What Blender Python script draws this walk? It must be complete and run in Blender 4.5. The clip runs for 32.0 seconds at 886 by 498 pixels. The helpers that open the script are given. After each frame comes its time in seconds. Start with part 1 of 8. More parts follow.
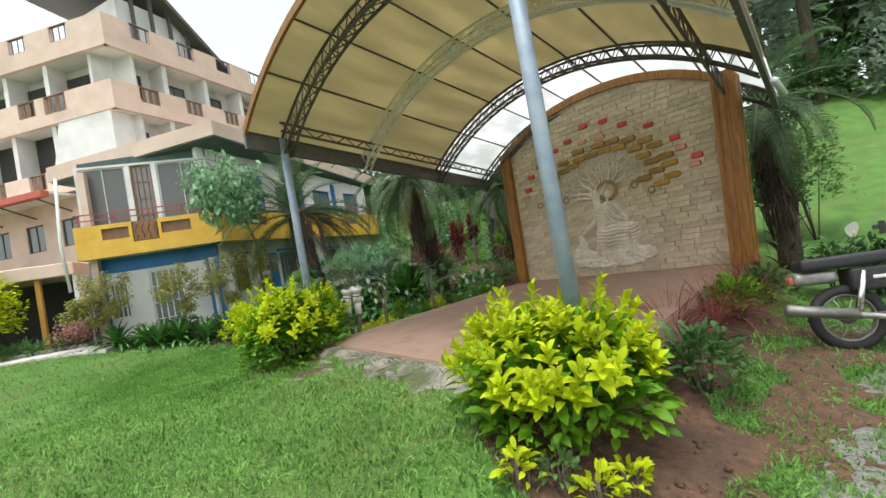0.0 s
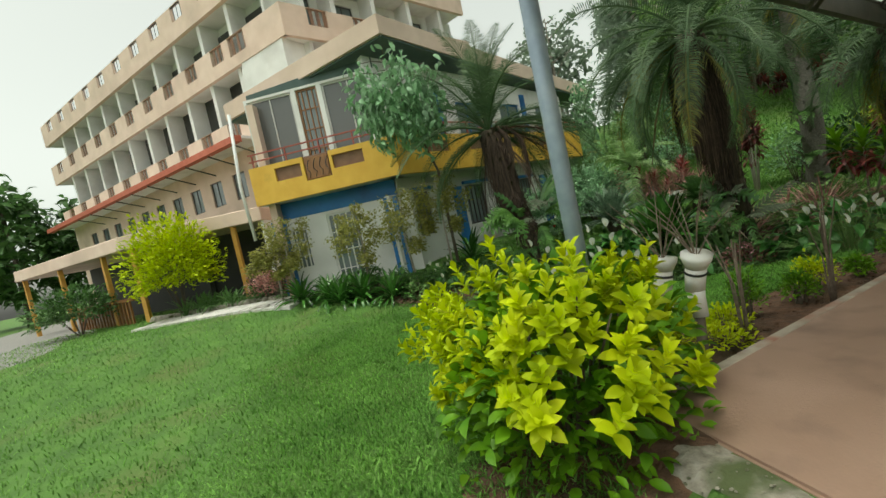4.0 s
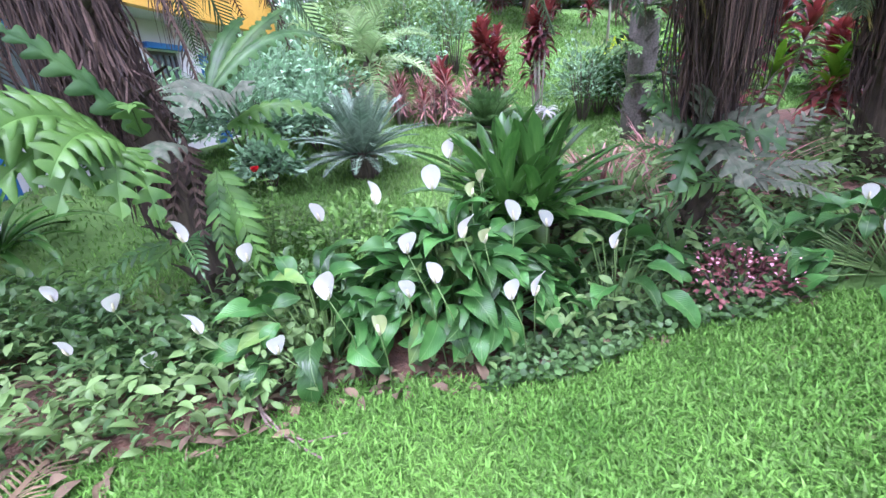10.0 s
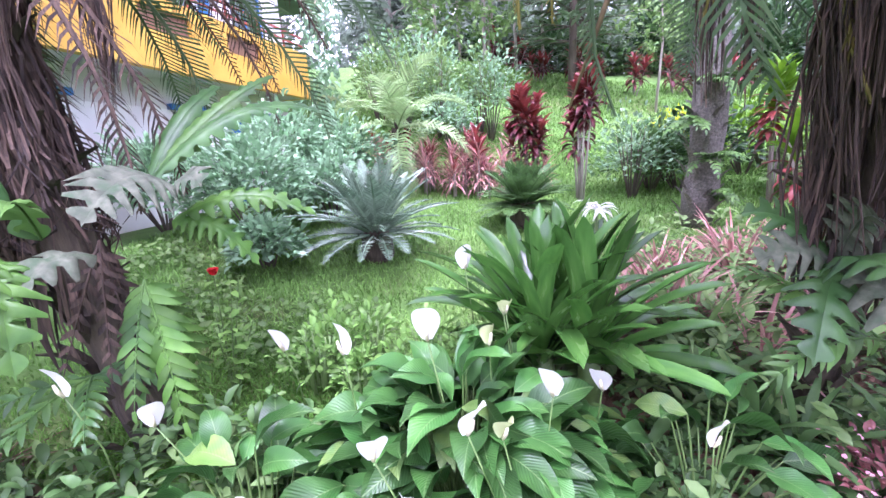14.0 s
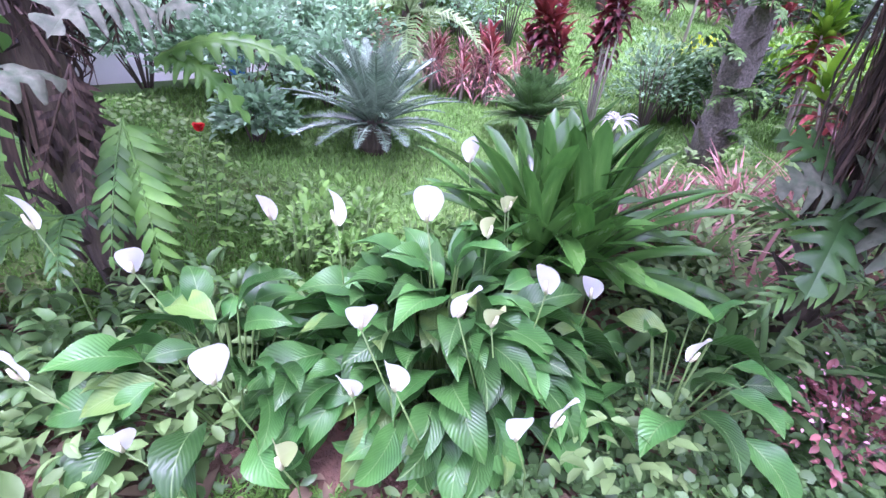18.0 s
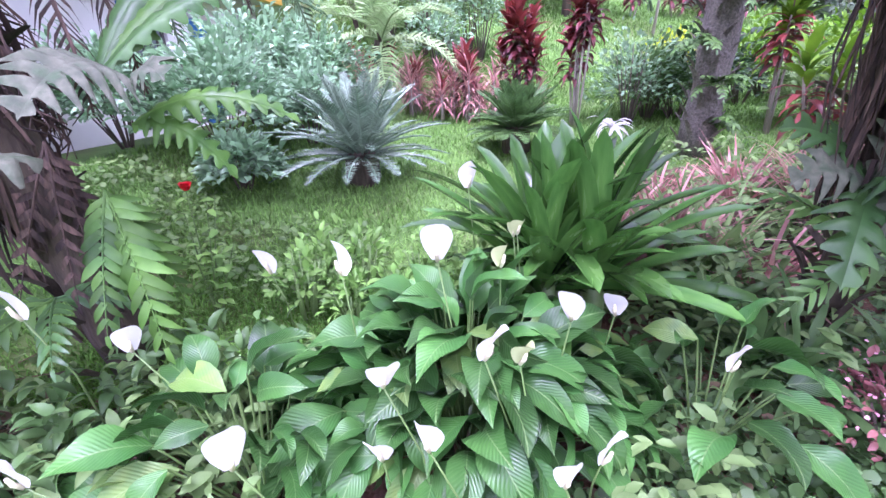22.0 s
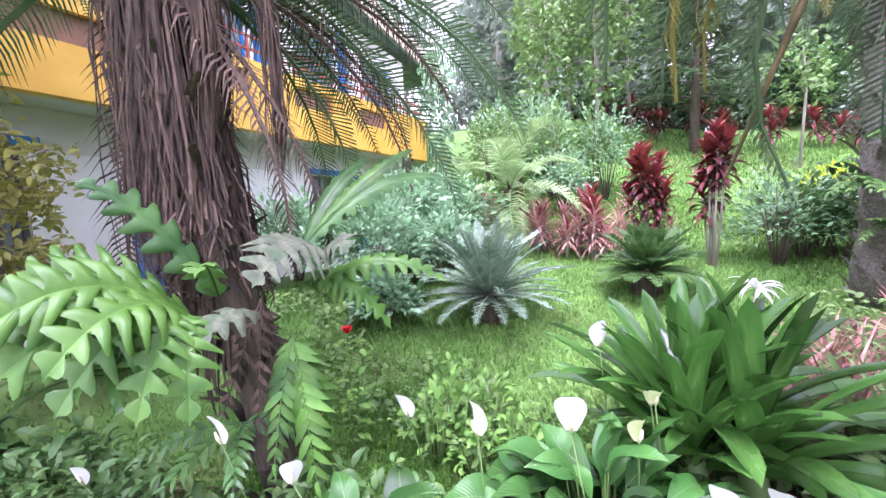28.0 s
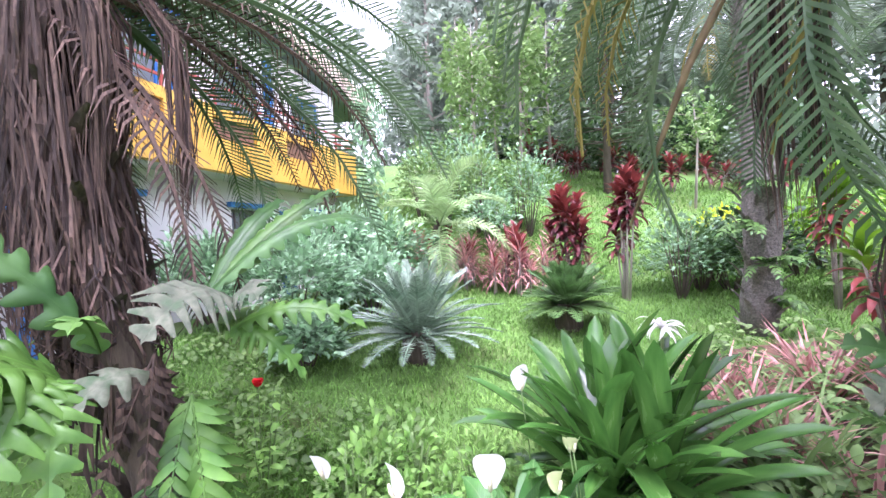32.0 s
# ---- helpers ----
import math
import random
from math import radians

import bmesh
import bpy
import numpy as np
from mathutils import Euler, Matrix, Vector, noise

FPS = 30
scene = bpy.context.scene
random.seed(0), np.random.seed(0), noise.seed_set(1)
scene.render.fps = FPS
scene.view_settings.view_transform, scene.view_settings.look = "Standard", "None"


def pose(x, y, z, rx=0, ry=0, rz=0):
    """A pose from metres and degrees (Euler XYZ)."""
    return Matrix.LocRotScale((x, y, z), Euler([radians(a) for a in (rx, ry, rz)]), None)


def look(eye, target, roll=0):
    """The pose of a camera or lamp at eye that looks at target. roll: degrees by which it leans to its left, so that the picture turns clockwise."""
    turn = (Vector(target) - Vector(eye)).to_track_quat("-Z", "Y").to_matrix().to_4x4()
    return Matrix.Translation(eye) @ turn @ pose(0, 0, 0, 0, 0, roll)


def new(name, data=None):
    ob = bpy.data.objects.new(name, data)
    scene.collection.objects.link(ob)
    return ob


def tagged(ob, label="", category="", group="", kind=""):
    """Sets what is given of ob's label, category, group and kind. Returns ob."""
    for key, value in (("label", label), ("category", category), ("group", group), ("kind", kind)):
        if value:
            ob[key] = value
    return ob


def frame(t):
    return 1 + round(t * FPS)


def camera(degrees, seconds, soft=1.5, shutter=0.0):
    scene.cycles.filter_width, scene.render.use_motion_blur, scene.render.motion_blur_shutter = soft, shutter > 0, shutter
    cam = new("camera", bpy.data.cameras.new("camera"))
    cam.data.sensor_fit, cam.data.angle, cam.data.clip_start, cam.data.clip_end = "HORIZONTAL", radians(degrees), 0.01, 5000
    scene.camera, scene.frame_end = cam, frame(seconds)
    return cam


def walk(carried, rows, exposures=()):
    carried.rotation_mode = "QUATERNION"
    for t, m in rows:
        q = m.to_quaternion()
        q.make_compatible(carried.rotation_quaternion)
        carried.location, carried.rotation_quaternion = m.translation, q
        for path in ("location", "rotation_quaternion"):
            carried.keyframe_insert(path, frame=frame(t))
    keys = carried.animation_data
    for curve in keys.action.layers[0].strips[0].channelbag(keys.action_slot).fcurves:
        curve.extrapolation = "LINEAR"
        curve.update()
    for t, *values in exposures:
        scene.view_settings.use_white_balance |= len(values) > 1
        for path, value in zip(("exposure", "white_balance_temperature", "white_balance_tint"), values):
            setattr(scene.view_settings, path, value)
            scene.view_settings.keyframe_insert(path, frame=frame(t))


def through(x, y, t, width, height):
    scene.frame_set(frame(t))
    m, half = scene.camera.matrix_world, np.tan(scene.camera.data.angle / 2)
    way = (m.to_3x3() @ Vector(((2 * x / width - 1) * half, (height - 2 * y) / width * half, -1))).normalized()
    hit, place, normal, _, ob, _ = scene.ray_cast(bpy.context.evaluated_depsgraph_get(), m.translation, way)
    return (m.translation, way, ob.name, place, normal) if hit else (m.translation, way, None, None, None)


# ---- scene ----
cam = camera(91.4, 32.0)
PATH = [
    (0, (5.192, -3.187, 1.523), (3.867, -1.69, 1.558), -10.0),
    (0.5, (4.751, -2.789, 1.529), (3.569, -1.175, 1.548), -8.6),
    (1, (4.397, -2.469, 1.577), (3.385, -0.747, 1.472), -12.2),
    (1.5, (3.957, -2.052, 1.604), (2.755, -0.453, 1.622), -8.1),
    (2, (3.47, -1.812, 1.576), (2.163, -0.301, 1.479), -6.5),
    (2.5, (2.964, -1.599, 1.589), (1.507, -0.237, 1.44), -8.0),
    (3, (2.472, -1.661, 1.62), (0.726, -0.7, 1.454), -4.3),
    (3.5, (2.061, -1.672, 1.736), (0.238, -0.865, 1.581), -11.8),
    (5.5, (0.105, -1.932, 1.987), (-1.494, -0.731, 2.012), -11.0),
    (6, (-0.26, -1.843, 2.132), (-1.474, -0.261, 1.978), -14.0),
    (6.5, (-0.618, -1.55, 2.132), (-1.525, 0.228, 2.006), -16.1),
    (7, (-1.066, -1.277, 2.083), (-1.723, 0.608, 1.972), -16.6),
    (7.5, (-1.374, -0.868, 1.97), (-1.587, 1.114, 1.81), -15.4),
    (8, (-1.605, -0.35, 1.871), (-1.594, 1.648, 1.773), -14.6),
    (8.5, (-1.87, 0.19, 1.775), (-1.972, 2.172, 1.524), -12.4),
    (9, (-2.13, 0.684, 1.721), (-2.611, 2.604, 1.432), -12.1),
    (9.5, (-2.382, 1.143, 1.693), (-2.888, 3.011, 1.187), -10.7),
    (10, (-2.657, 1.631, 1.683), (-3.442, 3.335, 0.991), -5.2),
    (10.5, (-2.931, 2.024, 1.7), (-3.661, 3.613, 0.729), 0.6),
    (11, (-2.974, 2.334, 1.725), (-3.799, 3.97, 0.923), 3.5),
    (11.5, (-2.96, 2.568, 1.766), (-4.038, 4.16, 1.215), -1.6),
    (12, (-3.006, 2.598, 1.796), (-4.078, 4.158, 1.15), -4.2),
    (12.5, (-3.033, 2.604, 1.846), (-4.177, 4.162, 1.335), -3.5),
    (13, (-3.051, 2.604, 1.897), (-4.176, 4.217, 1.535), 0.5),
    (13.5, (-2.977, 2.553, 1.849), (-4.079, 4.189, 1.517), 1.5),
    (14, (-2.895, 2.518, 1.844), (-3.838, 4.224, 1.394), -3.5),
    (14.5, (-2.863, 2.451, 1.88), (-3.765, 4.207, 1.559), -6.1),
    (16.5, (-2.931, 2.459, 1.895), (-3.766, 4.23, 1.487), -1.8),
    (17, (-2.968, 2.463, 1.899), (-3.759, 4.268, 1.555), 1.3),
    (17.5, (-2.968, 2.492, 1.88), (-3.713, 4.3, 1.461), 2.2),
    (18, (-2.981, 2.535, 1.701), (-3.802, 4.164, 0.883), 5.2),
    (18.5, (-2.985, 2.538, 1.652), (-3.797, 4.028, 0.593), 3.4),
    (19, (-3.002, 2.531, 1.623), (-3.863, 3.897, 0.442), 1.6),
    (19.5, (-3.049, 2.488, 1.645), (-4.111, 3.725, 0.487), 0.1),
    (20, (-3.074, 2.448, 1.662), (-4.317, 3.527, 0.526), -0.5),
    (20.5, (-3.079, 2.476, 1.682), (-4.324, 3.644, 0.64), -1.3),
    (21, (-3.087, 2.534, 1.671), (-4.068, 3.961, 0.67), -0.4),
    (21.5, (-3.081, 2.581, 1.681), (-3.854, 4.16, 0.728), -0.1),
    (22, (-3.076, 2.602, 1.735), (-3.897, 4.265, 0.986), -1.8),
    (22.5, (-3.066, 2.612, 1.774), (-3.896, 4.308, 1.114), -2.5),
    (23, (-3.06, 2.599, 1.77), (-3.886, 4.317, 1.164), -3.0),
    (23.5, (-3.046, 2.569, 1.712), (-3.9, 4.145, 0.826), -3.6),
    (24, (-3.05, 2.539, 1.72), (-3.964, 4.03, 0.749), -4.0),
    (24.5, (-3.063, 2.538, 1.723), (-4.028, 4.007, 0.768), -2.6),
    (25, (-3.052, 2.518, 1.825), (-4.109, 4.002, 1.001), -1.1),
    (25.5, (-3.042, 2.505, 1.904), (-4.21, 4.012, 1.299), -2.4),
    (27.5, (-3.023, 2.439, 1.908), (-4.477, 3.809, 1.81), -1.5),
    (28, (-3.049, 2.47, 1.928), (-4.372, 3.958, 1.747), -3.1),
    (28.5, (-3.026, 2.516, 1.953), (-4.221, 4.108, 1.763), -2.9),
    (29, (-3.02, 2.556, 2.0), (-4.14, 4.203, 1.82), -3.0),
    (29.5, (-3.013, 2.555, 2.0), (-4.077, 4.245, 1.892), -3.2),
    (30, (-3.022, 2.556, 1.99), (-4.082, 4.25, 1.91), -3.1),
    (30.5, (-3.007, 2.549, 2.001), (-4.098, 4.222, 1.896), -3.3),
    (31, (-3.019, 2.554, 1.995), (-4.119, 4.221, 1.897), -3.2),
    (31.5, (-3.017, 2.551, 1.994), (-4.108, 4.225, 1.912), -3.0),
    (32, (-3.028, 2.545, 1.983), (-4.106, 4.229, 1.935), -2.8),
]
walk(cam, [(t, look(eye, target, roll)) for t, eye, target, roll in PATH],
     exposures=[(0.0, -0.2, 6400, 6), (1.0, 0.1, 6100, 12), (2.0, 0.02, 6300, 10), (3.0, -0.28, 6500, 4), (5.5, -0.95, 7400, -12), (6.0, -0.05, 7400, -12), (6.5, 0.1, 7200, -4), (7.0, -0.5, 7200, -3), (7.5, -0.05, 6700, 8), (8.0, 0.55, 6400, 18), (9.5, 1.17, 5400, 36), (11.0, 1.37, 5200, 50), (12.0, 1.54, 5400, 52), (17.0, 1.57, 5400, 53), (18.5, 1.34, 5140, 66), (20.5, 1.17, 5180, 62), (22.0, 1.47, 5300, 60), (23.5, 1.42, 5250, 62), (25.5, 1.49, 5400, 55), (27.5, 1.52, 5600, 44), (32.0, 1.57, 5650, 43)])

# ---- light ----
world = bpy.data.worlds.new("overcast_sky")
scene.world = world
world.use_nodes = True
wn = world.node_tree
wn.nodes.clear()
w_out = wn.nodes.new("ShaderNodeOutputWorld")
w_bg = wn.nodes.new("ShaderNodeBackground")
w_sky = wn.nodes.new("ShaderNodeTexSky")
w_sky.sky_type, w_sky.sun_disc = "NISHITA", False
w_sky.sun_elevation, w_sky.sun_rotation = radians(75), radians(164)
w_sky.dust_density, w_sky.air_density, w_sky.ozone_density = 4.0, 1.0, 1.0
w_hsv = wn.nodes.new("ShaderNodeHueSaturation")
w_hsv.inputs["Saturation"].default_value = 0.12
w_hsv.inputs["Value"].default_value = 2.5
wn.links.new(w_sky.outputs[0], w_hsv.inputs["Color"])
wn.links.new(w_hsv.outputs[0], w_bg.inputs["Color"])
w_bg.inputs["Strength"].default_value = 0.15
wn.links.new(w_bg.outputs[0], w_out.inputs["Surface"])
sun = new("sun", bpy.data.lights.new("sun", "SUN"))
sun.data.energy, sun.data.angle, sun.data.color = 0.9, radians(24), (1.0, 0.97, 0.92)
sun.matrix_world = look((0, 0, 30), (-2.3, 7.7, 0))


# ---- materials ----
def material(name, a, b=None, rough=0.6, scale=8.0, bump=0.2, detail=6.0, metal=0.0, island=0.0, spec=0.5, obj_var=0.0,
             through=0.0, stretch=(1, 1, 1), stain=None, stain_scale=1.5, stain_at=(0.5, 0.7), bump_scale=None):
    """Two-tone noise material at real size. a, b: base colours; island: brightness spread between loose pieces;
    obj_var: between objects; through: light let through thin leaves; stain: a third colour in large patches."""
    m = bpy.data.materials.new(name)
    m.use_nodes = True
    nt = m.node_tree
    bs = nt.nodes["Principled BSDF"]
    tc = nt.nodes.new("ShaderNodeTexCoord")
    mp = nt.nodes.new("ShaderNodeMapping")
    mp.inputs["Scale"].default_value = stretch
    nt.links.new(tc.outputs["Object"], mp.inputs["Vector"])
    nz = nt.nodes.new("ShaderNodeTexNoise")
    nz.inputs["Scale"].default_value, nz.inputs["Detail"].default_value = scale, detail
    nt.links.new(mp.outputs[0], nz.inputs["Vector"])
    ramp = nt.nodes.new("ShaderNodeValToRGB")
    ramp.color_ramp.elements[0].position, ramp.color_ramp.elements[1].position = 0.32, 0.7
    ramp.color_ramp.elements[0].color = (*a, 1)
    ramp.color_ramp.elements[1].color = (*(b or a), 1)
    nt.links.new(nz.outputs["Fac"], ramp.inputs["Fac"])
    col = ramp.outputs["Color"]
    if stain:
        n2 = nt.nodes.new("ShaderNodeTexNoise")
        n2.inputs["Scale"].default_value, n2.inputs["Detail"].default_value = stain_scale, 7.0
        nt.links.new(tc.outputs["Object"], n2.inputs["Vector"])
        r2 = nt.nodes.new("ShaderNodeValToRGB")
        r2.color_ramp.elements[0].position, r2.color_ramp.elements[1].position = stain_at
        nt.links.new(n2.outputs["Fac"], r2.inputs["Fac"])
        mx = nt.nodes.new("ShaderNodeMix")
        mx.data_type = "RGBA"
        nt.links.new(r2.outputs["Color"], mx.inputs["Factor"])
        nt.links.new(col, mx.inputs["A"])
        mx.inputs["B"].default_value = (*stain, 1)
        col = mx.outputs["Result"]
    if island or obj_var:
        src = nt.nodes.new("ShaderNodeNewGeometry") if island else nt.nodes.new("ShaderNodeObjectInfo")
        sock = src.outputs["Random Per Island"] if island else src.outputs["Random"]
        rg = nt.nodes.new("ShaderNodeMapRange")
        amt = island or obj_var
        rg.inputs["To Min"].default_value, rg.inputs["To Max"].default_value = 1 - amt, 1 + amt
        nt.links.new(sock, rg.inputs["Value"])
        hs = nt.nodes.new("ShaderNodeHueSaturation")
        nt.links.new(rg.outputs[0], hs.inputs["Value"])
        nt.links.new(col, hs.inputs["Color"])
        col = hs.outputs["Color"]
    nt.links.new(col, bs.inputs["Base Color"])
    rr = nt.nodes.new("ShaderNodeMapRange")
    rr.inputs["To Min"].default_value, rr.inputs["To Max"].default_value = max(0.03, rough - 0.12), min(1, rough + 0.12)
    nt.links.new(nz.outputs["Fac"], rr.inputs["Value"])
    nt.links.new(rr.outputs[0], bs.inputs["Roughness"])
    bs.inputs["Metallic"].default_value = metal
    bs.inputs["Specular IOR Level"].default_value = spec * (0.62 if through else 1.0)
    if bump:
        bp = nt.nodes.new("ShaderNodeBump")
        bp.inputs["Strength"].default_value, bp.inputs["Distance"].default_value = bump, 0.02
        if bump_scale:
            n3 = nt.nodes.new("ShaderNodeTexNoise")
            n3.inputs["Scale"].default_value, n3.inputs["Detail"].default_value = bump_scale, 5.0
            nt.links.new(mp.outputs[0], n3.inputs["Vector"])
            nt.links.new(n3.outputs["Fac"], bp.inputs["Height"])
        else:
            nt.links.new(nz.outputs["Fac"], bp.inputs["Height"])
        nt.links.new(bp.outputs[0], bs.inputs["Normal"])
    if through:
        tr = nt.nodes.new("ShaderNodeBsdfTranslucent")
        nt.links.new(col, tr.inputs["Color"])
        ms = nt.nodes.new("ShaderNodeMixShader")
        ms.inputs["Fac"].default_value = through
        nt.links.new(bs.outputs[0], ms.inputs[1])
        nt.links.new(tr.outputs[0], ms.inputs[2])
        nt.links.new(ms.outputs[0], nt.nodes["Material Output"].inputs["Surface"])
    return m


M = {}
M["lawn"] = material("lawn_soil_green", (0.055, 0.13, 0.018), (0.105, 0.22, 0.038), 0.9, 2.2, 0.5, stain=(0.12, 0.15, 0.04), stain_scale=0.9, stain_at=(0.5, 0.72), bump_scale=60)
M["grass"] = material("grass_blades", (0.068, 0.18, 0.022), (0.145, 0.31, 0.052), 0.55, 1.3, 0, island=0.45, through=0.3, spec=0.3)
# Paler blades for the worn lawn; also paint brighter light into the clearing.
M["grass_worn_lit"] = material("pale_grass_blades", (0.10, 0.22, 0.04), (0.20, 0.37, 0.085), 0.55, 1.3, 0, island=0.45, through=0.3, spec=0.3)
M["soil"] = material("reddish_soil", (0.075, 0.040, 0.024), (0.16, 0.085, 0.05), 0.95, 14.0, 0.9, stain=(0.05, 0.035, 0.022), bump_scale=45)
M["gravel"] = material("grey_gravel", (0.14, 0.13, 0.12), (0.30, 0.29, 0.27), 0.95, 60.0, 0.9, stain=(0.07, 0.13, 0.03), stain_scale=1.4, stain_at=(0.52, 0.6))
M["rubble"] = material("old_concrete_rubble", (0.18, 0.16, 0.13), (0.36, 0.33, 0.28), 0.95, 22.0, 0.9, stain=(0.08, 0.10, 0.04), stain_scale=3, stain_at=(0.45, 0.6))
M["rubble_pale"] = material("pale_broken_concrete", (0.20, 0.18, 0.14), (0.35, 0.32, 0.27), 0.95, 18.0, 0.8, stain=(0.13, 0.13, 0.08), stain_scale=9, stain_at=(0.45, 0.6))
M["red_floor"] = material("red_oxide_concrete", (0.30, 0.19, 0.14), (0.36, 0.235, 0.18), 0.6, 2.2, 0.15, stain=(0.20, 0.13, 0.10), stain_scale=3.2, stain_at=(0.5, 0.8), bump_scale=70)
M["lip"] = material("worn_pale_lip", (0.30, 0.26, 0.21), (0.46, 0.40, 0.33), 0.85, 9.0, 0.5, stain=(0.3, 0.14, 0.1), stain_scale=4)
M["red_edge"] = material("red_painted_edge", (0.27, 0.07, 0.035), (0.36, 0.11, 0.06), 0.7, 5.0, 0.25, stain=(0.2, 0.1, 0.06))
M["stone"] = material("split_stone", (0.41, 0.325, 0.22), (0.57, 0.475, 0.345), 0.8, 14.0, 0.5, obj_var=0.16, bump_scale=45)
M["stone_far"] = material("split_stone_cut", (0.41, 0.325, 0.22), (0.57, 0.475, 0.345), 0.8, 14.0, 0.5, island=0.16, bump_scale=45)
M["mortar"] = material("grey_mortar", (0.38, 0.30, 0.21), (0.48, 0.39, 0.285), 0.95, 30.0, 0.5)
M["red_stone"] = material("red_stone", (0.42, 0.03, 0.025), (0.55, 0.06, 0.05), 0.7, 12.0, 0.4, obj_var=0.2)
M["pink_stone"] = material("faded_red_stone", (0.55, 0.2, 0.14), (0.62, 0.3, 0.22), 0.7, 12.0, 0.4)
M["gold_stone"] = material("ochre_stone", (0.22, 0.11, 0.012), (0.40, 0.23, 0.035), 0.6, 25.0, 0.8, obj_var=0.25)
M["relief"] = material("pale_cement_relief", (0.58, 0.51, 0.41), (0.72, 0.65, 0.54), 0.85, 10.0, 0.5, stain=(0.42, 0.35, 0.27), bump_scale=50)
M["bronze"] = material("bronze_ring", (0.20, 0.12, 0.03), (0.32, 0.2, 0.06), 0.5, 12.0, 0.3)
M["brown_trim"] = material("brown_stained_trim", (0.17, 0.06, 0.010), (0.40, 0.18, 0.03), 0.45, 6.0, 0.4, stretch=(9, 9, 0.6), detail=8)
M["blue_pipe"] = material("weathered_galvanised_pipe", (0.24, 0.30, 0.38), (0.33, 0.39, 0.47), 0.5, 10.0, 0.1, metal=0.25, stain=(0.36, 0.41, 0.46), stain_scale=3)
M["dark_steel"] = material("dark_painted_steel", (0.075, 0.065, 0.055), (0.13, 0.115, 0.1), 0.55, 20.0, 0.15, metal=0.2)
M["grey_steel"] = material("grey_gutter_steel", (0.11, 0.105, 0.1), (0.17, 0.16, 0.15), 0.5, 8.0, 0.1, metal=0.3)
M["white_steel"] = material("white_painted_steel", (0.62, 0.60, 0.54), (0.75, 0.73, 0.68), 0.5, 12.0, 0.1)
M["tan_wall"] = material("tan_plaster", (0.68, 0.51, 0.42), (0.76, 0.59, 0.50), 0.85, 2.0, 0.1, stain=(0.58, 0.44, 0.36), stain_scale=0.6)
M["white_wall"] = material("white_plaster", (0.72, 0.71, 0.70), (0.80, 0.79, 0.78), 0.85, 2.0, 0.08, stain=(0.58, 0.56, 0.54), stain_scale=0.7)
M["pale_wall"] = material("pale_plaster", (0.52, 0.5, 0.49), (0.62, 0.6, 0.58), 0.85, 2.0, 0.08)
M["yellow"] = material("yellow_paint", (0.66, 0.37, 0.045), (0.76, 0.47, 0.075), 0.6, 3.0, 0.1, stain=(0.38, 0.22, 0.04), stain_scale=1.6, stain_at=(0.6, 0.78))
M["blue_paint"] = material("blue_paint", (0.015, 0.13, 0.38), (0.03, 0.19, 0.47), 0.55, 3.0, 0.1, stain=(0.02, 0.07, 0.18))
M["soffit"] = material("dark_green_soffit", (0.07, 0.105, 0.10), (0.10, 0.14, 0.135), 0.8, 3.0, 0.1)
M["brown_panel"] = material("brown_panel", (0.19, 0.10, 0.065), (0.25, 0.14, 0.09), 0.7, 6.0, 0.1)
M["rust"] = material("red_oxide_rail", (0.30, 0.065, 0.045), (0.38, 0.1, 0.07), 0.6, 12.0, 0.15)
M["wood_door"] = material("varnished_wood", (0.20, 0.085, 0.03), (0.30, 0.14, 0.05), 0.45, 5.0, 0.2, stretch=(6, 6, 0.8))
M["dark_rail"] = material("dark_rail", (0.05, 0.045, 0.045), (0.08, 0.07, 0.07), 0.5, 12.0, 0.1)
M["roof_red"] = material("red_roof_edge", (0.42, 0.10, 0.06), (0.5, 0.14, 0.09), 0.7, 4.0, 0.1)
M["path_white"] = material("pale_stone_path", (0.52, 0.5, 0.47), (0.68, 0.66, 0.62), 0.9, 7.0, 0.5, stain=(0.36, 0.34, 0.3))
M["asphalt"] = material("worn_drive", (0.2, 0.19, 0.18), (0.3, 0.29, 0.27), 0.95, 20.0, 0.4)
M["bark"] = material("fibrous_palm_bark", (0.03, 0.024, 0.014), (0.085, 0.068, 0.042), 0.95, 10.0, 1.0, stretch=(3, 3, 0.5), island=0.3)
M["fibre"] = material("hanging_dry_fronds", (0.027, 0.018, 0.012), (0.085, 0.056, 0.039), 0.95, 20.0, 0.3, island=0.7, stretch=(4, 4, 0.4))
M["fibre_pale"] = material("dry_vine_bark", (0.13, 0.10, 0.075), (0.24, 0.19, 0.145), 0.9, 30.0, 0.3)
M["bark_grey"] = material("scaly_grey_trunk", (0.085, 0.08, 0.065), (0.20, 0.185, 0.155), 0.95, 45.0, 1.0, island=0.3, bump_scale=30)
M["trunk"] = material("pale_tree_trunk", (0.22, 0.19, 0.16), (0.40, 0.36, 0.31), 0.9, 6.0, 0.6, stretch=(2, 2, 0.4), obj_var=0.2)
M["trunk_dark"] = material("dark_tree_trunk", (0.07, 0.055, 0.04), (0.14, 0.11, 0.085), 0.9, 6.0, 0.6, stretch=(2, 2, 0.4))
M["palm_leaf"] = material("palm_leaflets", (0.06, 0.115, 0.05), (0.14, 0.21, 0.10), 0.45, 4.0, 0, island=0.3, through=0.3)
M["dead_frond"] = material("dead_frond_fibres", (0.03, 0.019, 0.013), (0.13, 0.086, 0.061), 0.95, 20.0, 0.3, island=0.75, stretch=(4, 4, 0.4))
M["palm_dry"] = material("yellowing_leaflets", (0.16, 0.15, 0.03), (0.28, 0.24, 0.06), 0.6, 4.0, 0, island=0.35, through=0.3)
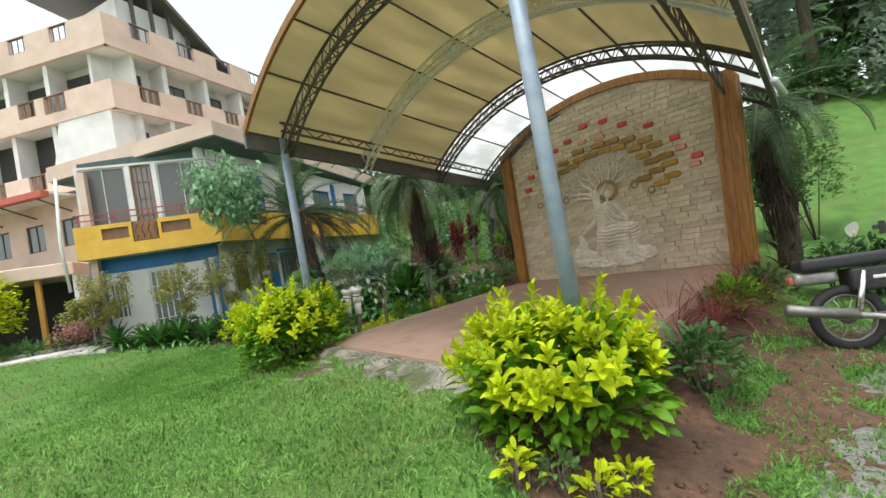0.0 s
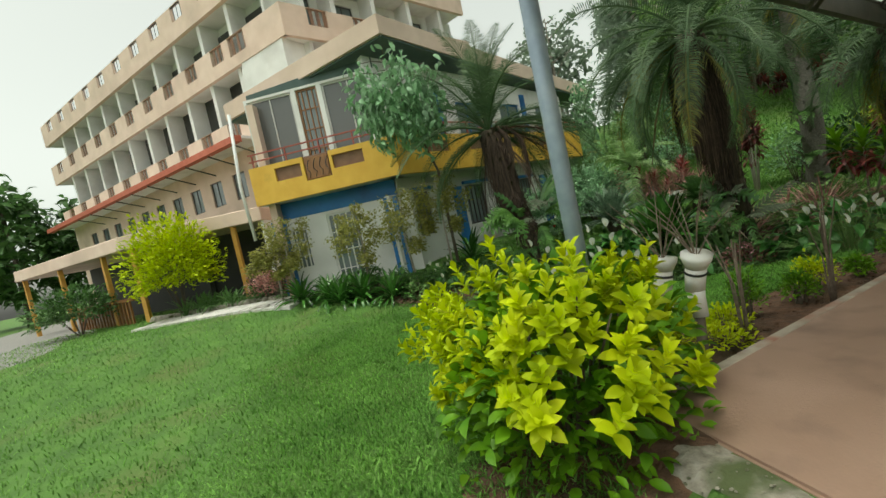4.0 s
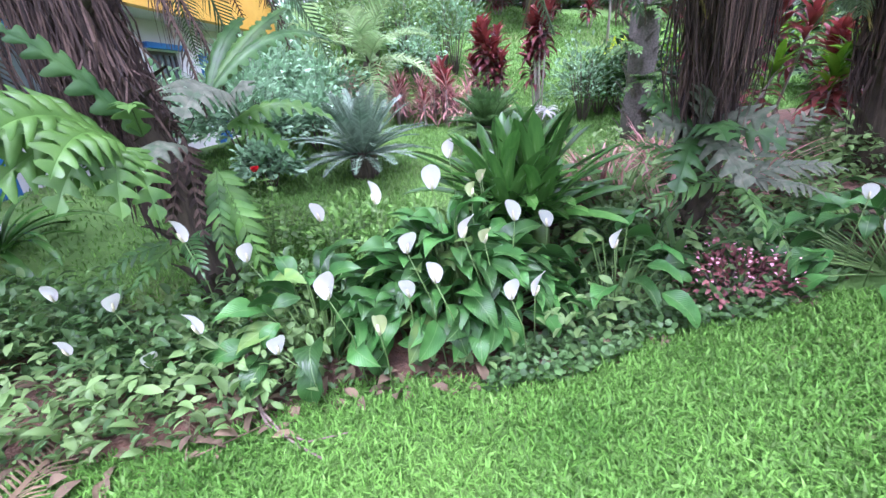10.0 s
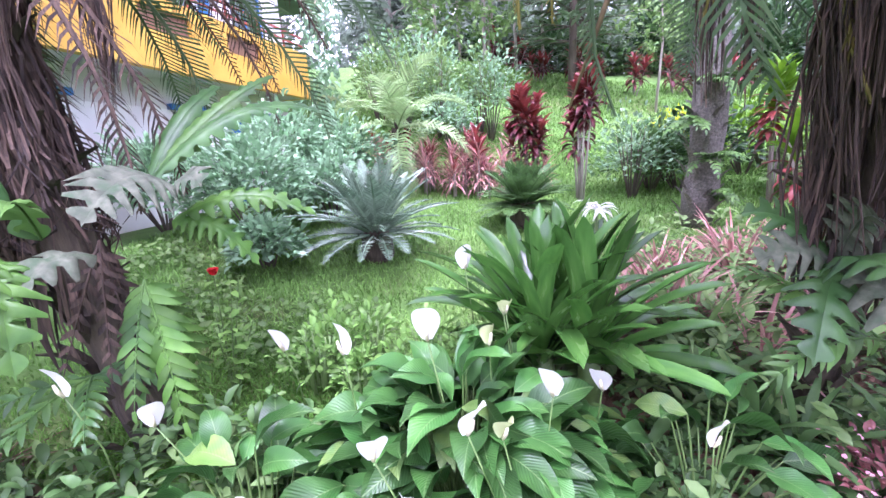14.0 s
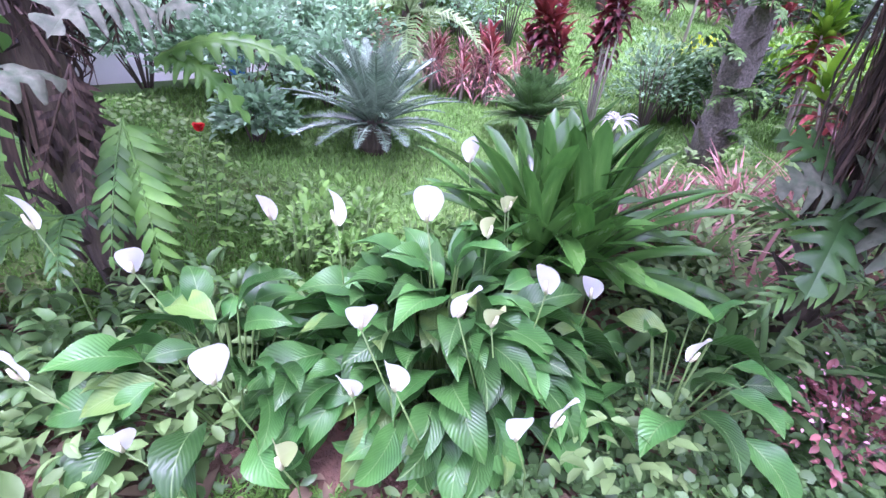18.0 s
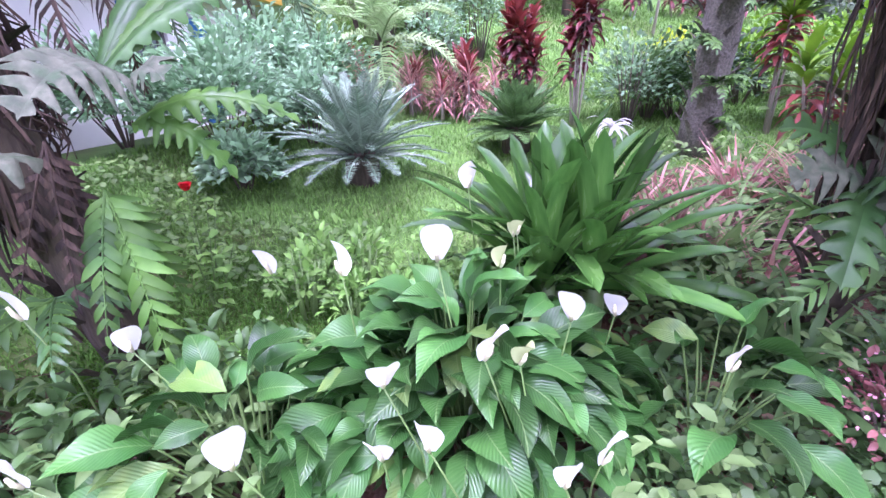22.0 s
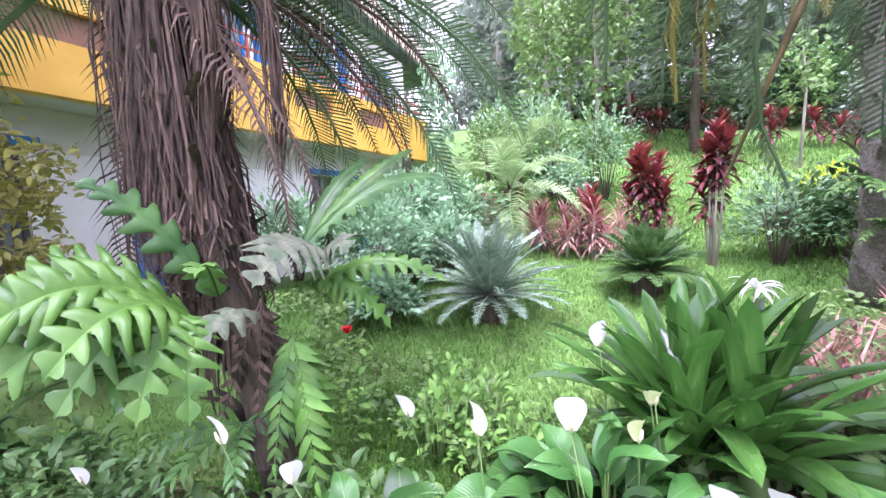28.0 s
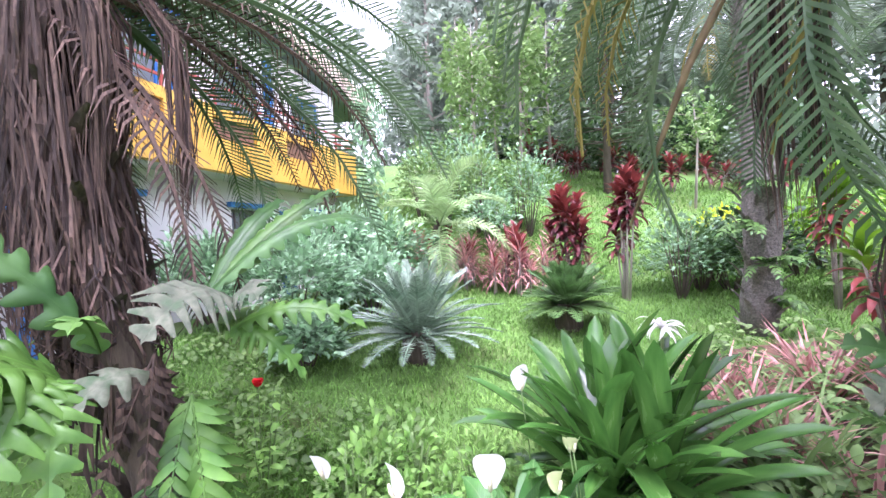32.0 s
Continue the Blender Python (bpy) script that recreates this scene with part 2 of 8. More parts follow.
M["cycad_leaf"] = material("cycad_leaflets", (0.075, 0.145, 0.08), (0.25, 0.34, 0.235), 0.24, 4.0, 0, island=0.4, through=0.1, spec=1.0)
M["lily_leaf"] = material("peace_lily_leaf", (0.02, 0.088, 0.016), (0.066, 0.19, 0.036), 0.31, 4.0, 0.12, obj_var=0.55, through=0.2, spec=0.5)
M["lily_old"] = material("paling_lily_leaf", (0.075, 0.17, 0.03), (0.17, 0.265, 0.06), 0.4, 5.0, 0.1, obj_var=0.3, through=0.2, stain=(0.06, 0.16, 0.05), stain_scale=7)
M["spathe"] = material("white_spathe", (0.80, 0.80, 0.74), (0.88, 0.87, 0.82), 0.5, 10.0, 0, through=0.25)
M["spathe_green"] = material("greenish_spathe", (0.45, 0.55, 0.22), (0.62, 0.68, 0.36), 0.5, 10.0, 0, through=0.25)
M["spadix"] = material("cream_spadix", (0.66, 0.62, 0.38), (0.75, 0.7, 0.5), 0.7, 90.0, 0.4)
M["strap_leaf"] = material("strap_leaf", (0.034, 0.122, 0.02), (0.10, 0.245, 0.045), 0.24, 3.0, 0.08, obj_var=0.5, through=0.2, spec=0.9, stretch=(1, 6, 1))
M["palm_young"] = material("young_palm_leaflets", (0.17, 0.30, 0.10), (0.33, 0.46, 0.20), 0.35, 4.0, 0, island=0.35, through=0.35)
M["stem"] = material("green_stem", (0.09, 0.17, 0.04), (0.15, 0.25, 0.07), 0.5, 12.0, 0)
M["gold_leaf"] = material("golden_young_leaves", (0.36, 0.47, 0.010), (0.60, 0.66, 0.018), 0.5, 5.0, 0, island=0.3, through=0.35, spec=0.3)
M["gold_old"] = material("green_inner_leaves", (0.065, 0.185, 0.008), (0.19, 0.37, 0.015), 0.5, 5.0, 0, island=0.35, through=0.3)
M["leaf_mid"] = material("mid_green_leaves", (0.05, 0.12, 0.032), (0.115, 0.22, 0.065), 0.42, 4.0, 0, island=0.4, through=0.3)
M["leaf_light"] = material("light_green_leaves", (0.11, 0.21, 0.055), (0.21, 0.33, 0.11), 0.5, 4.0, 0, island=0.35, through=0.35)
M["leaf_bluish"] = material("pale_hedge_leaves", (0.15, 0.30, 0.14), (0.34, 0.52, 0.32), 0.3, 4.0, 0, island=0.4, through=0.35)
M["leaf_dark"] = material("dark_leaves", (0.018, 0.055, 0.018), (0.05, 0.11, 0.035), 0.5, 4.0, 0, island=0.35, through=0.25)
# Far foliage: the pale aerial haze is put into the leaf colour.
M["leaf_far"] = material("far_leaves_haze_tinted", (0.17, 0.225, 0.165), (0.30, 0.37, 0.28), 0.6, 0.8, 0, island=0.3, through=0.5)
M["leaf_olive"] = material("olive_yellow_leaves", (0.22, 0.22, 0.045), (0.36, 0.35, 0.10), 0.5, 4.0, 0, island=0.3, through=0.3)
M["leaf_red"] = material("red_cordyline_leaves", (0.11, 0.022, 0.024), (0.32, 0.07, 0.055), 0.4, 5.0, 0, island=0.5, through=0.25)
M["leaf_maroon"] = material("maroon_leaves", (0.07, 0.02, 0.025), (0.20, 0.045, 0.045), 0.4, 5.0, 0, island=0.45, through=0.2)
M["leaf_begonia"] = material("begonia_leaves", (0.13, 0.045, 0.045), (0.30, 0.13, 0.11), 0.4, 9.0, 0, island=0.4, through=0.2)
M["leaf_pink"] = material("pink_striped_leaves", (0.36, 0.14, 0.125), (0.58, 0.36, 0.31), 0.45, 9.0, 0, island=0.45, through=0.3)
M["fern"] = material("fern_leaf", (0.045, 0.125, 0.026), (0.115, 0.235, 0.05), 0.4, 5.0, 0.1, island=0.4, through=0.3)
M["fern_bright"] = material("bright_fern_leaf", (0.045, 0.13, 0.02), (0.12, 0.26, 0.045), 0.38, 6.0, 0.1, island=0.4, through=0.35)
M["fern_dark"] = material("dark_fern_leaf", (0.028, 0.085, 0.022), (0.075, 0.17, 0.045), 0.36, 5.0, 0.1, island=0.4, through=0.25)
M["grey_leaf"] = material("grey_dying_leaf", (0.038, 0.055, 0.026), (0.12, 0.135, 0.085), 0.8, 22.0, 0.5, stain=(0.04, 0.075, 0.03), stain_scale=17)
M["dry_leaf"] = material("dry_brown_leaf", (0.10, 0.07, 0.035), (0.22, 0.16, 0.085), 0.85, 9.0, 0.2, obj_var=0.3)
M["rose_leaf"] = material("thin_green_leaves", (0.11, 0.25, 0.045), (0.22, 0.40, 0.09), 0.45, 5.0, 0, island=0.4, through=0.3)
M["rose_red"] = material("red_petals", (0.62, 0.01, 0.015), (0.72, 0.03, 0.03), 0.5, 9.0, 0, through=0.2)
M["pink_petal"] = material("pink_petals", (0.62, 0.28, 0.34), (0.72, 0.42, 0.46), 0.5, 9.0, 0, through=0.2)
M["red_grass"] = material("red_fountain_grass", (0.20, 0.05, 0.045), (0.34, 0.12, 0.10), 0.6, 6.0, 0, island=0.4, through=0.2)
M["pvc"] = material("white_pvc", (0.66, 0.65, 0.62), (0.76, 0.75, 0.72), 0.4, 8.0, 0.05, stain=(0.5, 0.45, 0.36), stain_scale=5)
M["black"] = material("black_rubber", (0.018, 0.018, 0.018), (0.035, 0.034, 0.033), 0.75, 20.0, 0.2)
M["black_vinyl"] = material("black_vinyl", (0.014, 0.014, 0.016), (0.025, 0.025, 0.027), 0.42, 60.0, 0.1)
M["engine"] = material("dusty_alloy", (0.22, 0.21, 0.2), (0.36, 0.35, 0.33), 0.5, 14.0, 0.2, metal=0.7)
M["chrome"] = material("chrome", (0.62, 0.62, 0.63), (0.7, 0.7, 0.7), 0.2, 9.0, 0, metal=1.0)
M["tank"] = material("dark_blue_lacquer", (0.012, 0.014, 0.05), (0.02, 0.022, 0.07), 0.2, 6.0, 0)
M["white_plastic"] = material("white_plastic", (0.6, 0.6, 0.6), (0.7, 0.7, 0.7), 0.35, 8.0, 0)
M["statue_white"] = material("white_painted_statue", (0.74, 0.74, 0.76), (0.8, 0.8, 0.82), 0.6, 5.0, 0.05, stain=(0.1, 0.45, 0.75), stain_scale=1.3, stain_at=(0.5, 0.56))
M["concrete"] = material("grey_concrete", (0.30, 0.29, 0.27), (0.42, 0.41, 0.38), 0.9, 8.0, 0.4)
M["terracotta"] = material("terracotta", (0.33, 0.12, 0.06), (0.42, 0.18, 0.1), 0.8, 8.0, 0.2)
M["orange_post"] = material("ochre_painted_post", (0.55, 0.28, 0.05), (0.62, 0.34, 0.08), 0.6, 8.0, 0.1)
# Dark fill for hidden light-blocking cores and the shade under the walkway.
M["shade_fill"] = material("dark_shade_fill", (0.05, 0.05, 0.05), (0.07, 0.068, 0.065), 0.9, 3.0, 0)


def veined(m, pitch=0.014, depth=0.22):
    """Adds slanting side veins and a pale midrib to a leaf whose length runs along its own x."""
    nt = m.node_tree
    bs = nt.nodes["Principled BSDF"]
    tc = nt.nodes.new("ShaderNodeTexCoord")
    sx = nt.nodes.new("ShaderNodeSeparateXYZ")
    nt.links.new(tc.outputs["Object"], sx.inputs[0])

    def op(kind, a, b):
        n = nt.nodes.new("ShaderNodeMath")
        n.operation = kind
        for k, v in enumerate((a, b)):
            if isinstance(v, (int, float)):
                n.inputs[k].default_value = v
            else:
                nt.links.new(v, n.inputs[k])
        return n.outputs[0]
    ay = op("ABSOLUTE", sx.outputs["Y"], 0.0)
    wv = op("SINE", op("MULTIPLY", op("SUBTRACT", sx.outputs["X"], op("MULTIPLY", ay, 1.3)), 6.283 / pitch), 0.0)
    rib = op("LESS_THAN", ay, 0.0022)
    fac = op("ADD", op("MULTIPLY", op("POWER", op("ADD", op("MULTIPLY", wv, 0.5), 0.5), 3.0), 0.07), op("MULTIPLY", rib, 0.35))
    old = bs.inputs["Base Color"].links[0].from_socket
    mx = nt.nodes.new("ShaderNodeMix")
    mx.data_type = "RGBA"
    nt.links.new(fac, mx.inputs["Factor"])
    nt.links.new(old, mx.inputs["A"])
    mx.inputs["B"].default_value = (0.24, 0.36, 0.14, 1)
    nt.links.new(mx.outputs["Result"], bs.inputs["Base Color"])
    bp = nt.nodes.new("ShaderNodeBump")
    bp.inputs["Strength"].default_value, bp.inputs["Distance"].default_value = depth, 0.003
    nt.links.new(wv, bp.inputs["Height"])
    nt.links.new(bp.outputs[0], bs.inputs["Normal"])
    return m


veined(M["lily_leaf"])
veined(M["lily_old"])


def glass(name, tint=(0.16, 0.19, 0.2), rough=0.06):
    m = bpy.data.materials.new(name)
    m.use_nodes = True
    bs = m.node_tree.nodes["Principled BSDF"]
    bs.inputs["Base Color"].default_value = (*tint, 1)
    bs.inputs["Roughness"].default_value = rough
    bs.inputs["Specular IOR Level"].default_value = 0.8
    nt = m.node_tree
    nz = nt.nodes.new("ShaderNodeTexNoise")
    nz.inputs["Scale"].default_value = 1.5
    bp = nt.nodes.new("ShaderNodeBump")
    bp.inputs["Strength"].default_value, bp.inputs["Distance"].default_value = 0.05, 0.01
    nt.links.new(nz.outputs["Fac"], bp.inputs["Height"])
    nt.links.new(bp.outputs[0], bs.inputs["Normal"])
    return m


M["glass"] = glass("window_glass")
M["grey_glass"] = glass("frosted_grey_glass", (0.11, 0.11, 0.11), 0.35)


def sheet_material(name, col, share):
    """A thin plastic roof sheet: daylight glows through it."""
    m = bpy.data.materials.new(name)
    m.use_nodes = True
    nt = m.node_tree
    bs = nt.nodes["Principled BSDF"]
    nz = nt.nodes.new("ShaderNodeTexNoise")
    nz.inputs["Scale"].default_value = 2.5
    rp = nt.nodes.new("ShaderNodeValToRGB")
    rp.color_ramp.elements[0].color = (*[c * 0.78 for c in col], 1)
    rp.color_ramp.elements[1].color = (*col, 1)
    rp.color_ramp.elements[0].position, rp.color_ramp.elements[1].position = 0.35, 0.65
    nt.links.new(nz.outputs["Fac"], rp.inputs["Fac"])
    nt.links.new(rp.outputs[0], bs.inputs["Base Color"])
    bs.inputs["Roughness"].default_value = 0.45
    tr = nt.nodes.new("ShaderNodeBsdfTranslucent")
    nt.links.new(rp.outputs[0], tr.inputs["Color"])
    ms = nt.nodes.new("ShaderNodeMixShader")
    ms.inputs["Fac"].default_value = share
    nt.links.new(bs.outputs[0], ms.inputs[1])
    nt.links.new(tr.outputs[0], ms.inputs[2])
    nt.links.new(ms.outputs[0], nt.nodes["Material Output"].inputs["Surface"])
    return m


M["roof_sheet"] = sheet_material("cream_roof_sheet", (0.66, 0.59, 0.40), 0.55)
M["clear_sheet"] = sheet_material("milky_clear_sheet", (0.9, 0.91, 0.9), 0.9)


# ---- building blocks ----
def mesh_of(name, V, F, mat, smooth=False):
    me = bpy.data.meshes.new(name)
    V = np.asarray(V, dtype=float)
    me.from_pydata(V.tolist(), [], F.tolist() if hasattr(F, "tolist") else F)
    if mat:
        me.materials.append(mat)
    if smooth:
        me.polygons.foreach_set("use_smooth", [True] * len(me.polygons))
    me.update()
    return me


def link(name, me, parent=None, label="", m=None):
    ob = new(name, me)
    if parent is not None:
        ob.parent = parent
    if m is not None:
        ob.matrix_basis = m
    if label:
        ob["label"] = label
    return ob


def thing(name, label, category, group="", at=(0, 0, 0), rz=0.0, kind=""):
    ob = new(name)
    ob.empty_display_size = 0.1
    ob.matrix_basis = pose(*at, 0, 0, rz)
    return tagged(ob, label, category, group, kind)


def part(name, bm, mat, parent, label="", m=None, smooth=False):
    me = bpy.data.meshes.new(name)
    bm.to_mesh(me)
    bm.free()
    me.materials.append(mat)
    if smooth:
        me.polygons.foreach_set("use_smooth", [True] * len(me.polygons))
    return link(name, me, parent, label, m)


def solid(name, bm, mat, label, category="", group="", kind="", smooth=False):
    return tagged(part(name, bm, mat, None, smooth=smooth), label, category, group, kind)


def box(bm, x0, x1, y0, y1, z0, z1, m=None, bevel=0.0):
    made = bmesh.ops.create_cube(bm, size=1.0)["verts"]
    bmesh.ops.scale(bm, vec=(x1 - x0, y1 - y0, z1 - z0), verts=made)
    bmesh.ops.translate(bm, vec=((x0 + x1) / 2, (y0 + y1) / 2, (z0 + z1) / 2), verts=made)
    if bevel:
        edges = list({e for v in made for e in v.link_edges})
        out = bmesh.ops.bevel(bm, geom=edges, offset=bevel, segments=1, affect="EDGES", profile=0.5)
        made = list({v for f in out["faces"] for v in f.verts} | {v for v in made if v.is_valid})
    if m is not None:
        bmesh.ops.transform(bm, matrix=m, verts=made)
    return made


def boxed(x0, x1, y0, y1, z0, z1, m=None, bevel=0.0):
    bm = bmesh.new()
    box(bm, x0, x1, y0, y1, z0, z1, m, bevel)
    return bm


def tube(pts, radii, sides=8, cap=True):
    """A tapered tube through points: (V, F)."""
    pts = [Vector(p) for p in pts]
    V, F = [], []
    ref = Vector((0, 0, 1)) if abs((pts[-1] - pts[0]).normalized().z) < 0.9 else Vector((1, 0, 0))
    for i, p in enumerate(pts):
        d = (pts[min(i + 1, len(pts) - 1)] - pts[max(i - 1, 0)]).normalized()
        u = d.cross(ref).normalized()
        w = u.cross(d)
        r = radii[i] if hasattr(radii, "__len__") else radii
        for k in range(sides):
            a = 2 * math.pi * k / sides
            V.append(p + (u * math.cos(a) + w * math.sin(a)) * r)
    for i in range(len(pts) - 1):
        for k in range(sides):
            F.append((i * sides + k, i * sides + (k + 1) % sides, (i + 1) * sides + (k + 1) % sides, (i + 1) * sides + k))
    if cap:
        F.append(tuple(range(sides - 1, -1, -1)))
        F.append(tuple(range((len(pts) - 1) * sides, len(pts) * sides)))
    return np.array([tuple(v) for v in V]), F


def join_vf(items):
    V, F, n = [], [], 0
    for v, f in items:
        V.append(np.asarray(v))
        F += [tuple(int(i) + n for i in q) for q in f]
        n += len(v)
    return np.concatenate(V), F


def tube_obj(name, pts, radii, mat, parent=None, sides=8, label="", smooth=True):
    V, F = tube(pts, radii, sides)
    return link(name, mesh_of(name, V, F, mat, smooth), parent, label)


def lathe(profile, sides=20):
    """A turned body from (radius, height) pairs: (V, F)."""
    V, F = [], []
    for r, z in profile:
        for k in range(sides):
            a = 2 * math.pi * k / sides
            V.append((r * math.cos(a), r * math.sin(a), z))
    for i in range(len(profile) - 1):
        for k in range(sides):
            F.append((i * sides + k, i * sides + (k + 1) % sides, (i + 1) * sides + (k + 1) % sides, (i + 1) * sides + k))
    F.append(tuple(range(sides - 1, -1, -1)))
    F.append(tuple(range((len(profile) - 1) * sides, len(profile) * sides)))
    return np.array(V), F


def blade(L, W, up=0.6, droop=1.2, fold=0.15, seg=5, peak=0.45, tip=0.0, base=0.12, wave=0.0, sharp=1.0):
    """A leaf along +x that rises at the angle up and bends by droop: (V, F). peak: where it is widest."""
    V, F = [], []
    x = z = 0.0
    for i in range(seg + 1):
        t = i / seg
        if t < peak:
            w = base + (1 - base) * math.sin(t / peak * math.pi / 2)
        else:
            w = tip + (1 - tip) * math.cos((t - peak) / (1 - peak) * math.pi / 2) ** sharp
        w *= W / 2
        a = up - droop * t ** 1.3
        if i:
            x += L / seg * math.cos(a)
            z += L / seg * math.sin(a)
        nx, nz = -math.sin(a), math.cos(a)
        rise = w * fold * 2
        wob = wave * w * math.sin(t * 9)
        V += [(x + nx * (rise + wob), w, z + nz * (rise + wob)), (x, 0, z), (x + nx * (rise - wob), -w, z + nz * (rise - wob))]
        if i:
            a0 = 3 * (i - 1)
            F += [(a0, a0 + 1, a0 + 4, a0 + 3), (a0 + 1, a0 + 2, a0 + 5, a0 + 4)]
    return np.array(V), np.array(F)


def turned(rx, ry, rz):
    return np.array(Euler((rx, ry, rz)).to_matrix())


def scatter(vf, spots):
    """Many copies of a template in one mesh. spots: (place, 3x3 turn, scale)."""
    v, f = vf
    k, n = len(spots), len(v)
    R = np.array([s[1] * s[2] for s in spots])
    P = np.array([s[0] for s in spots])
    V = np.einsum("kij,nj->kni", R, v) + P[:, None, :]
    F = (np.asarray(f)[None] + (np.arange(k) * n)[:, None, None])
    return V.reshape(-1, 3), F.reshape(-1, np.asarray(f).shape[1])


def gate(a, b, x):
    t = min(1.0, max(0.0, (x - a) / (b - a)))
    return t * t * (3 - 2 * t)


def gh(x, y):
    """Height of the ground: a lawn that falls to the flower bed, a mound behind it and the hillside beyond."""
    base = 0.5 - 0.33 * gate(0.0, 3.4, -x) + 0.12 * gate(4.5, 9.0, -x) + 0.47 * gate(5.8, 9.6, -x) - 0.47 * gate(3.2, 5.6, x)
    s = (x + 3.7) * -0.568 + (y - 3.25) * 0.823
    if x > -1.0:
        s -= 1.3 * gate(-1.0, 1.0, x)
    rise = 0.22 * gate(0.0, 1.2, s) + 0.15 * max(0.0, min(s, 14.0) - 1.0) + 0.23 * max(0.0, min(s, 13.0) - 6.0)
    apron = 0.13 * gate(-0.55, -0.03, y + 0.22 * max(0.0, x)) * gate(-0.25, 0.1, x) * (1 - gate(3.0, 3.6, x))
    rise_e = 0.2 * max(0.0, min(y, 24.0) - 8.5) * gate(3.0, 6.0, x)
    return base + apron + rise_e + rise * gate(-11.0 - 9.0 * gate(8.5, 13.0, y), -6.5 - 9.0 * gate(8.5, 13.0, y), x) + 0.012 * noise.noise((x * 1.3, y * 1.3, 0))


def bed(x, y):
    """How far a place lies beyond the edge of the flower bed (minus: on the lawn)."""
    return (x + 3.7) * -0.568 + (y - 3.25) * 0.823 + 0.25 * noise.noise((x * 0.9, y * 0.9, 5))


rng = random.Random(7)


def u(a, b):
    return rng.uniform(a, b)


# ---- ground ----
def steps(edges):
    out = []
    for (a, b, d) in edges:
        n = max(1, round((b - a) / d))
        out += [a + (b - a) * i / n for i in range(n)]
    return out + [edges[-1][1]]


gx = steps([(-140, -60, 16), (-60, -24, 4), (-24, -10, 0.8), (-10, 7, 0.2), (7, 24, 1.0), (24, 60, 4), (60, 140, 16)])
gy = steps([(-140, -60, 16), (-60, -12, 4), (-12, -5, 0.6), (-5, 9, 0.2), (9, 30, 0.8), (30, 140, 8)])
gv = [(x, y, min(gh(x, y), 9.0) - (0.35 if 0.05 < x < 4.0 and 0.05 < y < 5.0 else 0)) for y in gy for x in gx]
nx_ = len(gx)
gf = [(j * nx_ + i, j * nx_ + i + 1, (j + 1) * nx_ + i + 1, (j + 1) * nx_ + i) for j in range(len(gy) - 1) for i in range(nx_ - 1)]
tagged(link("ground", mesh_of("ground", gv, gf, M["lawn"], True)), "green lawn on sloping ground, worn bare in places", "ground", kind="structure")


def patch(name, inside, x0, x1, y0, y1, d, lift, rough, mat, label, category):
    """A sheet of soil or gravel that lies on the ground wherever inside() holds."""
    xs, ys = steps([(x0, x1, d)]), steps([(y0, y1, d)])
    V, F, ids = [], [], {}
    for j, y in enumerate(ys):
        for i, x in enumerate(xs):
            k = inside(x, y)
            if k > -d:
                ids[i, j] = len(V)
                V.append((x, y, gh(x, y) + lift * min(1, max(-1, k / 0.15)) + (rough * noise.noise((x * 9, y * 9, 3)) if k > 0.1 else 0)))
    for j in range(len(ys) - 1):
        for i in range(len(xs) - 1):
            q = [(i, j), (i + 1, j), (i + 1, j + 1), (i, j + 1)]
            if all(c in ids for c in q):
                F.append(tuple(ids[c] for c in q))
    return tagged(link(name, mesh_of(name, V, F, mat, True)), label, category, kind="structure")


def hole(x, y):
    """Grass clearing behind the lilies, round the near cycad (plus: inside)."""
    return min(bed(x, y) - 0.85, -3.75 - x + 0.25 * noise.noise((x, y, 9)) + 0.35 * max(0, y - 5.2), 1.0)


patch("ground_bed", lambda x, y: min(bed(x, y), 3.2 - bed(x, y), -x - 0.4, -hole(x, y)), -9, 0, 0.2, 9.5, 0.09, 0.02, 0.035, M["soil"], "dark damp soil under the flower bed", "soil")
patch("ground_strip", lambda x, y: min(-0.02 - x, x + 0.86 + 0.04 * (2.8 - y) + 0.04 * noise.noise((y * 2, 0, 1)), y - 0.45, 5.2 - y), -1.3, 0, 0.2, 5.4, 0.07, 0.02, 0.03, M["soil"], "reddish soil strip beside the platform", "soil")
patch("ground_corner", lambda x, y: min(0.56 - math.hypot((x - 4.1) * 0.9, (y + 0.75) * 0.62) + 0.18 * noise.noise((x * 2, y * 2, 2)), 9), 2.8, 5.6, -2.2, 1.4, 0.07, 0.02, 0.03, M["soil"], "reddish soil round a golden bush", "soil")
patch("ground_side", lambda x, y: min(x - 4.02, 4.55 - x + 0.12 * noise.noise((y * 2, 0, 8)), y - 0.3, 6.4 - y), 4.0, 5.2, 0.3, 6.5, 0.09, 0.02, 0.03, M["soil"], "reddish soil beside the platform", "soil")
patch("ground_trodden", lambda x, y: min(x - 4.5, 7.5 - x, y + 2.4, 2.9 - y, noise.noise((x * 1.9, y * 1.9, 33)) * 0.6 + 0.05), 4.4, 7.6, -2.5, 3.0, 0.06, 0.012, 0.02, M["soil"], "reddish trodden soil between grass and gravel", "soil")
patch("ground_gravel", lambda x, y: x - 4.9 - 0.25 * math.sin(y) + 0.9 * noise.noise((x * 1.6, y * 1.6, 4)) - 0.28 * max(0, y), 4.3, 14, -9, 4.0, 0.1, 0.012, 0.015, M["gravel"], "grey gravel parking ground", "gravel")
patch("ground_drive", lambda x, y: min(-7.4 + 0.2 * math.sin(x) - y - 0.1 * x, y + 13), -30, 6, -13, -5, 0.4, 0.015, 0.005, M["asphalt"], "pale worn drive", "road")
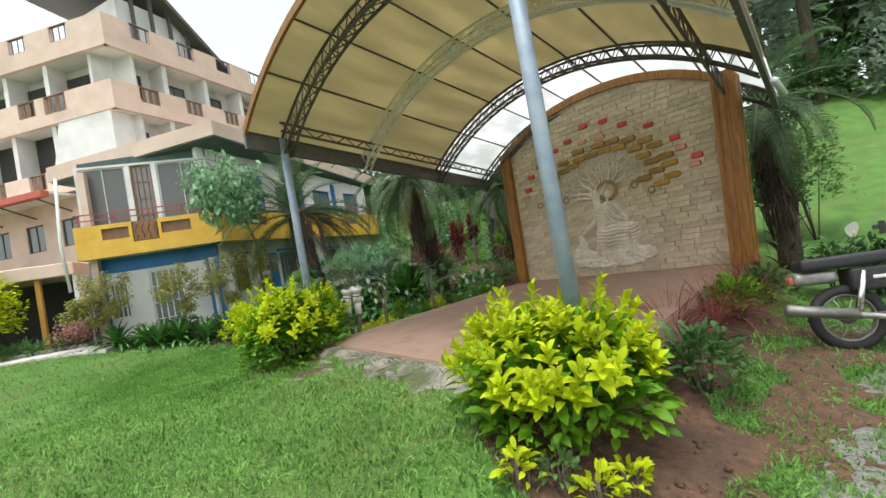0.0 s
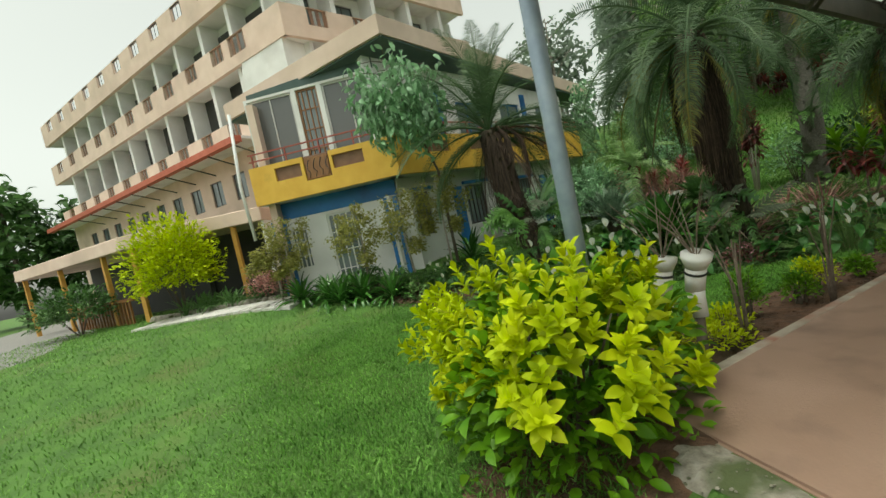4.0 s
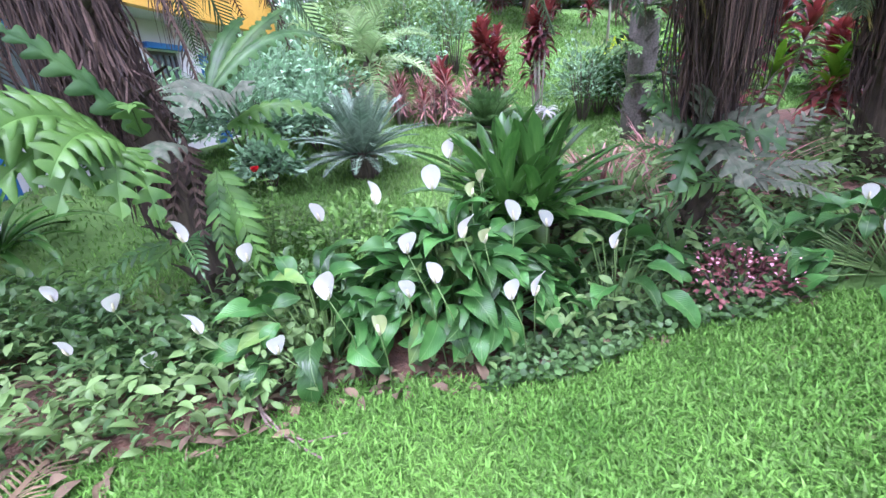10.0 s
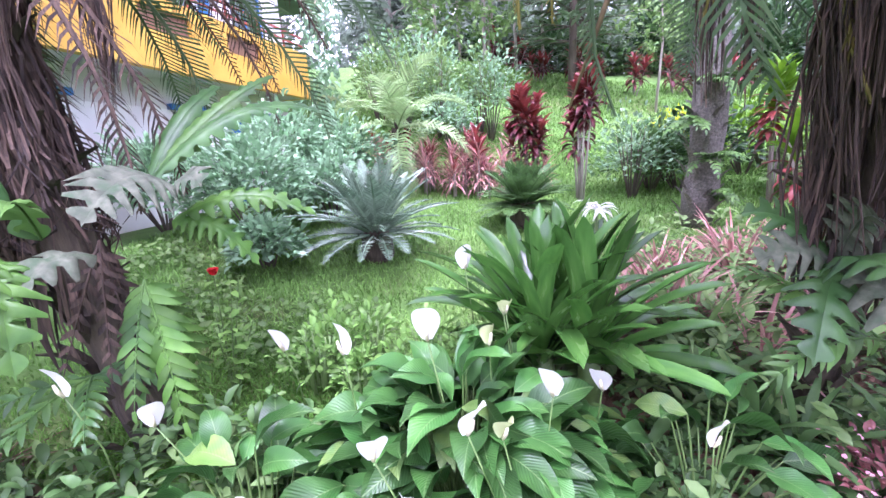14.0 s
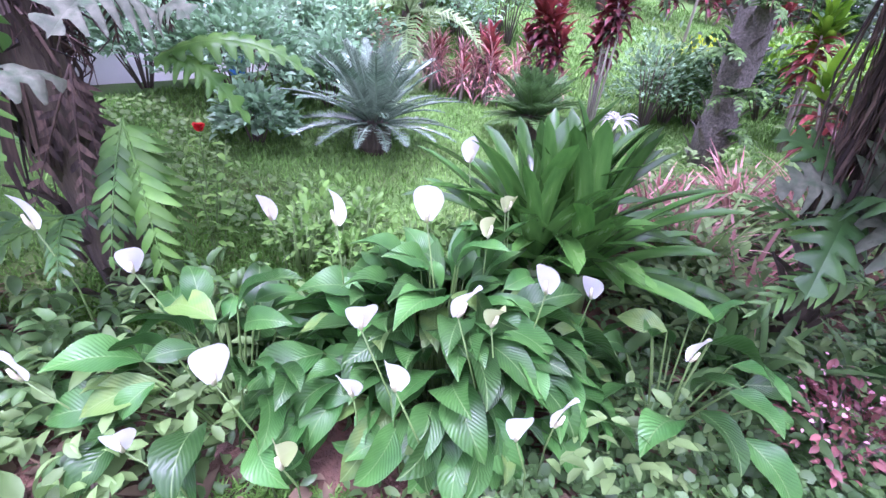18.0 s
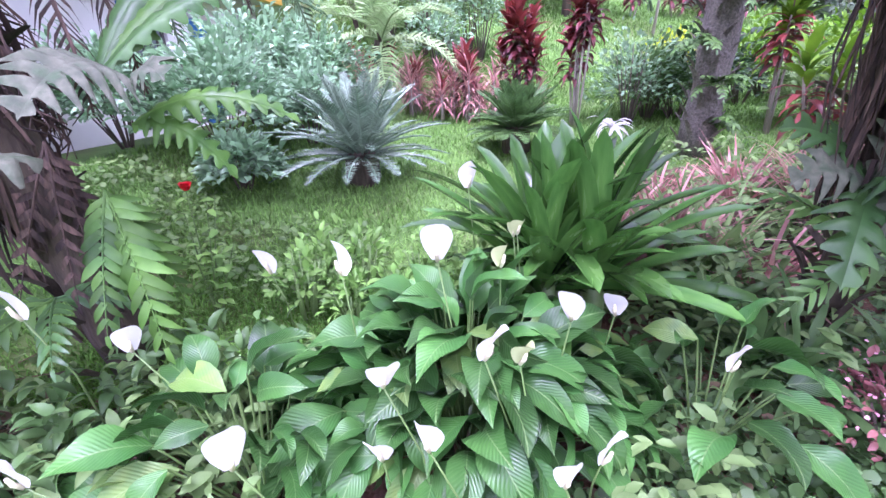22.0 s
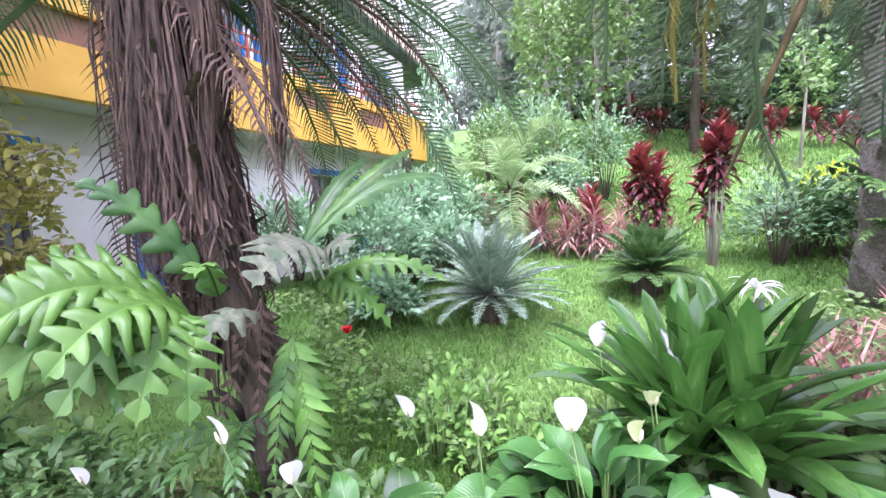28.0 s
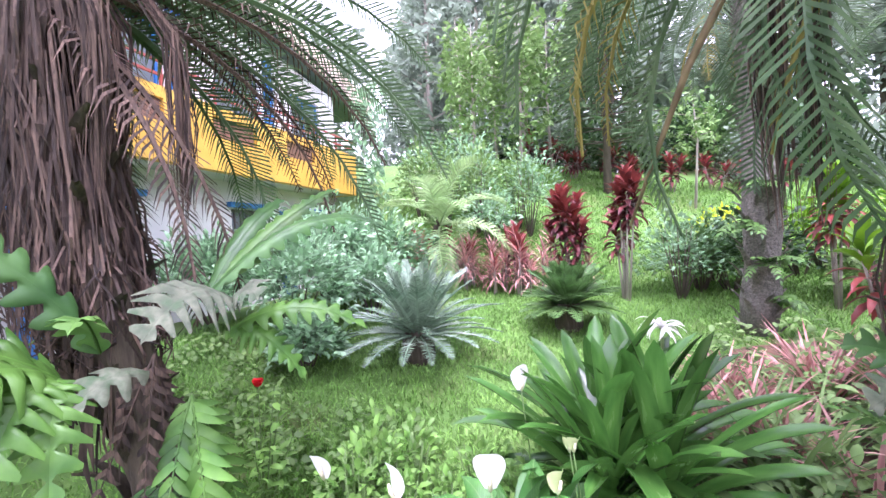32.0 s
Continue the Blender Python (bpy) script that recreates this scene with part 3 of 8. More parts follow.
patch("ground_rubble", lambda x, y: min(-0.01 - y - 0.22 * x, y + 0.22 * x + 0.24 + 0.1 * gate(1.0, 2.6, x) + 0.4 * noise.noise((x * 2.3, y * 2.3, 6)), x - 0.15, 3.4 - x), 0, 3.6, -1.6, 0, 0.04, 0.014, 0.02, M["rubble"], "trodden soil along the platform's front", "soil")
patch("ground_worn", lambda x, y: 0.25 - math.hypot((x - 0.78) * 0.9, (y + 0.72) * 1.1) + 0.2 * noise.noise((x * 4, y * 4, 24)), 0.1, 1.5, -1.3, -0.2, 0.04, 0.014, 0.01, M["soil"], "worn bare earth round paving fragments", "soil")
patch("ground_ring", lambda x, y: 0.6 - math.hypot(x + 0.12, (y + 0.42) * 0.95) + 0.15 * noise.noise((x * 3, y * 3, 14)), -1.2, 1.0, -1.5, 0.5, 0.06, 0.016, 0.025, M["soil"], "bare soil round a golden bush", "soil")
sr = random.Random(19)
for (x, y, a_, b_) in ((0.72, -0.46, 0.2, 0.09), (0.98, -0.6, 0.12, 0.1), (1.16, -0.42, 0.16, 0.1), (0.78, -0.93, 0.24, 0.06), (1.85, -0.62, 0.24, 0.13), (2.25, -0.72, 0.2, 0.11)):
    bm = bmesh.new()
    n_ = 9
    top = [bm.verts.new((a_ * sr.uniform(0.7, 1.1) * math.cos(6.283 * i / n_), b_ * sr.uniform(0.7, 1.1) * math.sin(6.283 * i / n_), 0.012 + sr.uniform(-.004, .004))) for i in range(n_)]
    low = [bm.verts.new((v.co.x * 1.06, v.co.y * 1.06, -0.04)) for v in top]
    bm.faces.new(top)
    for i in range(n_):
        bm.faces.new((low[i], low[(i + 1) % n_], top[(i + 1) % n_], top[i]))
    ob_ = part("paving_fragment", bm, M["rubble_pale"], None, m=pose(x, y, gh(x, y) - 0.004, sr.uniform(-2, 2), sr.uniform(-2, 2), sr.uniform(-40, 10)))
    tagged(ob_, "broken pale concrete paving fragment sunk in the grass", "slab", "paving fragments")
chips = []
for i in range(900):
    x = sr.gauss(1.75, 0.55)
    y = -0.22 * x - abs(sr.gauss(0.0, 0.2)) - 0.02
    s_ = sr.uniform(0.003, 0.011)
    V_, F_ = lathe([(s_ * 0.5, -s_ * 0.4), (s_, 0), (s_ * 0.7, s_ * 0.5), (s_ * 0.2, s_ * 0.6)], 5)
    chips.append((V_ @ turned(sr.uniform(-.4, .4), sr.uniform(-.4, .4), sr.uniform(0, 6)) + np.array([x, y, gh(x, y) + 0.012]), F_))
tagged(link("stone_chip", mesh_of("stone_chip", *join_vf(chips), M["rubble_pale"])), "pale stone chips on the trodden soil", "gravel", kind="stuff")


clods = []
for i in range(1500):
    x, y = (sr.gauss(4.1, 0.42), sr.gauss(-0.75, 0.6)) if i < 700 else (sr.uniform(4.05, 4.5), sr.uniform(0.3, 5.5)) if i < 1050 else (sr.uniform(-0.8, -0.08), sr.uniform(0.6, 5.0))
    if i < 700 and math.hypot((x - 4.1) * 0.9, (y + 0.75) * 0.62) > 0.52:
        continue
    s_ = 0.006 + 0.022 * sr.random() ** 3
    V_, F_ = lathe([(s_ * 0.5, -s_ * 0.5), (s_, 0), (s_ * 0.75, s_ * 0.5), (s_ * 0.2, s_ * 0.7)], 6)
    clods.append((V_ @ turned(sr.uniform(-.5, .5), sr.uniform(-.5, .5), sr.uniform(0, 6)) + np.array([x, y, gh(x, y) + 0.016]), F_))
tagged(link("soil_clod", mesh_of("soil_clod", *join_vf(clods), M["soil"])), "loose clods of reddish soil in the dug beds", "soil", kind="stuff")


# ---- platform, wall and canopy ----
bm = bmesh.new()
out_ = ((0.0, 0.0), (3.1, -0.68), (4.05, -0.2), (4.05, 5.6), (0.0, 5.6))
lo_, hi_ = [bm.verts.new((x, y, 0.0)) for x, y in out_], [bm.verts.new((x, y, 0.65)) for x, y in out_]
bm.faces.new(hi_)
bm.faces.new(lo_[::-1])
for i in range(5):
    bm.faces.new((lo_[i], lo_[(i + 1) % 5], hi_[(i + 1) % 5], hi_[i]))
bmesh.ops.bevel(bm, geom=[e for e in bm.edges if e.verts[0].co.z > 0.6 and e.verts[1].co.z > 0.6], offset=0.014, segments=2, affect="EDGES")
plat = solid("platform", bm, M["red_floor"], "low red-oxide concrete platform under the canopy", kind="structure")
part("edging", boxed(-0.02, -0.002, 0.02, 5.2, 0.3, 0.60, bevel=0.004), M["red_edge"], plat, "brick-red painted side")
part("lip", boxed(-0.028, 0.04, 0.02, 5.2, 0.602, 0.655, bevel=0.006), M["lip"], plat, "worn pale lip")


WX0, WX1 = 0.18, 4.26


def wall_top(x):
    t = (x - (WX0 + WX1) / 2) / ((WX1 - WX0) / 2)
    return 3.44 + 0.56 * (math.sqrt(max(0.0, 1.75 - t * t)) - math.sqrt(0.75)) / (math.sqrt(1.75) - math.sqrt(0.75))


WT = pose(0, 5.14, 0, 0, 0, math.degrees(math.atan(-0.125)))
bm = bmesh.new()
n = 24
prof = [(WX0 + (WX1 - WX0) * i / n) for i in range(n + 1)]
for y in (0.012, 0.20):
    for x in prof:
        bm.verts.new((x, y, 0.5))
        bm.verts.new((x, y, wall_top(x)))
bm.verts.ensure_lookup_table()
k = 2 * (n + 1)
for i in range(n):
    a = 2 * i
    bm.faces.new([bm.verts[j] for j in (a, a + 2, a + 3, a + 1)])
    bm.faces.new([bm.verts[j] for j in (k + a, k + a + 1, k + a + 3, k + a + 2)])
    bm.faces.new([bm.verts[j] for j in (a + 1, a + 3, k + a + 3, k + a + 1)])
bm.faces.new([bm.verts[j] for j in (0, 1, k + 1, k)])
bm.faces.new([bm.verts[j] for j in (2 * n, k + 2 * n, k + 2 * n + 1, 2 * n + 1)])
bmesh.ops.recalc_face_normals(bm, faces=bm.faces)
mural = part("wall_mural", bm, M["mortar"], None, m=WT)
tagged(mural, "arched wall faced with split stone, with a cement relief of a seated figure under a tree", "wall", kind="structure")

# arched trim and the two columns
for name, y0, y1, dz in (("arch_trim", -0.05, 0.24, 0.11),):
    bm = bmesh.new()
    for y in (y0, y1):
        for x in prof:
            bm.verts.new((x, y, wall_top(x) - 0.03))
            bm.verts.new((x, y, wall_top(x) + dz))
    bm.verts.ensure_lookup_table()
    for i in range(n):
        a = 2 * i
        bm.faces.new([bm.verts[j] for j in (a, a + 2, a + 3, a + 1)])
        bm.faces.new([bm.verts[j] for j in (k + a, k + a + 1, k + a + 3, k + a + 2)])
        bm.faces.new([bm.verts[j] for j in (a + 1, a + 3, k + a + 3, k + a + 1)])
        bm.faces.new([bm.verts[j] for j in (a, k + a, k + a + 2, a + 2)])
    bmesh.ops.recalc_face_normals(bm, faces=bm.faces)
    part(name, bm, M["brown_trim"], mural, "brown wood-stained arch moulding")


def column(x0, x1, lean, label):
    """A column cast to look like bundled timber: vertical ribs of uneven depth."""
    r = random.Random(int(x0 * 10))
    bm = bmesh.new()
    box(bm, x0, x1, -0.10, 0.16, 0.4, 3.50)
    x = x0
    while x < x1 - 0.01:
        w = min(r.uniform(0.018, 0.045), x1 - x)
        box(bm, x + 0.002, x + w, -0.10 - r.uniform(0.006, 0.03), -0.09, 0.4, 3.5 - r.uniform(0, 0.06))
        x += w
    for y in np.arange(-0.09, 0.14, 0.04):
        d = r.uniform(0.006, 0.025)
        if x0 < 1:
            box(bm, x0 - d, x0 + 0.01, y, y + 0.034, 0.4, 3.47)
        else:
            box(bm, x1 - 0.01, x1 + d, y, y + 0.034, 0.4, 3.47)
    for v in bm.verts:
        v.co.x += lean * (v.co.z - 0.65)
    part("column", bm, M["brown_trim"], mural, label)


column(WX0 - 0.2, WX0 + 0.02, 0.03, "column cast as bundled brown timber")
column(4.08, 4.38, 0.06, "column cast as bundled brown timber")

# canopy: arched trusses on two front posts, purlins and sheets
CA, CS = 4.60, 0.105
CX, CH, CR = 2.18, 2.66, 4.05


def arch(x, y, lower=0.0):
    r = CR - lower
    return CA - CS * y - lower - (r - math.sqrt(max(0.01, r * r - (x - CX) ** 2)))


canopy = thing("canopy", "barrel-vaulted canopy of cream plastic sheets on dark steel trusses and grey pipe posts", "canopy", kind="structure")
TR = (0.2, 1.65, 3.46, 5.0)
XS = [CX - CH + 2 * CH * i / 28 for i in range(29)]
for ti, y in enumerate(TR):
    mat = M["white_steel"] if ti == 1 else M["dark_steel"]
    items = [tube([(x, y + d_, arch(x, y + d_, l_)) for x in XS], 0.02, 6) for d_ in (-0.06, 0.06) for l_ in (0.0, 0.17)]
    truss = link("truss", mesh_of("truss", *join_vf(items), mat, True), canopy, "arched white steel truss" if ti == 1 else "arched dark steel truss")
    web = []
    for i in range(28):
        a, b = XS[i], XS[i + 1]
        c_ = (a + b) / 2
        for d_ in (-0.06, 0.06):
            web.append(tube([(a, y + d_, arch(a, y)), (c_, y + d_, arch(c_, y, 0.17))], 0.009, 4))
            web.append(tube([(c_, y + d_, arch(c_, y, 0.17)), (b, y + d_, arch(b, y))], 0.009, 4))
        web.append(tube([(a, y - 0.06, arch(a, y, 0.17)), (b, y + 0.06, arch(b, y, 0.17))], 0.009, 4))
        web.append(tube([(a, y - 0.06, arch(a, y, 0.17)), (a, y + 0.06, arch(a, y, 0.17))], 0.009, 4))
    link("web", mesh_of("web", *join_vf(web), M["white_steel"] if ti == 1 else M["dark_steel"]), truss)
YF, YB = -0.38, 5.25
for i in range(0, 29, 4):
    x = XS[i]
    tube_obj("purlin", [(x, YF, arch(x, YF) + 0.025), (x, YB, arch(x, YB) + 0.025)], 0.018, M["dark_steel"], canopy, 4, smooth=False)
for (ya, yb, mat, lab) in ((YF, 3.5, M["roof_sheet"], "cream translucent sheet"), (3.5, YB, M["clear_sheet"], "milky white translucent sheet")):
    for s in range(7):
        xs = [XS[0] - 0.08 + (2 * CH + 0.16) * (s * 4 + j) / 28 for j in range(5)]
        V = [(x, y, arch(x, y) + 0.05) for y in (ya, yb) for x in xs] + [(x, y, arch(x, y) + 0.056) for y in (ya, yb) for x in xs]
        F = [(j, j + 1, j + 6, j + 5) for j in range(4)] + [(j + 10, j + 15, j + 16, j + 11) for j in range(4)]
        link("roof_sheet", mesh_of("roof_sheet", V, F, mat, True), canopy, lab if s == 0 else "")
# eave gutters and the front fascia
for x, lab in ((CX - CH - 0.03, "grey steel eave beam"), (CX + CH + 0.03, "grey steel eave beam")):
    bm = bmesh.new()
    vs = []
    for y in (YF, YB):
        z = arch(x, y)
        vs.append([bm.verts.new((x + dx, y, z + dz)) for dx, dz in ((-0.03, 0.05), (0.03, 0.05), (0.03, -0.17), (-0.03, -0.17))])
    for j in range(4):
        bm.faces.new([vs[0][j], vs[0][(j + 1) % 4], vs[1][(j + 1) % 4], vs[1][j]])
    bm.faces.new(vs[0]), bm.faces.new(vs[1][::-1])
    bmesh.ops.recalc_face_normals(bm, faces=bm.faces)
    part("eave_beam", bm, M["grey_steel"], canopy, lab)
bm = bmesh.new()
rows = [[bm.verts.new((x, YF + dy, arch(x, YF) + dz)) for dy, dz in ((-0.02, 0.07), (-0.02, -0.03), (0.02, -0.03), (0.02, 0.07))] for x in XS]
for a, b in zip(rows, rows[1:]):
    for j in range(4):
        bm.faces.new([a[j], b[j], b[(j + 1) % 4], a[(j + 1) % 4]])
bmesh.ops.recalc_face_normals(bm, faces=bm.faces)
part("front_fascia", bm, M["brown_trim"], canopy, "brown painted front edge")
for px, py in ((-0.48, 0.16), (3.88, -0.54)):
    top = arch(px, py) - 0.02 if px > 0 else 4.0
    post = tube_obj("post", [(px, py, 0.3), (px, py, 2.2), (px, py, top if px > 0 else arch(-0.46, py) + 0.02)], 0.056, M["blue_pipe"], canopy, 20, "weathered blue-grey steel pipe post")
# long lattice beam from the post heads to the wall columns
for x, deep in ((-0.2, 0.2), (4.35, 0.34)):
    items = [tube([(x, y, arch(x, y) - 0.08) for y in (0.0, 5.1)], 0.02, 5), tube([(x, y, arch(x, y) - deep) for y in (0.0, 5.1)], 0.02, 5)]
    for i in range(14):
        y = 0.36 * i
        items.append(tube([(x, y, arch(x, y) - 0.08), (x, y + 0.18, arch(x, y + 0.18) - deep)], 0.01, 4))
        items.append(tube([(x, y + 0.18, arch(x, y + 0.18) - deep), (x, y + 0.36, arch(x, y + 0.36) - 0.08)], 0.01, 4))
    link("lattice_beam", mesh_of("lattice_beam", *join_vf(items), M["dark_steel"]), canopy, "dark steel lattice beam")
tube_obj("lamp_tube", [(4.95, 3.9, 3.0), (5.0, 4.9, 2.98)], 0.045, M["white_plastic"], canopy, 10, "white tube along the eave")


# ---- the yellow house and the hotel ----
def frame_on(a, b):
    """A pose whose x runs from a to b on the ground, whose y points inwards (to the left of the run), and the run's length."""
    d = Vector((b[0] - a[0], b[1] - a[1], 0))
    return pose(a[0], a[1], 0, 0, 0, math.degrees(math.atan2(d.y, d.x))), d.length


GZ = 0.72
SLAB, SOFF = 3.07, 5.95
PA, PK, PB = (-9.35, -1.02), (-7.5, 1.93), (-9.9, 9.8)
house = thing("house", "two-storey annex with a yellow parapet over a blue-and-white ground floor", "house")


def wall_with(name, m, length, z0, z1, thick, openings, mat, parent, label="", out=0.0):
    """One wall with its openings cut through: openings are (x0, x1, z0, z1)."""
    bm = bmesh.new()
    xs = sorted({0.0, length, *[v for o in openings for v in o[:2]]})
    zs = sorted({z0, z1, *[v for o in openings for v in o[2:]]})
    for xa, xb in zip(xs, xs[1:]):
        for za, zb in zip(zs, zs[1:]):
            if not any(o[0] <= xa and xb <= o[1] and o[2] <= za and zb <= o[3] for o in openings):
                box(bm, xa, xb, out, out + thick, za, zb)
    bmesh.ops.remove_doubles(bm, verts=bm.verts, dist=0.0005)
    bmesh.ops.transform(bm, matrix=m, verts=bm.verts)
    return part(name, bm, mat, parent, label)


def window(m, x0, x1, z0, z1, y, parent, frame_mat, bars=1, rows=1, pane=None, name="window", depth=0.05):
    bm = bmesh.new()
    t = 0.045
    for a in (box(bm, x0, x0 + t, y, y + depth, z0, z1), box(bm, x1 - t, x1, y, y + depth, z0, z1), box(bm, x0 + t, x1 - t, y, y + depth, z0, z0 + t), box(bm, x0 + t, x1 - t, y, y + depth, z1 - t, z1)):
        pass
    bmesh.ops.transform(bm, matrix=m, verts=bm.verts)
    w = part(name, bm, frame_mat, parent)
    for i in range(1, bars):
        x = x0 + (x1 - x0) * i / bars
        part("bar", boxed(x - 0.014, x + 0.014, y + 0.005, y + depth - 0.005, z0 + t, z1 - t, m), frame_mat, w)
    for i in range(1, rows):
        z = z0 + (z1 - z0) * i / rows
        part("cross_bar", boxed(x0 + t, x1 - t, y + 0.007, y + depth - 0.007, z - 0.012, z + 0.012, m), frame_mat, w)
    part("pane", boxed(x0 + t, x1 - t, y + depth * 0.6, y + depth * 0.6 + 0.006, z0 + t, z1 - t, m), pane or M["glass"], w)
    return w


mA, LA = frame_on(PA, PK)
mB, LB = frame_on(PK, PB)
# ground floor: blue band and piers, pale walls, barred windows
IN = 0.6
BZ = SLAB - 0.42
oA = [(0.35, 0.8, GZ + 0.65, GZ + 1.65), (1.35, 2.15, GZ, GZ + 1.85)]
wall_with("lower_wall", mA, LA, GZ - 0.3, BZ - 0.002, 0.18, oA, M["white_wall"], house, "white plaster ground-floor wall", IN)
part("blue_band", boxed(0.0, LA - 0.3, IN - 0.02, IN + 0.18, BZ, SLAB - 0.02, mA), M["blue_paint"], house, "blue painted band under the balcony")
for x in (0.0, LA - 0.62):
    part("pier", boxed(x, x + 0.32, IN - 0.14, IN - 0.004, GZ - 0.3, BZ - 0.004, mA), M["blue_paint"], house, "blue painted pier")
window(mA, *oA[0], IN + 0.05, house, M["white_wall"], 4, 3)
window(mA, *oA[1], IN + 0.05, house, M["white_wall"], 5, 4, name="door")
oB = [(0.75, 1.25, GZ + 0.85, GZ + 1.95), (2.6, 3.4, GZ + 0.85, GZ + 1.95), (5.0, 5.7, GZ + 0.9, GZ + 1.9), (7.2, 7.8, GZ + 0.9, GZ + 1.9)]
wall_with("lower_wall", mB, LB, GZ - 0.3, BZ - 0.002, 0.18, oB, M["white_wall"], house, "white plaster ground-floor wall", IN)
# Duller plaster than the wall below: the balcony's shade is painted in.
part("upper_band", boxed(0.3, LB, IN - 0.01, IN + 0.18, BZ, SLAB - 0.02, mB), M["pale_wall"], house, "plaster band with the balcony's shade in its colour")
for o in oB:
    window(mB, *o, IN + 0.05, house, M["dark_rail"], 5, 1)
    part("awning", boxed(o[0] - 0.1, o[1] + 0.1, IN - 0.1, IN - 0.012, o[3] + 0.02, o[3] + 0.1, mB), M["blue_paint"], house, "blue window hood")
for x in (2.1, 6.2):
    part("pier", boxed(x, x + 0.26, IN - 0.12, IN - 0.004, GZ - 0.3, BZ - 0.004, mB), M["blue_paint"], house, "blue painted pier")
# balcony slab and yellow parapet with sunk brown panels
for m, L in ((mA, LA), (mB, LB)):
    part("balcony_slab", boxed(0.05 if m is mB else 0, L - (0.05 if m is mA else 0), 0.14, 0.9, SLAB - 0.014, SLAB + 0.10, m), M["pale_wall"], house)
    if m is mA:
        holes = [(0.62, 1.25, SLAB + 0.44, SLAB + 0.74), (1.33, 1.95, SLAB + 0.3, SLAB + 0.86), (2.02, 2.75, SLAB + 0.44, SLAB + 0.74)]
    else:
        holes = [(x, x + 0.85, SLAB + 0.44, SLAB + 0.72) for x in np.arange(0.9, L - 1.0, 1.6)]
    wall_with("parapet", m, L, SLAB - 0.02, SLAB + 0.86, 0.13, holes, M["yellow"], house, "yellow painted parapet")
    for h in holes:
        part("panel", boxed(h[0], h[1], 0.06, 0.10, h[2], h[3], m), M["brown_panel"], house, "sunk brown panel")
    for z in (SLAB + 1.16, SLAB + 1.0):
        part("rail", boxed(0.02, L - 0.02, 0.05, 0.08, z, z + 0.03, m), M["rust"], house, "thin red-oxide rail")
    for x in np.arange(0.1, L, 0.82):
        part("rail_post", boxed(x, x + 0.03, 0.05, 0.08, SLAB + 0.865, SLAB + 1.155, m), M["rust"], house)
gate_ = part("gate", boxed(1.36, 1.92, 0.02, 0.05, SLAB + 0.32, SLAB + 0.82, mA, 0.006), M["wood_door"], house, "small varnished wooden gate in the parapet")
for k in range(4):
    tube_obj("scroll", [tuple(mA @ Vector((1.42 + 0.15 * k + 0.04 * math.sin(a * 2), 0.01, SLAB + 0.36 + 0.1 * a))) for a in range(5)], 0.008, M["dark_rail"], gate_, 5)
# upper floor: screened front between white posts
UP = 0.5
oU = [(0.08, 1.2, SLAB + 0.2, SOFF - 0.36), (1.32, 1.85, SLAB + 0.12, SOFF - 0.36), (1.97, 3.22, SLAB + 0.2, SOFF - 0.36)]
wall_with("upper_wall", mA, LA - 0.2, SLAB + 0.1, SOFF - 0.3, 0.14, oU, M["white_wall"], house, "white upper wall with wide screened openings", UP)
for (x0, x1, z0, z1) in (oU[0], oU[2]):
    window(mA, x0, x1, z0, z1, UP + 0.04, house, M["pale_wall"], 2, 1, M["grey_glass"])
window(mA, *oU[1], UP + 0.04, house, M["wood_door"], 4, 5, name="door")
oU2 = [(x, x + 1.0, SLAB + 0.9, 4.95) for x in np.arange(0.9, LB - 1.3, 1.9)]
wall_with("upper_wall", mB, LB, SLAB + 0.1, 5.25, 0.16, oU2, M["white_wall"], house, "", UP)
for o in oU2:
    window(mB, *o, UP + 0.05, house, M["blue_paint"], 2, 1)
for x in np.arange(0.1, LB - 0.6, 1.9):
    part("upper_pier", boxed(x, x + 0.2, UP - 0.06, UP - 0.004, SLAB + 0.1, 5.25, mB), M["blue_paint"] if x > 1 else M["white_wall"], house)
part("parapet_end", boxed(LB - 0.13, LB - 0.002, 0.132, 0.9, SLAB - 0.018, SLAB + 0.86, mB), M["yellow"], house, "yellow painted parapet")
part("end_wall", boxed(LB - 0.14, LB, UP + 0.162, 3.0, GZ - 0.3, 5.3, mB), M["white_wall"], house)
# left end of the house, and a dark core added to block light
mL, LL = frame_on((-12.4, 0.7), (-9.5, -0.75))
wall_with("end_wall", mL, LL, GZ - 0.3, 5.45, 0.16, [], M["tan_wall"], house, "tan plaster end wall")
tube_obj("downpipe", [(-9.72, -1.2, 2.3), (-9.75, -1.25, 3.6), (-9.95, -1.12, 5.4)], 0.04, M["white_plastic"], house, 8, "white plastic downpipe")


def prism(name, pts, low, high, mat, parent, label=""):
    """A slab over a ground outline; low and high give each corner's heights."""
    bm = bmesh.new()
    a = [bm.verts.new((p[0], p[1], z)) for p, z in zip(pts, low)]
    b = [bm.verts.new((p[0], p[1], z)) for p, z in zip(pts, high)]
    n = len(pts)
    for i in range(n):
        bm.faces.new((a[i], a[(i + 1) % n], b[(i + 1) % n], b[i]))
    for i in range(1, n - 1):
        bm.faces.new((a[0], a[i + 1], a[i]))
        bm.faces.new((b[0], b[i], b[i + 1]))
    bmesh.ops.recalc_face_normals(bm, faces=bm.faces)
    return part(name, bm, mat, parent, label)


# Unseen core behind the opaque panes, added only to block light.
prism("inside", ((-8.35, 2.3), (-9.9, -0.2), (-12.2, 1.1), (-12.6, 9.4), (-10.9, 9.5)), [GZ - 0.2] * 5, [5.2] * 5, M["shade_fill"], house)
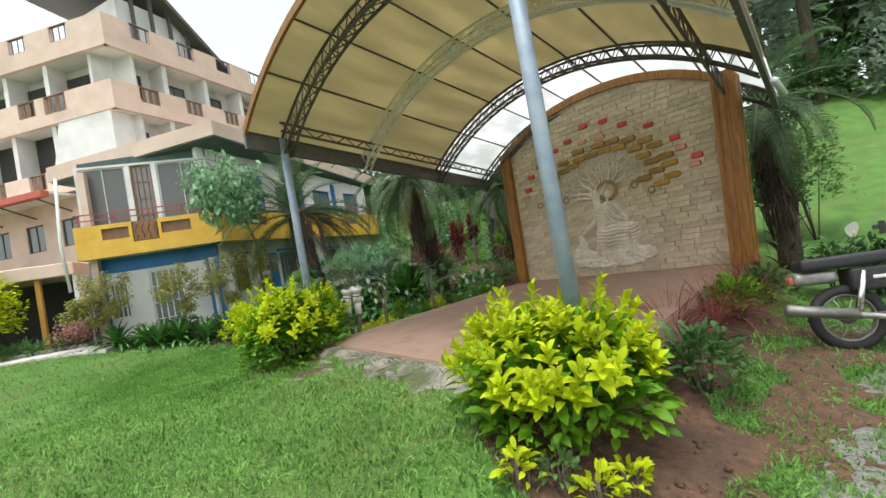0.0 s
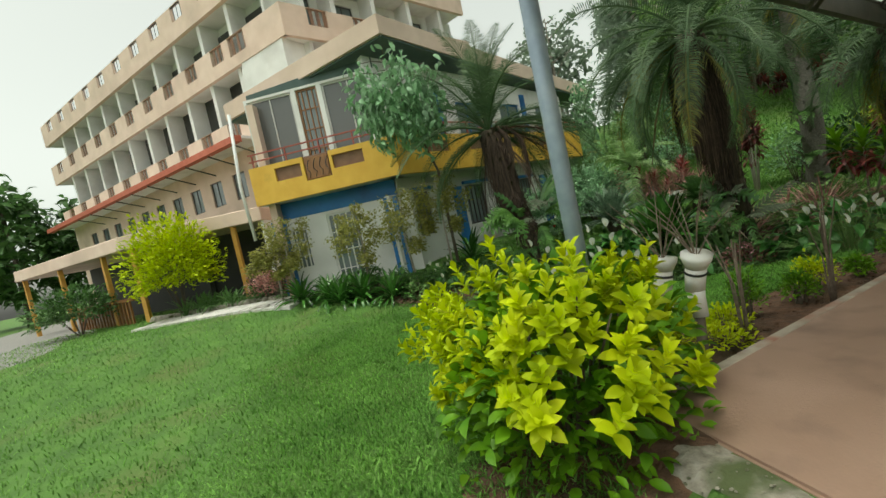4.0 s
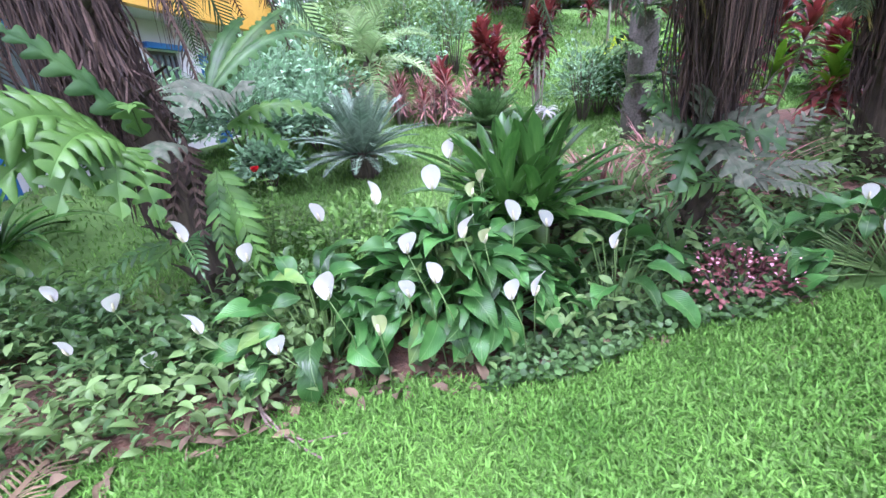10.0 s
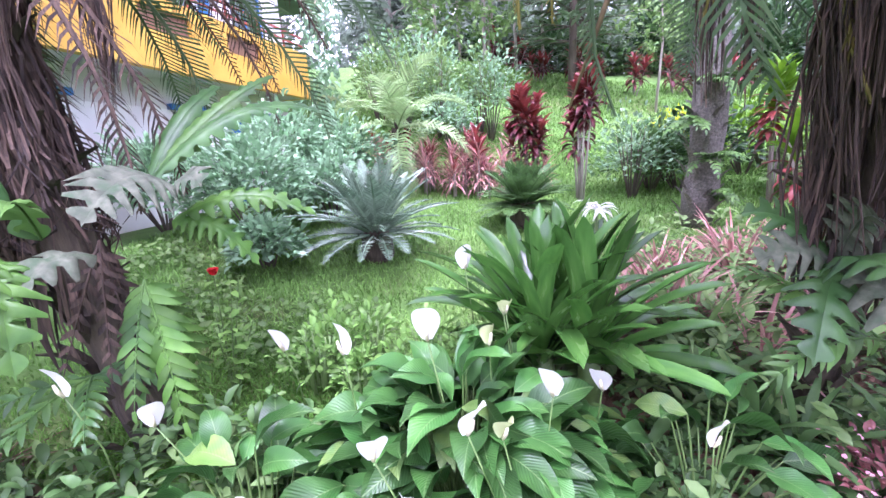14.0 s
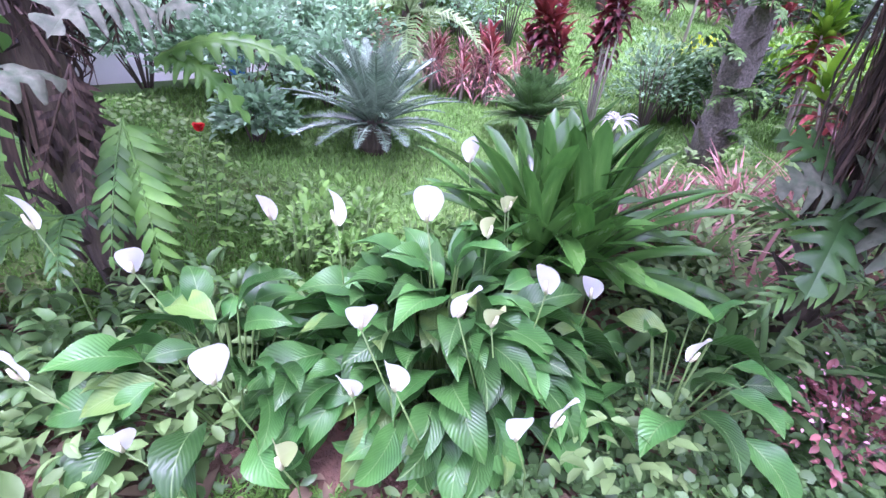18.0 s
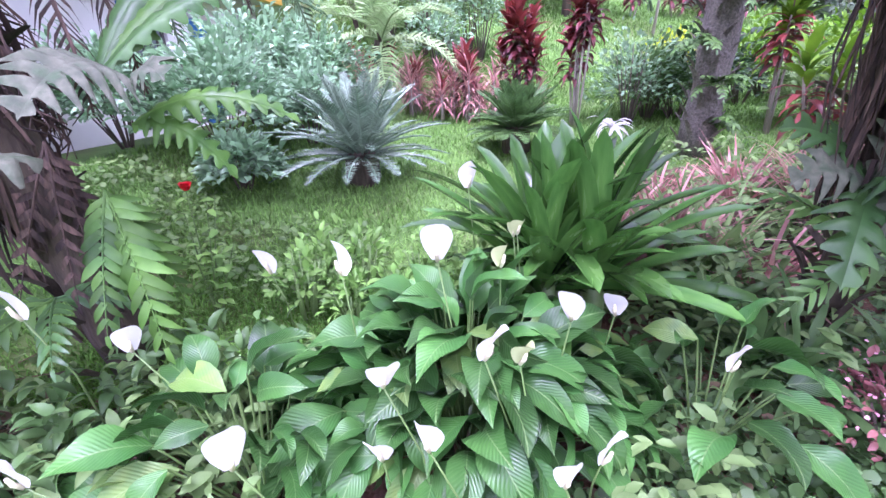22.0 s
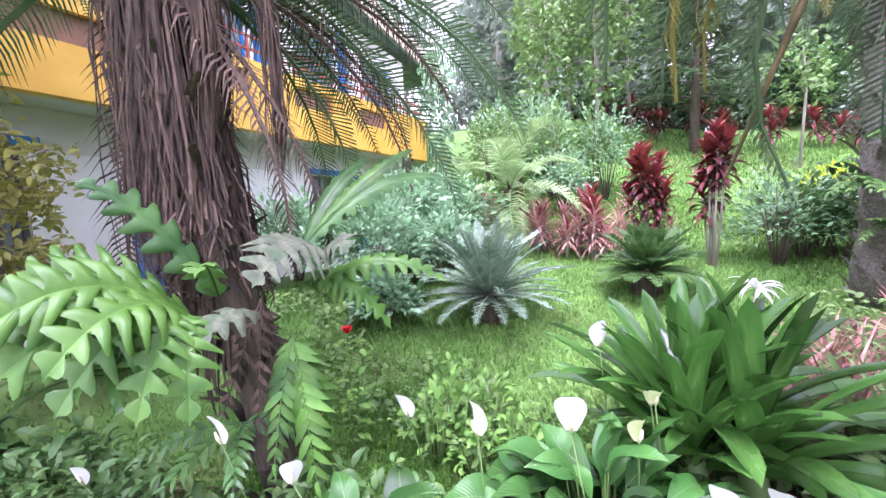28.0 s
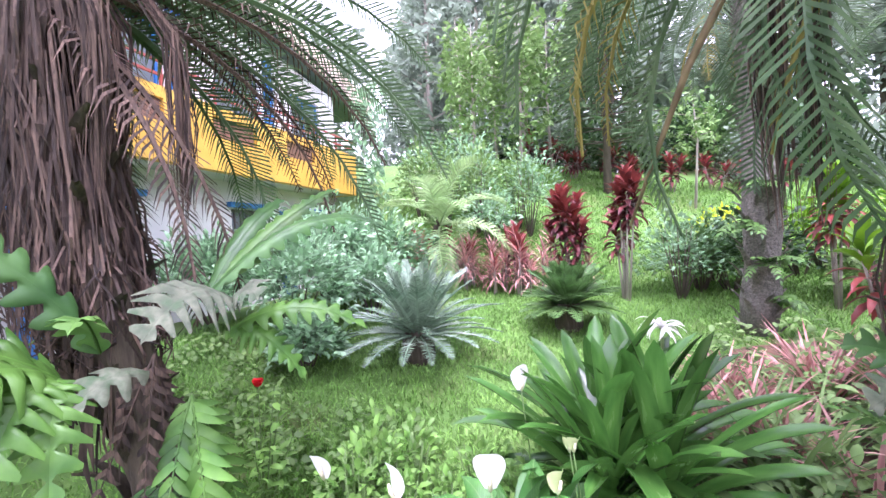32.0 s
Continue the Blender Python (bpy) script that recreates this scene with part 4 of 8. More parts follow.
# roof: a tan fascia slab over a dark green soffit, sloping down to its far corner
q0, q1 = mB @ Vector((0.0, UP, 0)), mB @ Vector((LB, UP, 0))
q2, q3 = mB @ Vector((LB, UP + 0.15, 0)), mB @ Vector((0.0, UP + 0.15, 0))
prism("gable_wall", [q[:2] for q in (q0, q1, q2, q3)], [5.252] * 4, [5.98, 5.3, 5.3, 5.98], M["white_wall"], house, "white wall under the sloping eave")
# Strip above the screens: eave shade painted on with the dark soffit colour.
q0, q1 = mA @ Vector((0.1, UP, 0)), mA @ Vector((LA - 0.2, UP, 0))
q2, q3 = mA @ Vector((LA - 0.2, UP + 0.13, 0)), mA @ Vector((0.1, UP + 0.13, 0))
prism("gable_wall", [q[:2] for q in (q0, q1, q2, q3)], [SOFF - 0.298] * 4, [5.75, 5.98, 5.98, 5.75], M["soffit"], house)
RP = ((-10.85, -1.16), (-7.25, 2.05), (-10.9, 11.6), (-13.3, 10.6), (-12.7, 1.0))
RZ = (5.5, 6.05, 5.32, 5.32, 5.6)
RI = [(p[0] + (-11.0 - p[0]) * 0.015, p[1] + (5.0 - p[1]) * 0.015) for p in RP]
prism("soffit", RI, [z - 0.03 for z in RZ], [z + 0.02 for z in RZ], M["soffit"], house, "dark green boarded soffit")
prism("roof", RP, [z + 0.022 for z in RZ], [z + 0.44 for z in RZ], M["tan_wall"], house, "tan roof slab")

# hotel: a long four-storey block with open balconies
hotel = thing("hotel", "long four-storey hotel with pinkish-tan balconies and white walls", "hotel")
HB, HA, HC = (-33.0, -10.6), (-13.5, 1.36), (-16.6, 10.6)
mH, LH = frame_on(HB, HA)
mS, LS = frame_on(HA, HC)
BANDS = ((6.4, 7.3), (9.05, 10.15), (11.45, 12.7))
DEEP = 1.0
BAY = 1.95
for si, (m, L) in enumerate(((mH, LH), (mS, LS))):
    x_in = 0.17 if si else 0.0
    for fi, (z0, z1) in enumerate(BANDS):
        gaps = [(x, x + 0.8, z1 - 0.62, z1 - 0.0005) for x in np.arange(1.0, L - 3.2 if fi < 2 and not si else L - 1.2, BAY)]
        if fi == 1 and not si:
            gaps.append((L - 3.1, L - 2.1, z1 - 0.7, z1 - 0.0005))
        wall_with("balcony", m, L, z0, z1, 0.16, gaps, M["tan_wall"], hotel, "pinkish-tan balcony band")
        part("floor_slab", boxed(x_in, L - 0.17, 0.165, DEEP + 0.2, z0 + 0.004 + 0.004 * si, z0 + 0.14 - 0.004 * si, m), M["white_wall"], hotel, "white balcony slab")
        if si:
            turn = [mH @ Vector((LH - 0.17, DEEP + 0.2, 0)), mH @ Vector((LH - 0.17, 0.165, 0)), Vector((HA[0], HA[1], 0)) + (mH.to_3x3() @ Vector((-0.1, 0.1, 0))), mS @ Vector((0.17, 0.165, 0)), mS @ Vector((0.17, DEEP + 0.2, 0))]
            prism("floor_slab", [q[:2] for q in turn], [z0 + 0.012] * 5, [z0 + 0.12] * 5, M["white_wall"], hotel)
        for g in gaps:
            w = part("railing", boxed(g[0], g[1], 0.05, 0.08, g[3] - 0.05, g[3] - 0.005, m), M["brown_panel"] if fi < 2 else M["dark_rail"], hotel, "brown balcony railing")
            part("lower_rail", boxed(g[0], g[1], 0.05, 0.08, g[2] + 0.02, g[2] + 0.05, m), M["brown_panel"], w)
            for k in range(3):
                xx = g[0] + 0.12 + k * (g[1] - g[0] - 0.26) / 2
                part("bar", boxed(xx, xx + (0.14 if fi < 2 else 0.03), 0.055, 0.075, g[2] + 0.052, g[3] - 0.052, m), M["brown_panel"] if fi < 2 else M["dark_rail"], w)
        if fi < 2:
            zt = BANDS[fi + 1][0]
            wins = [(x - 0.1, x + 0.85, z1 - 0.05, zt - 0.32) for x in np.arange(1.0, L - 3.2 if not si else L - 1.2, BAY)]
            if fi == 1 and not si:
                wins.append((L - 3.3, L - 1.6, z1 - 0.05, zt - 0.35))
            wall_with("room_wall", m, L, z0 + 0.145, zt, 0.18, wins, M["white_wall"], hotel, "white room wall", DEEP)
            for o in wins:
                window(m, *o, DEEP + 0.06, hotel, M["dark_rail"], 2, 1, M["glass"])
            for x in np.arange(2.2, L - 2.8 if not si else L - 1.0, BAY):
                part("pier", boxed(x, x + 0.2, 0.18, DEEP - 0.004, z0 + 0.146, zt + 0.002, m), M["white_wall"], hotel, "slender white pier")
# white end block of the first storey with a slanting edge
bm = bmesh.new()
pr_ = [(LH - 3.1, 7.32), (LH - 0.25, 7.32), (LH - 0.25, 9.045), (LH - 2.6, 9.045)]
va = [bm.verts.new((x, 0.03, z)) for x, z in pr_]
vb = [bm.verts.new((x, DEEP - 0.01, z)) for x, z in pr_]
bm.faces.new(va)
bm.faces.new(vb[::-1])
for i in range(4):
    bm.faces.new((va[i], vb[i], vb[(i + 1) % 4], va[(i + 1) % 4]))
bmesh.ops.recalc_face_normals(bm, faces=bm.faces)
bmesh.ops.transform(bm, matrix=mH, verts=bm.verts)
part("end_block", bm, M["white_wall"], hotel, "white slanting end wall")
part("roof", boxed(0.2, LH - 0.2, 0.17, 9.0, 11.6, 11.8, mH), M["white_wall"], hotel)
part("roof_house", boxed(1.2, 4.4, 0.9, 4.0, 11.8, 14.2, mS), M["white_wall"], hotel, "white roof structure")
for xa, za, xb, zb in ((0.2, 15.2, 2.6, 14.9), (2.6, 14.9, 6.0, 12.3)):
    prism_ = bmesh.new()
    va = [prism_.verts.new((x, y, z)) for x, y, z in ((xa, 0.3, za), (xb, 0.3, zb), (xb, 5.0, zb), (xa, 5.0, za))]
    vb = [prism_.verts.new((v.co.x, v.co.y, v.co.z + 0.22)) for v in va]
    prism_.faces.new(va[::-1])
    prism_.faces.new(vb)
    for i in range(4):
        prism_.faces.new((va[i], va[(i + 1) % 4], vb[(i + 1) % 4], vb[i]))
    bmesh.ops.transform(prism_, matrix=mS, verts=prism_.verts)
    part("roof_slope", prism_, M["dark_steel"], hotel, "dark sloping roof")
for x in (1.6, 2.4, 3.2, 4.0):
    part("roof_strut", boxed(x, x + 0.12, 0.55, 0.67, 11.8, 15.0 - max(0.0, x - 2.5) * 0.76, mS), M["dark_rail"], hotel)
# corridor below: tan wall with dark windows, slim struts and a red eave
CW = 0.35
wins = [(LH - 3.6 - k * 1.7, LH - 2.75 - k * 1.7, 4.45, 5.5) for k in range(11)]
wall_with("corridor_wall", mH, LH, 1.0, 6.34, 0.16, wins, M["tan_wall"], hotel, "tan corridor wall", CW)
for o in wins:
    window(mH, *o, CW + 0.05, hotel, M["dark_rail"], 2, 1)
part("red_eave", boxed(0, LH - 2.6, -1.0, -0.72, 6.12, 6.345, mH), M["roof_red"], hotel, "red-painted eave")
part("eave_soffit", boxed(0, LH - 2.6, -0.715, CW - 0.004, 6.25, 6.345, mH), M["white_wall"], hotel)
for k in range(10):
    x = LH - 3.0 - k * 1.7
    tube_obj("strut", [tuple(mH @ Vector((x, CW, 5.75))), tuple(mH @ Vector((x, -0.85, 6.11)))], 0.03, M["dark_steel"], hotel, 5, "dark steel strut")
# Unseen dark box added behind the hotel walls to block light.
part("inside", boxed(0.5, LH - 0.9, 0.9, 8.5, 1.0, 11.1, mH), M["shade_fill"], hotel)

# covered walkway in front of the hotel: a tan roof edge on slim posts
walkway = thing("walkway", "covered walkway with a tan roof edge on ochre posts", "walkway")
mW1, L1 = frame_on((-13.2, -4.5), (-11.3, -0.85))
mW2, L2 = frame_on((-19.5, -9.0), (-13.2, -4.5))
for m, L in ((mW1, L1), (mW2, L2)):
    part("roof", boxed(0.0, L, 0.0, 2.6, 2.9, 3.28, m, 0.02), M["tan_wall"], walkway, "tan roof edge")
    # Dark panel added for the shade beneath the roof; no wall is known here.
    part("back_wall", boxed(0.0, L, 2.3, 2.45, 0.4, 2.898, m), M["shade_fill"], walkway, "dark panel painted as the shade under the walkway roof")
    for x in np.arange(0.1, L, 3.0):
        part("post", boxed(x, x + 0.12, 0.15, 0.27, 0.5, 2.898, m), M["orange_post"], walkway, "ochre-painted post")
part("side_wall", boxed(L1 - 0.1, L1, 0.1, 2.2, 0.4, 2.898, mW1), M["white_wall"], walkway, "white end wall")
part("handrail", boxed(L2 - 4.2, L2 - 0.4, 0.16, 0.24, 1.45, 1.53, mW2), M["wood_door"], walkway)
for x in np.arange(L2 - 4.1, L2 - 0.5, 0.2):
    part("baluster", boxed(x, x + 0.06, 0.17, 0.22, 0.6, 1.448, mW2), M["wood_door"], walkway)


# ---- plants: kinds ----
def frond_vf(L, leaflets=26, llen=0.34, width=0.022, arch_=1.1, lift=0.9, vee=0.5, hang=0.5, seg=8, rseed=1, ragged=0.15, t0=0.12):
    """A feather frond along +x: rachis tube and paired leaflets. arch_: how far it bows over."""
    r = random.Random(rseed)
    pts, ang = [], []
    x = z = 0.0
    for i in range(seg * 3 + 1):
        t = i / (seg * 3)
        a = lift - arch_ * t ** 1.2
        if i:
            x += L / (seg * 3) * math.cos(a)
            z += L / (seg * 3) * math.sin(a)
        pts.append((x, 0, z))
        ang.append(a)
    items = [tube(pts[::3], [0.016 * L ** 0.5 * (1 - 0.85 * i / seg) + 0.002 for i in range(seg + 1)], 4)]
    V, F = [], []
    for s in (1, -1):
        for i in range(leaflets):
            t = t0 + (1 - t0) * i / leaflets
            k = t * seg * 3
            j = min(int(k), seg * 3 - 1)
            px, pz = [pts[j][c] + (pts[j + 1][c] - pts[j][c]) * (k - j) for c in (0, 2)]
            a = ang[j]
            ll = llen * (math.sin(math.pi * (0.12 + 0.86 * t)) ** 0.7) * r.uniform(1 - ragged, 1 + ragged * 0.6)
            sweep = 0.9 - 0.55 * t + r.uniform(-0.08, 0.08)
            d = Vector((math.sin(1.57 - sweep) * 0.75, s * math.cos(0.5), vee + r.uniform(-0.12, 0.12))).normalized()
            ca, sa = math.cos(a), math.sin(a)
            d = Vector((d.x * ca - d.z * sa, d.y, d.x * sa + d.z * ca))
            p0 = Vector((px, 0, pz))
            p1 = p0 + d * ll * 0.5
            d2 = (d - Vector((0, 0, hang * r.uniform(0.6, 1.3)))).normalized()
            p2 = p1 + d2 * ll * 0.5
            w = Vector((ca, 0, sa)) * width
            b = len(V)
            V += [p0 - w * 0.35, p0 + w * 0.35, p1 + w * 0.5, p1 - w * 0.5, p2]
            F += [(b, b + 1, b + 2, b + 3), (b + 3, b + 2, b + 4)]
    items.append((np.array([tuple(v) for v in V]), F))
    return join_vf(items)


def leaf_mass(spots, tmpl, name, mat, parent, label=""):
    V, F = scatter(tmpl, spots)
    return link(name, mesh_of(name, V, F, mat, True), parent, label)


def shell_spots(n, rx, ry, rz, c, inner=0.55, size=(0.8, 1.2), r=None, lumps=0.25, up=0.4, flat=0.0):
    """Leaf places in the outer part of a lumpy dome, facing outwards."""
    r = r or rng
    out = []
    ph = [r.uniform(0, 6.28) for _ in range(4)]
    while len(out) < n:
        a, e = r.uniform(0, 6.283), math.asin(r.uniform(-0.35, 1.0))
        lump = 1 + lumps * (math.sin(3 * a + ph[0]) * 0.5 + math.sin(5 * a + ph[1]) * math.cos(4 * e + ph[2]) * 0.5 + 0.35 * math.sin(11 * a + ph[3]) * math.sin(7 * e))
        k = lump * (inner + (1 - inner) * r.random() ** 0.6)
        d = Vector((math.cos(a) * math.cos(e), math.sin(a) * math.cos(e), math.sin(e)))
        p = (c[0] + d.x * rx * k, c[1] + d.y * ry * k, c[2] + d.z * rz * k)
        pitch = -(e * 0.6 + up + r.uniform(-0.7, 0.6)) * (1 - flat)
        out.append((p, turned(r.uniform(-0.8, 0.8), pitch, a + r.uniform(-0.9, 0.9)), r.uniform(*size)))
    return out


LEAF = blade(0.075, 0.036, 0.2, 0.7, 0.2, 3, 0.5, 0.0, 0.2)
LEAF_BIG = blade(0.13, 0.06, 0.2, 0.9, 0.18, 4, 0.45, 0.0, 0.2)
LEAF_HANG = blade(0.34, 0.15, 0.1, 0.7, 0.16, 5, 0.38, 0.0, 0.35, 0.1)
LEAF_BUSH = blade(0.098, 0.05, 0.25, 0.75, 0.2, 4, 0.5, 0.0, 0.2)


def golden_bush(x, y, rx, ry, h, n, label, seed):
    r = random.Random(seed)
    z = gh(x, y)
    b = thing("golden_bush", label, "bush", "golden bushes", (x, y, z))
    stems = []
    for i in range(26):
        a, k = r.uniform(0, 6.28), r.uniform(0.25, 0.85)
        stems.append(tube([(0.12 * math.cos(a), 0.12 * math.sin(a), 0), (rx * k * 0.6 * math.cos(a), ry * k * 0.6 * math.sin(a), h * 0.45), (rx * k * math.cos(a), ry * k * math.sin(a), h * r.uniform(0.7, 0.95))], [0.014, 0.009, 0.004], 5))
    link("stem", mesh_of("stem", *join_vf(stems), M["trunk_dark"], True), b, "brown woody stems")["kind"] = "stuff"
    c = (0, 0, h * 0.42)
    leaf_mass(shell_spots(int(n * 0.55), rx * 0.92, ry * 0.92, h * 0.54, c, 0.35, (0.8, 1.3), r, 0.22), LEAF_BUSH, "inner_foliage", M["gold_old"], b, "green older leaves")["kind"] = "stuff"
    # upright shoots with pairs of young leaves
    spots = []
    for i in range(n // 15):
        a, e = r.uniform(0, 6.283), math.asin(r.uniform(0.0, 1.0))
        lump = 1 + 0.16 * math.sin(3 * a + seed) + 0.12 * math.sin(7 * a + 2 * e)
        d = Vector((math.cos(a) * math.cos(e) * rx, math.sin(a) * math.cos(e) * ry, math.sin(e) * h * 0.55)) * lump * r.uniform(0.82, 1.0)
        base = Vector(c) + d
        lean = Vector((d.x * 0.5 + r.uniform(-.1, .1), d.y * 0.5 + r.uniform(-.1, .1), 0.5)).normalized()
        ln = r.uniform(0.07, 0.20)
        q = lean.to_track_quat("Z", "Y").to_matrix()
        for j in range(11):
            t = j / 10
            rz = j * 2.4 + i
            R = np.array(q) @ turned(0, -0.35 - 0.75 * t, rz) if j < 10 else np.array(q) @ turned(0, -1.3, rz)
            spots.append((tuple(base + lean * ln * t), R, r.uniform(0.75, 1.15) * (1.1 - 0.35 * t)))
    leaf_mass(spots, LEAF_BUSH, "young_foliage", M["gold_leaf"], b, "bright yellow-green young leaves")["kind"] = "stuff"
    # a skirt of low leaves round the foot
    sk = []
    for i in range(n // 6):
        a, k = r.uniform(0, 6.28), r.uniform(0.5, 1.0)
        sk.append(((rx * k * math.cos(a), ry * k * math.sin(a), r.uniform(0.03, h * 0.28)), turned(r.uniform(-.6, .6), r.uniform(-0.9, 0.3), a + r.uniform(-1, 1)), r.uniform(0.7, 1.1)))
    leaf_mass(sk, LEAF_BUSH, "low_foliage", M["gold_old"], b)["kind"] = "stuff"
    return b


def lily_clump(x, y, n, rad, size, label, seed, squash=0.7, rz=0.0):
    """A peace-lily clump: broad leaves on long stalks; each leaf a part."""
    r = random.Random(seed)
    c = thing("peace_lily", label, "plant", "peace lilies", (x, y, gh(x, y)), rz)
    kinds = [mesh_of("leaf", *blade(0.30 * size, 0.138 * size, 0.7 - 0.25 * i, 1.0 + 0.3 * i, 0.18, 11, 0.4, 0.0, 0.08, 0.24, 1.15), M["lily_leaf"], True) for i in range(4)]
    old = mesh_of("leaf", *blade(0.29 * size, 0.13 * size, 0.2, 1.4, 0.14, 8, 0.42, 0.0, 0.05, 0.12, 1.25), M["lily_old"], True)
    stalks = []
    for i in range(n):
        a = i * 2.399 + r.uniform(-0.3, 0.3)
        k = math.sqrt((i + 0.5) / n)
        bx, by = rad * 0.55 * k * math.cos(a), rad * 0.55 * k * squash * math.sin(a)
        tilt = 0.25 + 0.75 * k + r.uniform(-0.15, 0.15)
        hgt = size * (0.60 - 0.46 * k ** 1.4 + r.uniform(-0.07, 0.08))
        px, py = bx + rad * 0.42 * k * math.cos(a), by + rad * 0.42 * k * squash * math.sin(a)
        stalks.append(tube([(bx * 0.6, by * 0.6, 0), ((bx + px) / 2, (by + py) / 2, hgt * 0.7), (px, py, hgt)], [0.006, 0.005, 0.0035], 4, False))
        yaw = math.atan2(py * 1.2, px) + r.gauss(0, 0.5)
        m = Matrix.Translation((px, py, hgt)) @ Euler((r.gauss(0, 0.45), tilt * 0.8 - 0.75 + r.gauss(0, 0.32), yaw)).to_matrix().to_4x4() @ Matrix.Scale(r.uniform(0.6, 1.2), 4)
        me = old if r.random() < 0.07 else kinds[int(r.random() * 2 + 2 * k) % 4]
        link("leaf", me, c, "", m)
    link("stalk", mesh_of("stalk", *join_vf(stalks), M["stem"], True), c)["kind"] = "stuff"
    return c


def spathe_mesh(name, mat, L=0.125, W=0.085, cup=0.5):
    V, F = blade(L, W, 0.2, 0.55, cup, 8, 0.5, 0.0, 0.35, 0.06, 0.75)
    return mesh_of(name, V, F, mat, True)


SPATHE = [spathe_mesh("spathe", M["spathe"], 0.13, 0.085, 0.2), spathe_mesh("spathe", M["spathe"], 0.14, 0.078, 0.14), spathe_mesh("spathe", M["spathe_green"], 0.1, 0.062, 0.45)]
SPADIX = mesh_of("spadix", *tube([(0, 0, 0), (0.012, 0, 0.03), (0.015, 0, 0.06)], [0.007, 0.0075, 0.005], 8), M["spadix"], True)


def lily_flower(p, foot, yaw, tilt, kind=0, scale=1.0, label="white peace-lily flower on a thin green stalk"):
    """One flower: stalk from the ground, white spathe and cream spadix."""
    z0 = gh(foot[0], foot[1])
    f = thing("lily_flower", label, "flower", "peace-lily flowers", (foot[0], foot[1], z0))
    d = Vector((p[0] - foot[0], p[1] - foot[1], p[2] - z0))
    tube_obj("stalk", [(0, 0, 0), (d.x * 0.35, d.y * 0.35, d.z * 0.6), tuple(d)], [0.004, 0.0035, 0.003], M["stem"], f, 5)
    m = Matrix.Translation(d) @ Euler((0, -tilt, yaw)).to_matrix().to_4x4() @ Matrix.Scale(scale, 4)
    s = link("spathe", SPATHE[kind], f, "", m)
    link("spadix", SPADIX, f, "", Matrix.Translation(d) @ Euler((0, 0.5 - tilt * 0.3, yaw)).to_matrix().to_4x4() @ Matrix.Scale(scale * 0.9, 4))
    return f


def strap_plant(x, y, n, L, W, label, seed, mat="strap_leaf", name="crinum_lily", category="plant", spread=1.0, group="", droop=1.4, stand=0.25, blunt=0.7, lift=0.02):
    r = random.Random(seed)
    c = thing(name, label, category, group, (x, y, gh(x, y)))
    if lift > 0.1:
        tube_obj("stem", [(0, 0, -0.05), (0.01, 0, lift * 0.6), (0, 0, lift * 1.2)], [0.075, 0.065, 0.05], M["stem"], c, 10, "thick pale green stem")
    kinds = [mesh_of("leaf", *blade(L, W, 0.0, droop * k, 0.2, 10, 0.6, 0.0, 0.5, 0.03, blunt), M[mat], True) for k in (0.35, 0.6, 0.9, 1.2)]
    for i in range(n):
        k = i / n
        a = i * 2.399 + r.uniform(-0.3, 0.3)
        up = 1.45 - (1.45 - stand) * k * spread + r.uniform(-0.12, 0.12) * (2.2 if lift > 0.1 else 1.0)
        m = Matrix.Translation((0.07 * k * math.cos(a), 0.07 * k * math.sin(a), lift * (1.15 - 0.3 * k))) @ Euler((r.uniform(-0.3, 0.3), -up, a)).to_matrix().to_4x4() @ Matrix.Scale(r.uniform(0.75, 1.1), 4)
        link("leaf", kinds[min(3, int(k * 3 + r.random() * 1.2))], c, "", m)
    return c


def dead_bundle(p, heart, az, out, low, r):
    """A dead frond hanging limp from the crown: its leaflets folded down into a bundle of strands."""
    ca, sa = math.cos(az), math.sin(az)
    drop = heart.z - low
    way = [(0.05, 0.05), (out * 0.6, 0.02), (out, -0.22 * drop), (out * 1.02, -0.6 * drop), (out * r.uniform(0.75, 1.0), -drop)]

    def at(t):
        k = min(3, int(t * 4))
        f = t * 4 - k
        q = [way[k][c] + (way[k + 1][c] - way[k][c]) * f for c in (0, 1)]
        return Vector((q[0] * ca, q[0] * sa, q[1])) + heart
    st = []
    for i in range(64):
        t0, t1 = r.uniform(0.1, 0.72), r.uniform(0.74, 1.0)
        spread = r.uniform(0.008, 0.055)
        a = r.uniform(0, 6.28)
        off = Vector((math.cos(a), math.sin(a), 0)) * spread
        w = r.uniform(0.0022, 0.0065)
        mid = t0 + (t1 - t0) * 0.5
        st.append(tube([tuple(at(t0)), tuple(at(t0 + (t1 - t0) * 0.25) + off * 0.8), tuple(at(mid) + off * 1.25), tuple(at(t1) + off * r.uniform(0.4, 1.5))], [w * 0.6, w, w, 0.0012], 3, False))
    st.append(tube([tuple(at(k / 8)) for k in range(9)], [0.017 - 0.0018 * k for k in range(9)], 6))
    link("dead_frond", mesh_of("dead_frond", *join_vf(st), M["dead_frond"], False), p, "limp brown dead frond")


